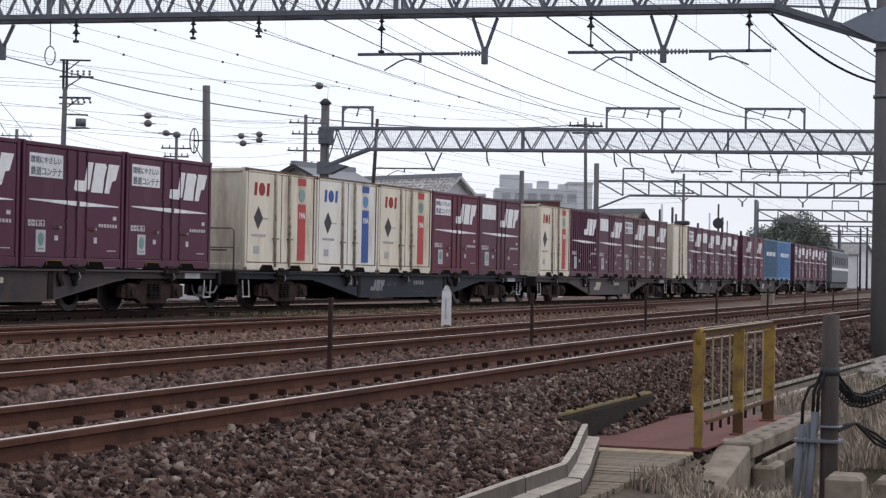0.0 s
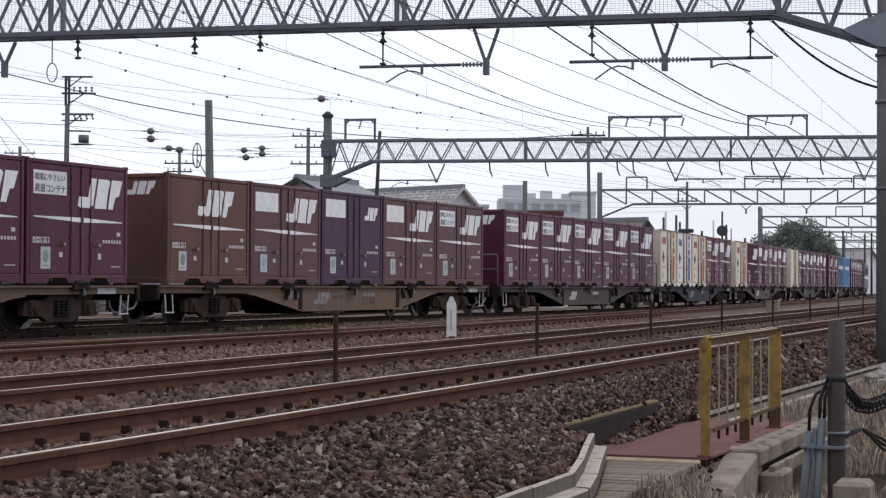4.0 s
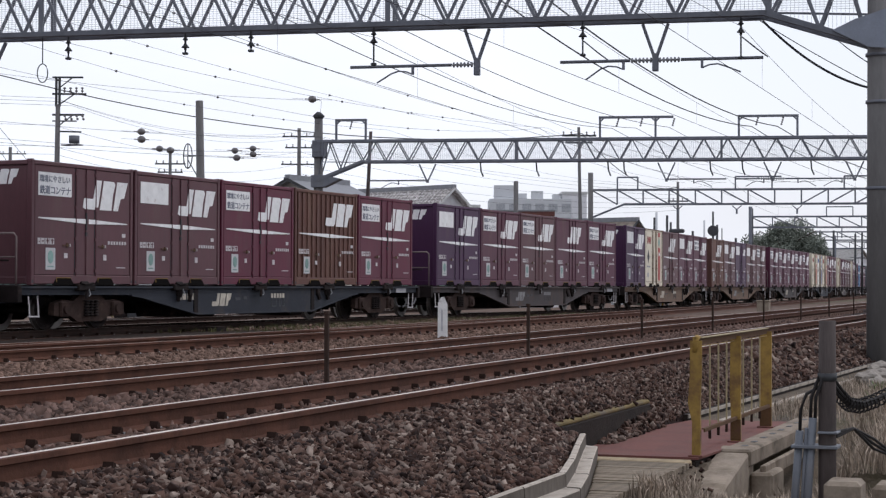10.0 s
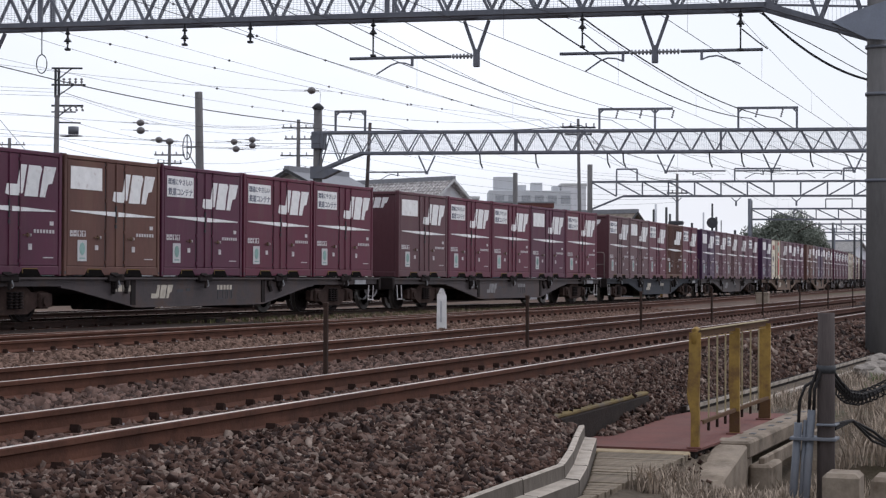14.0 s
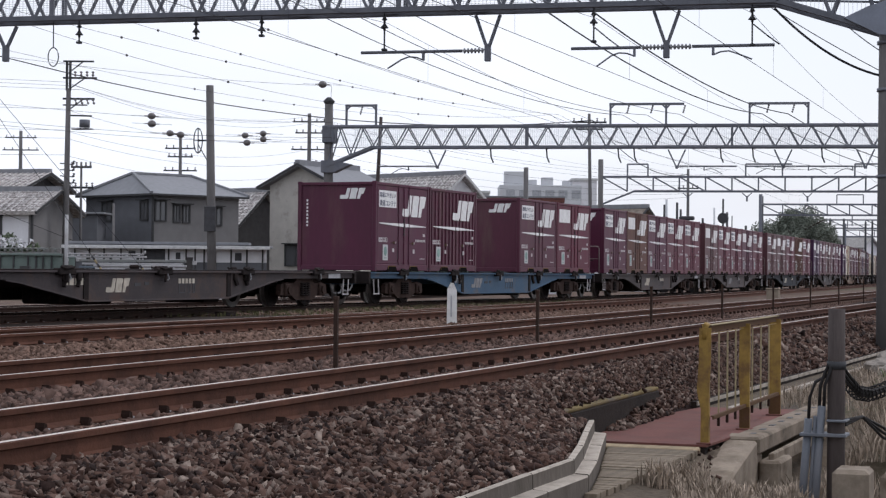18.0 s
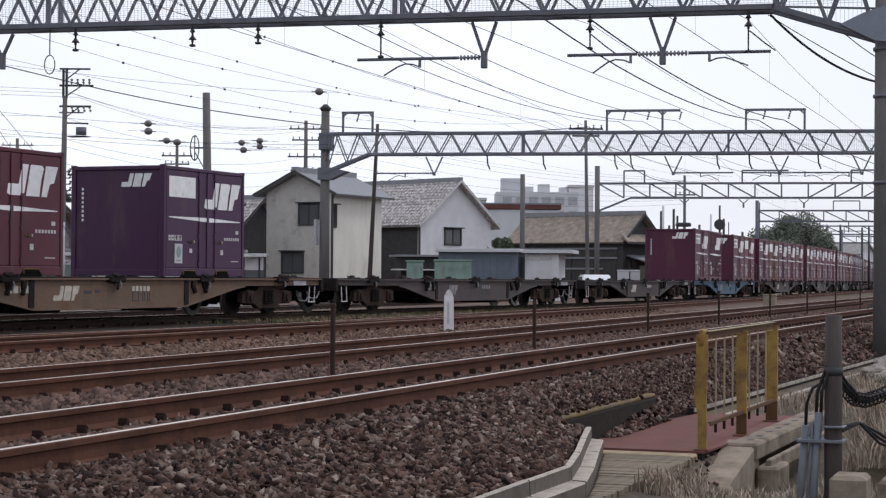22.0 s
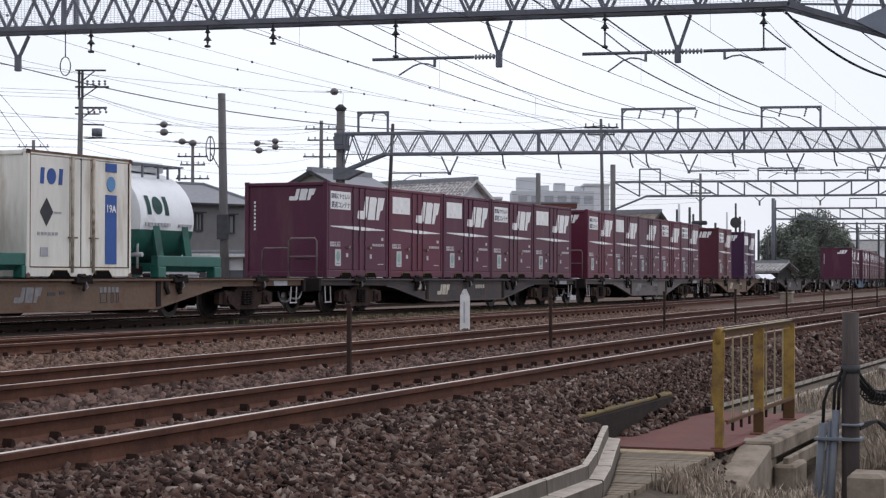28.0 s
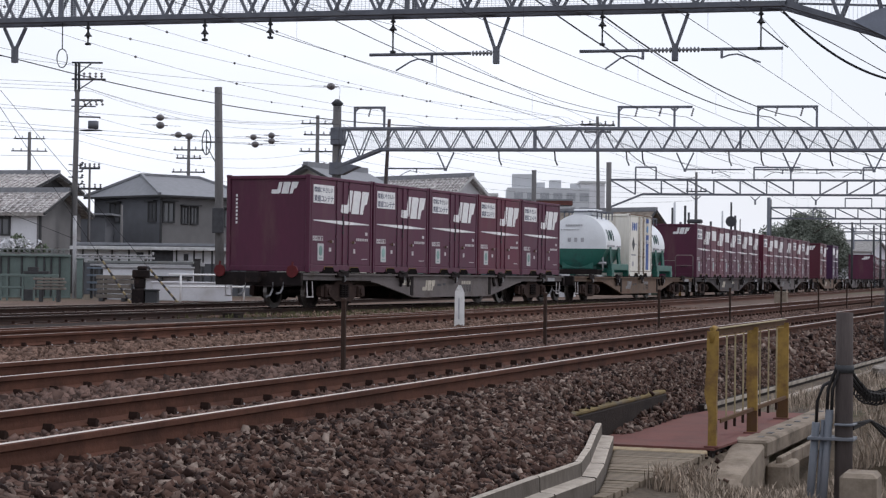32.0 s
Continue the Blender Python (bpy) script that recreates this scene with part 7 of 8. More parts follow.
def side_doors(c, mat, rib=False):
    if rib:
        for i in range(13):
            x = -1.62 + i * 0.27
            bm = bmesh.new()
            prism(bm, [(x - 0.05, 0.22), (x + 0.05, 0.22), (x + 0.05, 2.4), (x - 0.05, 2.4)], -1.222, -1.185)
            part("wall_rib", bm, mat, c)
    else:
        for x0, x1 in ((-1.72, -0.34), (-0.27, 0.38), (0.45, 1.72)):
            bm = bmesh.new()
            rbox(bm, x0, x1, -1.215, -1.18, 0.205, 2.4, 0.012)
            part("door_leaf", bm, mat, c)
        for x in (-0.305, 0.415):
            bm = bmesh.new()
            box(bm, x - 0.034, x + 0.034, -1.2, -1.185, 0.205, 2.4, 1)
            rod(bm, [(x, -1.222, 0.18), (x, -1.222, 2.44)], 0.016, 6)
            for z in (0.3, 0.95, 1.6, 2.3):
                box(bm, x - 0.04, x + 0.04, -1.236, -1.2, z - 0.03, z + 0.03)
            part("locking_bar", bm, (mat, MARK_DARK), c, "door locking bar in a dark seam")
        bm = bmesh.new()
        rod(bm, [(0.06, -1.228, 0.2), (0.06, -1.228, 2.42)], 0.012, 6)
        box(bm, 0.045, 0.075, -1.242, -1.21, 1.14, 1.5, 1)
        box(bm, 0.03, 0.09, -1.239, -1.21, 1.02, 1.1, 1)
        part("latch_bar", bm, (mat, MARK_DARK), c, "dark door latch")
    for x in (-0.62, 0.62):
        bm = bmesh.new()
        x += 0.03 if x > 0 else -0.02
        box(bm, x - 0.13, x + 0.13, -1.242, -1.222, 0.80, 0.82, 0)
        box(bm, x, x + 0.022, -1.246, -1.222, 0.77, 0.855, 0)
        box(bm, x + 0.09, x + 0.115, -1.25, -1.222, 0.785, 0.84, 1)
        part("door_handle", bm, (HANDLE, MARK_SOFT), c, "small dull brown door handle")


def jr_box(colour, style, rib=False, tone=0):
    """style: s slogan board, p plain board, n none, t small emblem and plain board."""
    mat, word = {"m": MAROONS[tone], "p": (PURPLE, "dark purple"), "b": (BROWN, "faded brown")}[colour]
    extra = {"s": "with a white slogan board", "p": "with a blank white board", "n": "with white stripe and no board", "t": "with a small white mark"}[style]
    c = thing("freight_container", f"{word} {'ribbed ' if rib else ''}steel container {extra}", "container", group="containers on the train")
    frame_box(c, mat, rib)
    side_doors(c, mat, rib)
    y = SKIN + (0.0 if rib else 0.006)
    bm = bmesh.new()
    if style == "t":
        emblem(bm, 0.78, 1.78, 0.75, 0.36, y)
    elif style == "n":
        emblem(bm, -0.42, 1.58, 1.5, 0.62, y)
    else:
        emblem(bm, 0.08 if not rib else 0.02, 1.58, 1.52, 0.62, y)
    tagged(part("emblem", bm, MARK, c, "white slanted mark"), kind="stuff")
    if style in "spt" and not rib:
        bm = bmesh.new()
        plate(bm, -1.62, -0.47, 1.80, 2.27, y)
        part("board", bm, MARK, c, "white board")
        if style == "s":
            lettering(SLOGAN_1, "slogan", c, -1.59, 2.085, y - 0.008, "grey lettering")
            lettering(SLOGAN_2, "slogan", c, -1.58, 1.85, y - 0.008, "grey lettering")
    for pts in ([(-1.62, 1.338), (0.1, 1.27), (0.1, 1.37), (-1.62, 1.36)], [(0.16, 1.27), (1.62, 1.30), (1.62, 1.318), (0.16, 1.37)]):
        if style == "t":
            continue
        bm = bmesh.new()
        flat(bm, pts, y - 0.001)
        part("stripe", bm, MARK, c, "white tapering stripe")
    bm = bmesh.new()
    for i, (a, b) in enumerate(((-1.63, -1.54), (-1.52, -1.4), (-1.37, -1.23), (-1.21, -1.07))):
        plate(bm, a, b, 0.82, 0.945, y)
        box(bm, a + 0.025, b - 0.02, y - 0.0075, y, 0.86 + 0.01 * i, 0.885 + 0.01 * i, 1)
        if i > 1:
            box(bm, a + 0.05, b - 0.05, y - 0.0078, y, 0.83, 0.935, 1)
    tagged(part("lettering", bm, (MARK_SOFT, mat), c), kind="stuff")
    bm = bmesh.new()
    plate(bm, -1.36, -1.03, 0.31, 0.75, y, mi=0)
    prism(bm, [(-1.195 + 0.1 * math.cos(a), 0.565 + 0.135 * math.sin(a)) for a in [i * math.pi / 6 for i in range(12)]], y - 0.009, y, 1)
    plate(bm, -1.3, -1.09, 0.36, 0.385, y, 0.008, 1)
    part("eco_plate", bm, (ECO_WHITE, MARK_GREEN), c, "greyed white plate with a teal disc")
    bm = bmesh.new()
    for i in range(7):
        plate(bm, 0.88 + i * 0.105, 0.945 + i * 0.105, 0.86, 0.93, y)
    plate(bm, 1.42, 1.55, 1.02, 1.1, y)
    plate(bm, 0.7, 0.82, 0.52, 0.64, y)
    plate(bm, -0.72, -0.6, 0.55, 0.65, y)
    plate(bm, 1.2, 1.55, 0.36, 0.38, y)
    tagged(part("stencil", bm, MARK_SOFT, c), kind="stuff")
    # the blind end with its own mark
    bm = bmesh.new()
    emblem(bm, -1.1 + 1.25, 2.02, 0.72, 0.3)
    for v in bm.verts:
        v.co = Vector((-1.8 - (v.co.y + 1.225) * -1, -v.co.x, v.co.z)) if False else Vector((-1.8 + (v.co.y + 1.225), -v.co.x, v.co.z))
    bmesh.ops.recalc_face_normals(bm, faces=bm.faces[:])
    tagged(part("end_emblem", bm, MARK, c, "white slanted mark"), kind="stuff")
    bm = bmesh.new()
    for i in range(8):
        box(bm, -1.806, -1.798, 0.91, 0.96, 1.25 + i * 0.1, 1.31 + i * 0.1)
    tagged(part("end_stencil", bm, MARK, c), kind="stuff")
    return c


def lease_box(colour, plain=False):
    """White and cream ventilated boxes with a coloured band."""
    mat, word, band, bw = {"c": (CREAM, "cream", MARK_RED, "red"), "w": (WHITE_BOX, "white", MARK_BLUE, "blue")}[colour]
    c = thing("freight_container", f"{word} rail container with {bw} band and black diamond", "container", group="containers on the train")
    frame_box(c, mat)
    y = SKIN + 0.006
    for x0, x1 in ((-1.72, -0.02), (0.0, 1.72)):
        bm = bmesh.new()
        rbox(bm, x0, x1, -1.215, -1.18, 0.205, 2.4, 0.012)
        part("door_leaf", bm, mat, c)
    for x in (-0.34, 0.4):
        bm = bmesh.new()
        box(bm, x - 0.075, x - 0.055, -1.2165, -1.2, 0.2, 2.42, 1)
        rod(bm, [(x, -1.24, 0.1), (x, -1.24, 2.44)], 0.034, 8)
        box(bm, x - 0.16, x + 0.16, -1.262, -1.235, 0.79, 0.82, 1)
        for z in (0.3, 0.75, 2.2):
            box(bm, x - 0.05, x + 0.05, -1.245, -1.21, z - 0.04, z + 0.04)
        part("locking_bar", bm, (WORN_CREAM, RUST_EDGE), c, "worn cream locking bar")
    for nm, b in (("top_edge", (-1.85, 1.85, -1.2305, -1.2, 2.455, 2.5)), ("edge_seam", (-1.755, -1.735, -1.2285, -1.2, 0.2, 2.45)), ("edge_seam", (1.735, 1.755, -1.2285, -1.2, 0.2, 2.45)), ("door_seam", (-0.025, 0.005, -1.217, -1.19, 0.2, 2.42)), ("bottom_edge", (-1.74, 1.74, -1.2265, -1.2, 0.2, 0.222))):
        bm = bmesh.new()
        box(bm, *b)
        part(nm, bm, RUST_EDGE if nm != "door_seam" else MARK_DARK, c, "rusty edge")
    if plain:
        return tagged(c, "plain cream steel container with ribbed doors")
    bm = bmesh.new()
    plate(bm, 0.86, 1.28, 0.28, 1.72, y)
    plate(bm, 0.86, 1.28, 2.2, 2.38, y)
    part("band", bm, band, c, f"{bw} band")
    lettering(CODE_RED, "size_code", c, 0.88, 1.36, y - 0.01, "white lettering")
    bm = bmesh.new()
    rod(bm, [(1.07, y + 0.002, 1.95), (1.07, y - 0.008, 1.95)], 0.16, 12, mi=0)
    part("seal_disc", bm, MARK_GREEN if colour == "c" else LIGHT_BLUE, c, "round coloured seal")
    bm = bmesh.new()
    flat(bm, [(-1.42, 1.30), (-1.2, 1.02), (-0.98, 1.30), (-1.2, 1.58)], y)
    part("diamond", bm, MARK_DARK, c, "black diamond")
    bm = bmesh.new()
    for a in (-1.42, -0.8):
        flat(bm, [(a, 1.85), (a + 0.12, 1.85), (a + 0.15, 2.17), (a + 0.03, 2.17)], y)
    flat(bm, [(-1.04 + 0.15 * math.cos(p), 2.01 + 0.16 * math.sin(p)) for p in [i * math.pi / 8 for i in range(16)]], y)
    part("emblem", bm, EMBLEM_RED if colour == "c" else MARK_BLUE, c, "coloured slanted mark")
    bm = bmesh.new()
    for i in range(6):
        plate(bm, -1.5 + i * 0.12, -1.42 + i * 0.12, 0.84, 0.9, y)
    plate(bm, -1.4, -1.15, 0.42, 0.6, y)
    plate(bm, -0.95, -0.7, 1.28, 1.31, y)
    tagged(part("stencil", bm, MARK_GREY, c), kind="stuff")
    for x in (-1.8, 1.8):
        for z0 in (0.0, 2.42):
            bm = bmesh.new()
            box(bm, x - 0.06, x + 0.06, -1.231, -1.2, z0, z0 + 0.08)
            part("corner_casting", bm, BROWN, c, "rusty corner fitting")
    return c


def blue_box(mat, label):
    c = thing("freight_container", label, "container", group="containers on the train")
    frame_box(c, mat)
    for i in range(16):
        bm = bmesh.new()
        x = -1.65 + i * 0.22
        box(bm, x - 0.05, x + 0.05, -1.222, -1.185, 0.22, 2.4)
        part("wall_rib", bm, mat, c)
    bm = bmesh.new()
    for i in range(6):
        plate(bm, -1.1 + i * 0.4, -0.85 + i * 0.4, 1.5, 1.75)
    tagged(part("lettering", bm, MARK, c), kind="stuff")
    c.scale = (1.49, 1, 1)
    return c


def tank_box():
    c = thing("tank_container", "white over green tank container with steel walkway", "tank container", group="containers on the train")
    R, zc, line = 1.12, 1.28, -0.24
    near_end = ((-1.74, 0.0), (-1.737, 0.2143), (-1.73, 0.35), (-1.705, 0.65), (-1.66, 0.86), (-1.58, 1.0))
    far_end = tuple((-0.95 - x, k) for x, k in reversed(near_end))
    for name, mat, upper in (("tank_upper_shell", WHITE_TANK, True), ("tank_lower_shell", GREEN_TANK, False)):
        bm = bmesh.new()
        for run in (near_end, (near_end[-1], far_end[0]), far_end):
            rings = []
            for x, k in run:
                if not upper and k < 0.2:
                    continue
                r = R * max(k, 0.01)
                a0 = math.degrees(math.asin(max(-1.0, line / r)))
                lo, hi = (a0, 180 - a0) if upper else (180 - a0, 360 + a0)
                rings.append([bm.verts.new((x, r * math.cos(radians(lo + (hi - lo) * i / 20)), zc + 0.98 * r * math.sin(radians(lo + (hi - lo) * i / 20)))) for i in range(21)])
            for a, b in zip(rings, rings[1:]):
                for i in range(20):
                    bm.faces.new((a[i], a[i + 1], b[i + 1], b[i])).smooth = True
        bmesh.ops.recalc_face_normals(bm, faces=bm.faces[:])
        part(name, bm, mat, c)
    for y in (-1.1, 1.1):
        bm = bmesh.new()
        rbox(bm, -1.0, 1.75, y - 0.09, y + 0.09, 0.24, 0.48, 0.015)
        part("base_beam", bm, GREEN_TANK, c)
        for x in (-0.8, 0.4):
            bm = bmesh.new()
            beam(bm, (x, y, 0.46), (x - 0.16, y * 0.98, 1.15), 0.08, 0.22)
            part("saddle_leg", bm, GREEN_TANK, c)
        for x in (-0.84, 1.58):
            bm = bmesh.new()
            rbox(bm, x - 0.16, x + 0.16, y - 0.11, y + 0.11, 0.0, 0.24, 0.015)
            part("corner_block", bm, GREEN_TANK, c)
    for x in (-0.88, 1.64):
        bm = bmesh.new()
        rbox(bm, x - 0.1, x + 0.1, -1.0, 1.0, 0.13, 0.32, 0.015)
        part("cross_beam", bm, GREEN_TANK, c)
    bm = bmesh.new()
    rbox(bm, -1.66, -1.1, -0.62, 0.62, 0.26, 0.78, 0.03)
    part("valve_box", bm, GREEN_TANK, c)
    bm = bmesh.new()
    box(bm, -1.672, -1.662, -0.2, 0.15, 0.56, 0.68)
    part("name_plate", bm, MARK_GREY, c, "pale worn plate")
    bm = bmesh.new()
    rod(bm, [(-1.45, -0.95, 0.2), (-1.45, -0.95, 0.98)], 0.03, 8)
    rod(bm, [(-1.45, -1.08, 0.5), (-1.45, -0.6, 0.5)], 0.05, 8)
    part("drain_pipe", bm, MARK_GREY, c, "pale drain pipe")
    # black block added for the darkness below the tank end, not a frame
    bm = bmesh.new()
    rbox(bm, -1.7, -0.98, -0.8, 0.8, 0.06, 0.26, 0.02)
    part("under_frame", bm, BOGIE, c, "dark block for the shade below the tank")
    bm = bmesh.new()
    for y in (-0.75, -0.45, 0.45, 0.75):
        beam(bm, (-1.75, y, 2.5), (0.75, y, 2.5), 0.05, 0.03)
    for x in (-1.6, -0.95, -0.3, 0.1, 0.6):
        beam(bm, (x, -0.78, 2.48), (x, 0.78, 2.48), 0.05, 0.03)
        beam(bm, (x, -0.75, 2.2), (x, -0.75, 2.48), 0.04)
        beam(bm, (x, 0.75, 2.2), (x, 0.75, 2.48), 0.04)
    part("walkway", bm, STEEL, c, "grey steel top walkway")
    bm = bmesh.new()
    rbox(bm, -0.9, 0.5, -0.4, 0.4, 2.36, 2.6, 0.03)
    part("hatch_cover", bm, WHITE_TANK, c)

    def on_tank(a, z):
        return (a, -math.sqrt(R * R - ((z - zc) / 0.98) ** 2) - 0.008, z)

    bm = bmesh.new()
    for a0 in (-1.22, -0.5):
        for k in range(6):
            z = 1.37 + k * 0.07
            bm.faces.new([bm.verts.new(on_tank(*q)) for q in ((a0 - 0.08, z), (a0 + 0.08, z), (a0 + 0.08, z + 0.07), (a0 - 0.08, z + 0.07))])
    for i in range(20):
        a, b = i * math.pi / 10, (i + 1) * math.pi / 10
        bm.faces.new([bm.verts.new(on_tank(-0.86 + r * math.cos(t), 1.58 + r * math.sin(t))) for r, t in ((0.2, a), (0.2, b), (0.001, b), (0.001, a))])
    part("emblem", bm, EMBLEM_DARK, c, "dark green plain mark")
    bm = bmesh.new()
    for i in range(8):
        plate(bm, -1.4 + i * 0.13, -1.31 + i * 0.13, 1.13, 1.2, -1.10, 0.04)
        plate(bm, -0.02 + i * 0.07, 0.03 + i * 0.07, 1.13, 1.19, -1.10, 0.04)
    tagged(part("stencil", bm, MARK_GREY, c), kind="stuff")
    bm = bmesh.new()
    for i in range(3):
        box(bm, -1.752, -1.73, 0.25 - i * 0.26, 0.37 - i * 0.26, 1.3, 1.46)
    for i in range(7):
        box(bm, -1.75, -1.73, 0.6 - i * 0.11, 0.65 - i * 0.11, 1.75, 1.79)
        box(bm, -1.745, -1.71, 0.4 - i * 0.1, 0.46 - i * 0.1, 1.92, 1.97)
    tagged(part("end_stencil", bm, MARK_GREY, c), kind="stuff")
    return c


FADED_MARK = material("faded_white_marking", (0.42, 0.38, 0.32), 0.7, vary=0.3, scale=6)
HAND_RAIL = material("worn_grey_rail_paint", (0.17, 0.135, 0.13), 0.7, vary=0.3, scale=5)
PALE_WAGON = material("pale_grey_wagon_paint", (0.118, 0.1, 0.098), 0.7, vary=0.25, scale=1.5, stain=(0.06, 0.047, 0.038), stain_amount=0.4, spec=0.3)


# wagons
def wheelset_mesh():
    bm = bmesh.new()
    rod(bm, [(0, -0.95, 0), (0, 0.95, 0)], 0.075, 10)
    for s in (-1, 1):
        prof = [(0.50, 0.30), (0.50, 0.435), (0.53, 0.435), (0.535, 0.41), (0.63, 0.405), (0.63, 0.33), (0.59, 0.3), (0.585, 0.12), (0.62, 0.1), (0.62, 0.07)]
        prev = None
        for y, r in prof:
            ring = [bm.verts.new((r * math.cos(i * math.pi / 12), s * y, r * math.sin(i * math.pi / 12))) for i in range(24)]
            if prev:
                rim = r > 0.4
                for i in range(24):
                    bm.faces.new((prev[i], prev[(i + 1) % 24], ring[(i + 1) % 24], ring[i])).material_index = 1 if rim else 0
            prev = ring
    bmesh.ops.recalc_face_normals(bm, faces=bm.faces[:])
    return bm


def bogie(parent, x, made):
    """A bogie of two wheelsets under parent at x; made holds its meshes after the first."""
    at = pose(x, 0, -0.9 + 0.43)
    if not made:
        bm = bmesh.new()
        rbox(bm, -0.2, 0.2, -1.0, 1.0, -0.05, 0.3, 0.03)
        made["bolster"] = part("bogie", bm, BOGIE, parent, "rusty black freight bogie", at)
        bg = made["bolster"]
        for y in (-1.0, 1.0):
            bm = bmesh.new()
            prism(bm, [(-1.3, -0.12), (-1.28, 0.13), (-0.95, 0.2), (-0.6, 0.16), (-0.38, 0.3), (0.38, 0.3), (0.6, 0.16), (0.95, 0.2), (1.28, 0.13), (1.3, -0.12), (1.05, -0.14), (0.8, -0.1), (0.45, -0.26), (-0.45, -0.26), (-0.8, -0.1), (-1.05, -0.14)], y - 0.07, y + 0.07)
            made["frame%d" % y] = part("side_frame", bm, GEAR, bg)
            for xx in (-0.95, 0.95):
                bm = bmesh.new()
                rbox(bm, xx - 0.17, xx + 0.17, y - 0.13, y + 0.13, -0.16, 0.16, 0.03)
                rod(bm, [(xx, y * 1.1, 0), (xx, y * 1.18, 0)], 0.1, 10)
                made["box%d%d" % (y, xx * 100)] = part("axle_box", bm, GEAR, bg)
            for k, xx in enumerate((-0.17, 0.0, 0.17)):
                bm = bmesh.new()
                insulator(bm, (xx, y * 1.09, -0.15), (xx, y * 1.09, 0.2), 0.075, 6)
                made["spring%d%d" % (y, k)] = part("spring", bm, BOGIE, bg)
            for xx in (-0.5, 0.5):
                bm = bmesh.new()
                rbox(bm, xx - 0.04, xx + 0.04, y * 0.75 - 0.1, y * 0.75 + 0.1, -0.2, 0.2, 0.01)
                made["brake%d%d" % (y, xx * 10)] = part("brake_shoe", bm, BOGIE, bg)
        for k, xx in enumerate((-0.95, 0.95)):
            w = part("wheelset", wheelset_mesh(), (BOGIE, WHEEL_RIM), bg, at=pose(xx, 0, -0.025))
            made["w%d" % k] = w
            TURNING[k].append(w)
        return bg
    bg = again(made["bolster"], parent, at)
    for key, o in made.items():
        if key == "bolster":
            continue
        c = again(o, bg, o.matrix_basis.copy())
        if key in ("w0", "w1"):
            TURNING[int(key[1])].append(c)
    return bg


def wagon(mat, word, rail, bogies, number):
    g = thing("flat_wagon", f"{word} container flat wagon with deep side sills", "wagon", group="wagons of the train")
    for s in (-1, 1):
        bm = bmesh.new()
        prism(bm, [(-9.75, 0), (9.75, 0), (9.75, -0.17), (5.7, -0.18), (5.3, -0.22), (2.95, -0.62), (-2.95, -0.62), (-5.3, -0.22), (-5.7, -0.18), (-9.75, -0.17)], s * 1.13 - 0.05, s * 1.13 + 0.05)
        part("side_sill", bm, mat, g)
        bm = bmesh.new()
        box(bm, -9.75, 9.75, s * 1.2 - 0.05, s * 1.2 + 0.03, -0.035, 0.004)
        box(bm, -2.95, 2.95, s * 1.17 - 0.05, s * 1.17 + 0.03, -0.65, -0.615)
        for e in (-1, 1):
            beam(bm, (e * 2.93, s * 1.17, -0.632), (e * 5.3, s * 1.17, -0.235), 0.08, 0.03)
            beam(bm, (e * 5.3, s * 1.17, -0.235), (e * 5.7, s * 1.17, -0.195), 0.08, 0.03)
        part("sill_flange", bm, mat, g)
        for e in (-1, 1):
            # dark strip drawn for the shade at the step in the sill
            bm = bmesh.new()
            box(bm, min(e * 2.88, e * 3.06), max(e * 2.88, e * 3.06), s * 1.17 - 0.03, s * 1.17 + 0.03, -0.6, -0.05)
            part("sill_stiffener", bm, BOGIE, g, "dark strip for shade at the sill step")
            for q in (3.25, 3.75):
                bm = bmesh.new()
                rbox(bm, e * q - 0.07, e * q + 0.07, s * 1.19 - 0.05, s * 1.19 + 0.05, -0.22, -0.06, 0.015)
                beam(bm, (e * q, s * 1.21, -0.2), (e * (q + 0.06), s * 1.23, -0.33), 0.07)
                part("sill_bracket", bm, BOGIE, g, "black bracket on the sill")
    bm = bmesh.new()
    box(bm, -9.6, 9.6, -0.22, 0.22, -0.35, -0.02)
    for i in range(17):
        x = -9.2 + i * 1.15
        box(bm, x - 0.08, x + 0.08, -1.1, 1.1, -0.16, -0.01)
    part("underframe", bm, mat, g)
    bm = bmesh.new()
    box(bm, -9.75, -5.6, -1.08, 1.08, -0.02, 0.0)
    box(bm, 5.6, 9.75, -1.08, 1.08, -0.02, 0.0)
    # dark sheet added to shut out the light gap under the containers
    box(bm, -9.72, 9.72, -1.06, 1.06, 0.002, 0.026)
    part("deck_plate", bm, BOGIE, g)
    for e in (-1, 1):
        bm = bmesh.new()
        rbox(bm, min(e * 9.72, e * 9.86), max(e * 9.72, e * 9.86), -1.25, 1.25, -0.32, 0.02, 0.015)
        part("end_sill", bm, BOGIE, g)
        bm = bmesh.new()
        rbox(bm, min(e * 9.8, e * 10.14), max(e * 9.8, e * 10.14), -0.11, 0.11, -0.22, 0.0, 0.03)
        rbox(bm, min(e * 10.02, e * 10.2), max(e * 10.02, e * 10.2), -0.2, 0.2, -0.27, 0.05, 0.04)
        part("coupler", bm, BOGIE, g)
        for y, low in ((-0.75, -0.52), (-0.45, -0.6), (0.35, -0.55)):
            bm = bmesh.new()
            rod(bm, [(e * 9.84, y, -0.24), (e * 9.9, y, low * 0.75), (e * 10.02, y, low * 0.96), (e * 10.2, y, low)], 0.026, 6)
            part("brake_hose", bm, MARK_DIM, g, "grey hanging brake hose")
        for s in (-1, 1):
            bm = bmesh.new()
            y = s * 1.2
            beam(bm, (e * 9.45, y, -0.2), (e * 9.40, y, -0.62), 0.022)
            beam(bm, (e * 9.15, y, -0.2), (e * 9.10, y, -0.62), 0.022)
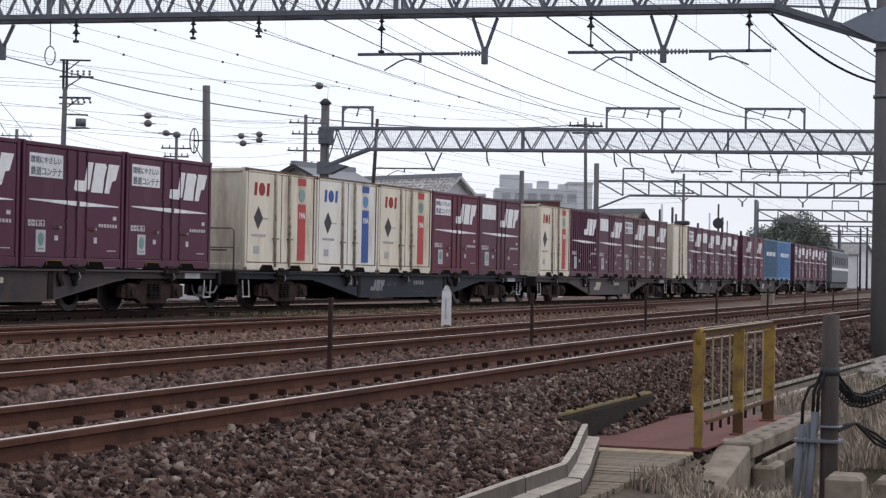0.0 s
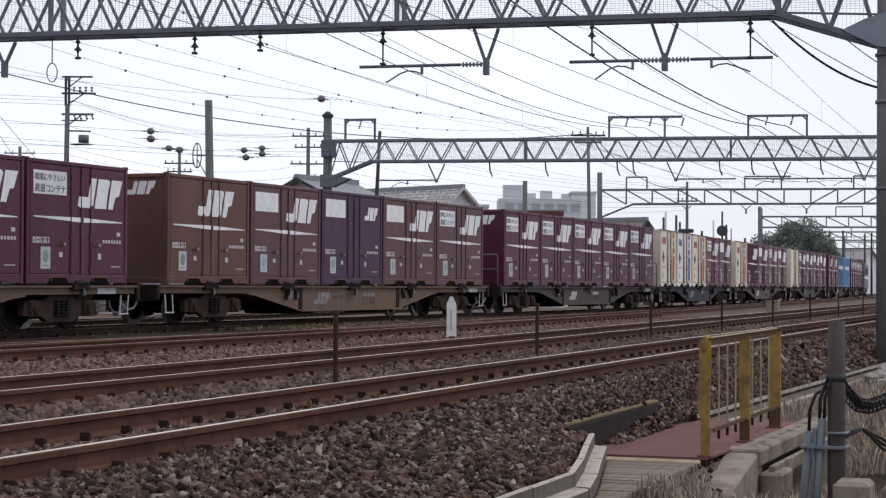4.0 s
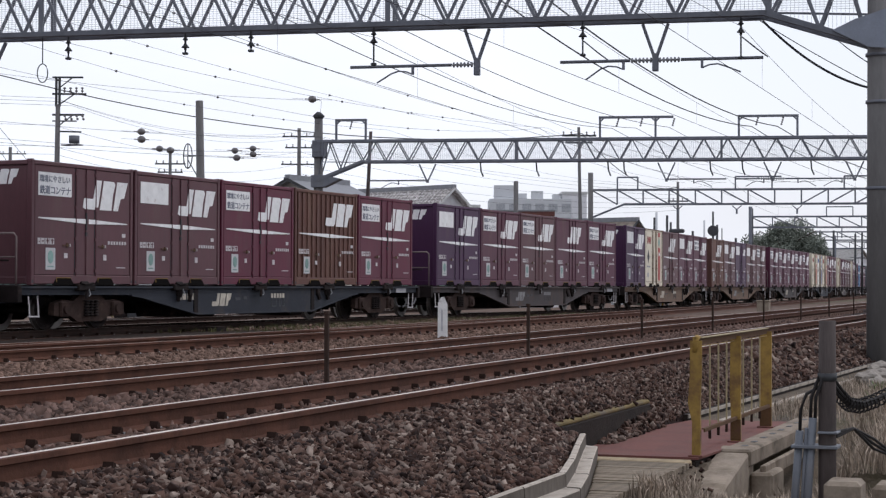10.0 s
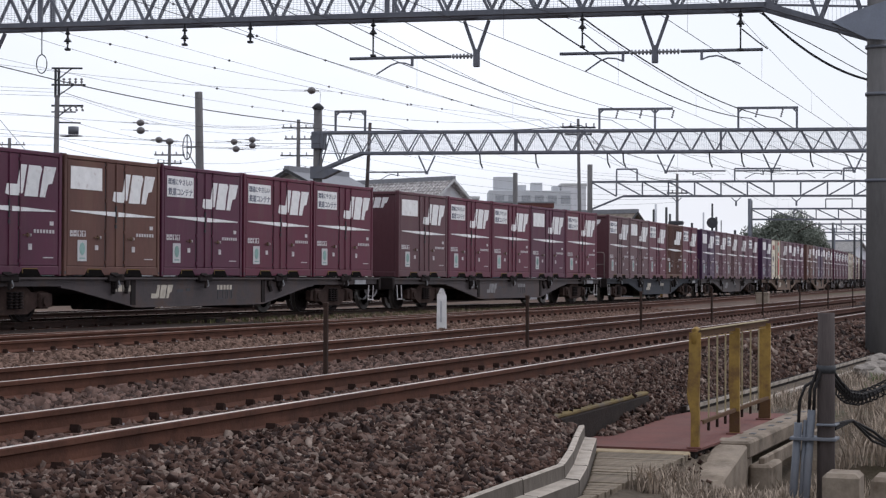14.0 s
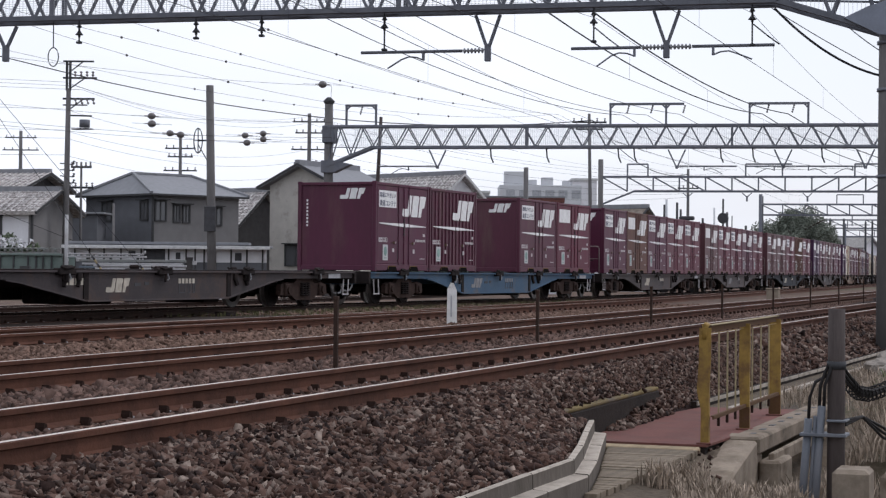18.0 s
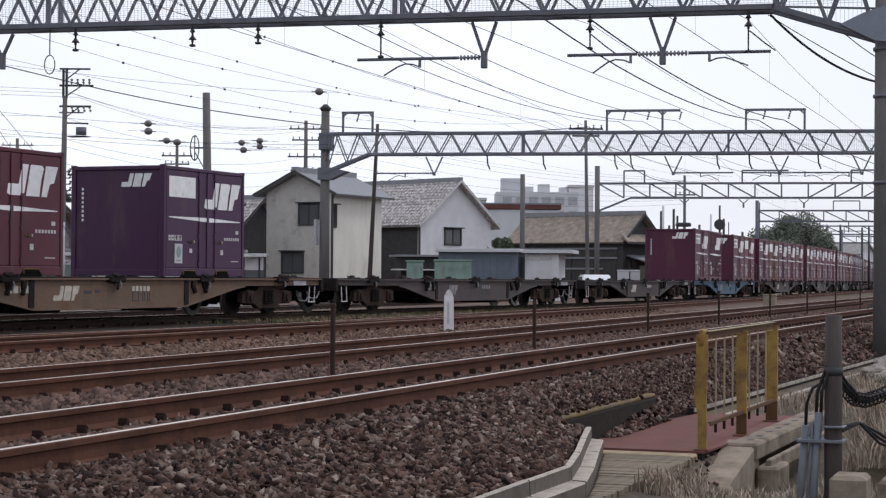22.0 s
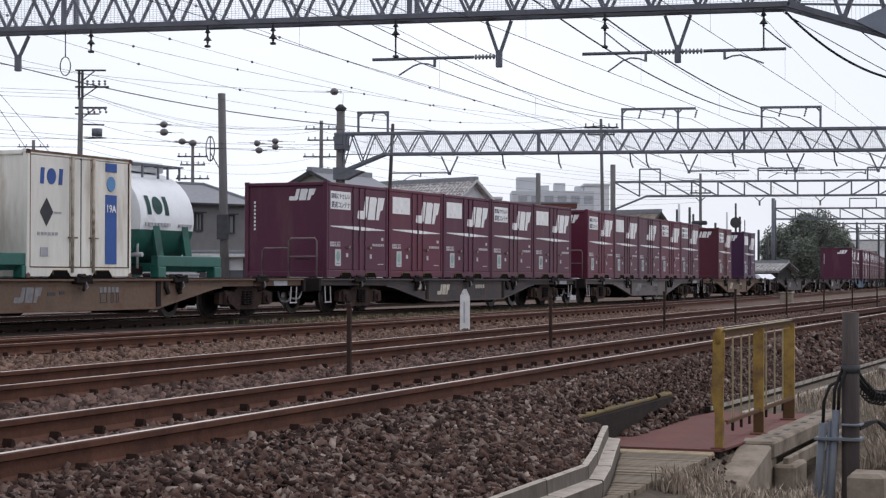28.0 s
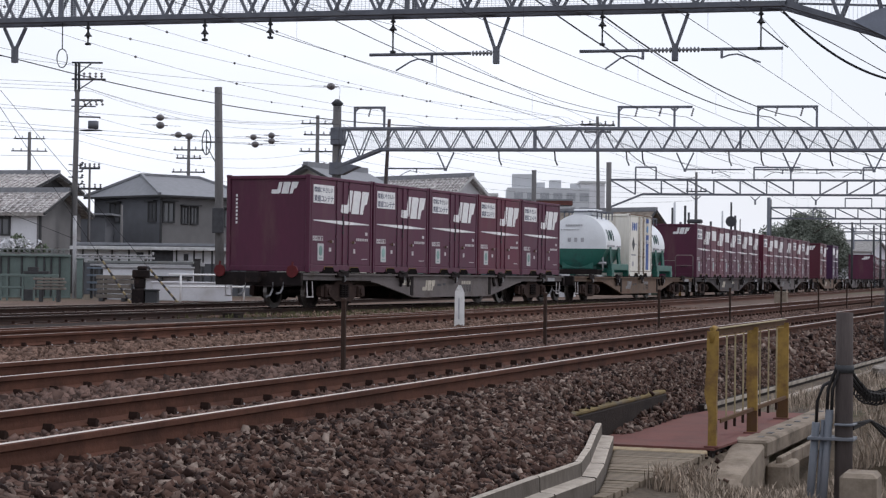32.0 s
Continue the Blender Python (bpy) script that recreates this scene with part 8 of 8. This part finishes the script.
            beam(bm, (e * 9.45, y, -0.6), (e * 9.08, y, -0.6), 0.025)
            part("step", bm, MARK_SOFT, g, "pale step iron")
    for k in range(5):
        x = SLOT * (k - 2)
        for s in (-1, 1):
            bm = bmesh.new()
            rbox(bm, x - 0.3, x + 0.3, s * 1.2 - 0.1, s * 1.2 + 0.07, -0.09, 0.05, 0.02)
            rbox(bm, x - 0.17, x + 0.13, s * 1.24 - 0.03, s * 1.24 + 0.04, 0.0, 0.11, 0.03)
            rod(bm, [(x - 0.24, s * 1.29, 0.08), (x - 0.1, s * 1.31, 0.04), (x + 0.22, s * 1.3, 0.07)], 0.022, 6)
            beam(bm, (x + 0.04, s * 1.27, 0.02), (x - 0.03, s * 1.29, -0.24), 0.05)
            part("container_lock", bm, BOGIE, g, "black container lock")
            bm = bmesh.new()
            rod(bm, [(x + 0.05, s * 1.3, -0.06), (x + 0.1, s * 1.31, -0.17), (x + 0.04, s * 1.31, -0.2)], 0.014, 5)
            part("lock_lever", bm, MARK_GREY, g, "pale lock lever")
    bm = bmesh.new()
    rbox(bm, -2.6, -1.2, -0.7, 0.7, -0.72, -0.3, 0.05)
    part("brake_box", bm, BOGIE, g)
    bm = bmesh.new()
    rod(bm, [(0.6, -0.3, -0.5), (2.2, -0.3, -0.5)], 0.2, 10)
    part("air_tank", bm, BOGIE, g)
    bm = bmesh.new()
    rbox(bm, 2.8, 3.6, -0.6, 0.5, -0.75, -0.3, 0.05)
    part("control_box", bm, BOGIE, g)
    bm = bmesh.new()
    emblem(bm, -2.15, -0.46, 0.85, 0.3, -1.18)
    for i in range(5):
        plate(bm, 0.7 + i * 0.15, 0.8 + i * 0.15, -0.28, -0.17, -1.18)
    for i in range(4):
        plate(bm, -3.75 + i * 0.2, -3.6 + i * 0.2, -0.3, -0.16, -1.18)
    tagged(part("stencil", bm, FADED_MARK if number else MARK_DIM, g), kind="stuff")
    bm = bmesh.new()
    for x0 in (0.72, 1.12, 1.32):
        w = 0.26 if x0 < 1 else 0.1
        for a, b, c, d in ((0, w, 0, 0.025), (0, w, 0.195, 0.22), (0, 0.025, 0.025, 0.195), (w - 0.025, w, 0.025, 0.195)):
            plate(bm, x0 + a, x0 + b, -0.5 + c, -0.5 + d, -1.18)
    # two dark plates painted for the shade inside slots in the sill
    plate(bm, -1.12, -0.86, -0.33, -0.26, -1.18)
    plate(bm, -0.72, -0.54, -0.31, -0.24, -1.18)
    tagged(part("code_mark", bm, MARK_DARK, g, "dark stencilled frames and shaded sill slots"), kind="stuff")
    bm = bmesh.new()
    plate(bm, 8.25, 8.95, -0.17, -0.05, -1.19, 0.012)
    part("label_holder", bm, MARK_GREY, g, "greyed label plate")
    if rail:
        bm = bmesh.new()
        rod(bm, [(-9.75, -1.12, 0), (-9.75, -1.12, 0.98), (-9.75, -1.06, 1.05), (-9.75, -0.36, 1.05), (-9.75, -0.3, 0.98), (-9.75, -0.3, 0)], 0.022, 8)
        rod(bm, [(-9.75, -1.12, 0.58), (-9.75, -0.3, 0.58)], 0.018)
        rod(bm, [(-9.75, -0.3, 0.8), (-9.75, 0.42, 0.8), (-9.75, 0.48, 0.74), (-9.75, 0.48, 0)], 0.02, 8)
        part("hand_rail", bm, HAND_RAIL, g, "worn grey bent rail")
        bm = bmesh.new()
        rod(bm, [(-9.75, -0.7, 0.5), (-9.75, -0.7, 0.53)], 0.2, 12)
        part("brake_wheel", bm, BOGIE, g)
    for x in (-7.1, 7.1):
        bogie(g, x, bogies)
    return g


# rear to front, five places on each wagon: colour and board; capital R ribbed
CONSIST = [
    ("pale", "ms ms ms ms ms"), ("brown", "tk .. cw .. tk"), ("grey", "ms mp mp ms mp"), ("pale", "ms mp mn ms ms"), ("brown", ".. ms .. pp .."),
    ("grey", ".. .. .. .. .."), ("grey", ".. .. .. .. .."), ("blue", "ms mR .. ms mp"), ("grey", "ms bp ms ms ms"), ("grey", "mp ms ms mp ms"),
    ("slate", "ms mp ms bR ms"), ("grey", "pp ms ms mn ms"), ("brown", "pp cc mn mp ms"), ("brown", "bn mp pt mp ms"), ("grey", "ms ms ms ms ms"),
    ("slate", "cc cw cc ms mp"), ("grey", "cc mR mp ms mp"), ("grey", "cp ms mp mp mp"), ("grey", "mn mn bl .. ll"), ("grey", "ms mp ms mp ms"),
]
TAIL_RED = material("faded_red_board", (0.10, 0.013, 0.015), 0.6)
WAGON_PAINT = {"pale": (PALE_WAGON, "pale grey"), "slate": (SLATE_WAGON, "dark slate"), "grey": (GREY_WAGON, "grey"), "brown": (BROWN_WAGON, "grey-brown"), "blue": (BLUE_WAGON, "blue-grey")}
made_boxes, made_bogie, first_wagon = {}, {}, {}
TONES = {8: "00022", 9: "12202", 13: "01011", 10: "11202", 14: "00000", 0: "00020", 2: "02033", 3: "23323", 4: "04000"}  # paint of each place, rear to front
rng_t = random.Random(21)


def make_box(code, tone):
    if code == "tk":
        return tank_box()
    if code == "cp":
        return lease_box("c", True)
    if code in ("cc", "cw"):
        return lease_box(code[0] if code == "cc" else "w")
    if code == "bl":
        return blue_box(BLUE_BOX, "dark blue ribbed container on a flat wagon")
    if code == "ll":
        return blue_box(LIGHT_BLUE, "light blue ribbed container on a flat wagon")
    return jr_box(code[0], "p" if code[1] == "R" else code[1], code[1] == "R", tone)


for j, (paint, row) in enumerate(CONSIST):
    for k, code in enumerate(row.split()):
        if code == "..":
            continue
        tone = int(TONES.get(j, "")[k:k + 1] or rng_t.choice("00012233")) if code[0] == "m" else 0
        if (code, tone) in made_boxes:
            c = copy_thing(made_boxes[code, tone], Matrix())
        else:
            c = made_boxes[code, tone] = make_box(code, tone)
        kk = 1.1 if j == 1 and k == 0 else 3.05 if j == 1 and k == 4 else 2.25 if code == "bl" else 3.75 if code == "ll" else k
        RIDERS.append((c, PITCH * j + SLOT * (kk + 0.5) - 0.02, 1.03, j))
    wg = wagon(*WAGON_PAINT[paint], j in (2, 3, 8, 10, 11, 14, 15), made_bogie, j % 2 == 0)
    RIDERS.append((wg, PITCH * j + SLOT * 2.5, 1.0, j))
    if j == 0:
        for y in (-1.02, 1.1):
            bm = bmesh.new()
            rod(bm, [(-9.92, y, 0.05), (-9.87, y, 0.05)], 0.165, 8)
            rod(bm, [(-9.9, y, 0.2), (-9.88, y, 0.29)], 0.03, 6)
            part("tail_disc", bm, TAIL_RED, wg, "red tail board")


def locomotive():
    g = thing("electric_locomotive", "blue-grey electric locomotive at the head of the train", "locomotive")
    bm = bmesh.new()
    rbox(bm, -8.0, 8.0, -1.4, 1.4, -0.1, 2.5, 0.12)
    part("body", bm, LOCO_BLUE, g)
    bm = bmesh.new()
    rbox(bm, -7.6, 7.6, -1.1, 1.1, 2.5, 2.8, 0.1)
    part("roof", bm, DARK_STEEL, g)
    bm = bmesh.new()
    box(bm, -8.2, 8.2, -1.3, 1.3, -0.45, -0.1)
    part("underframe", bm, DARK_STEEL, g)
    for i in range(6):
        bm = bmesh.new()
        box(bm, -5 + i * 1.8, -4 + i * 1.8, -1.415, -1.4, 1.4, 2.0)
        part("louvre", bm, DARK_STEEL, g)
    for x in (-7.2, 6.4):
        bm = bmesh.new()
        box(bm, x, x + 0.8, -1.412, -1.4, 1.35, 2.05)
        part("cab_window", bm, MARK_DARK, g)
    bm = bmesh.new()
    plate(bm, -8, 8, 0.95, 1.15, -1.4)
    part("stripe", bm, MARK, g, "white waist band")
    for x in (-4.5, 4.5):
        bm = bmesh.new()
        beam(bm, (x - 0.8, 0, 2.85), (x + 0.4, 0, 3.3), 0.06)
        beam(bm, (x + 0.4, 0, 3.3), (x - 0.6, 0, 3.85), 0.05)
        beam(bm, (x - 0.6, -0.9, 3.86), (x - 0.6, 0.9, 3.86), 0.06)
        part("pantograph", bm, DARK_STEEL, g)
    for x in (-5.6, 0.0, 5.6):
        bogie(g, x, made_bogie)
    return g


RIDERS.append((locomotive(), PITCH * 20 + 8.6, 1.0, 20))


def rigid(mid, z, t, half):
    """The pose on the line of a stiff vehicle whose middle is mid metres from the tail."""
    s = TAIL + run(t) + mid
    a, b = on_line(s - half), on_line(s + half)
    d = b - a
    return Matrix.Translation((a + b) / 2 + Vector((0, 0, z))) @ Euler((0, -math.atan2(d.z, math.hypot(d.x, d.y)), math.atan2(d.y, d.x))).to_matrix().to_4x4()


def motions():
    for ob, u, z, j in RIDERS:
        mid = u if j == 20 else PITCH * j + SLOT * 2.5
        rows = []
        for i in range(65):
            m = rigid(mid, z, i / 2, 7.0)
            rows.append((i / 2, m @ Matrix.Translation((u - mid, 0, 0))))
        walk(ob, rows)
    for k, xx in ((0, -0.95), (1, 0.95)):
        first = TURNING[k][0]
        walk(first, [(i / 30, pose(xx, 0, -0.025) @ Matrix.Rotation(run(i / 30) / 0.405, 4, "Y")) for i in range(961)])
        for w in TURNING[k][1:]:
            keys = w.animation_data_create()
            keys.action = first.animation_data.action
            keys.action_slot = first.animation_data.action_slot


motions()
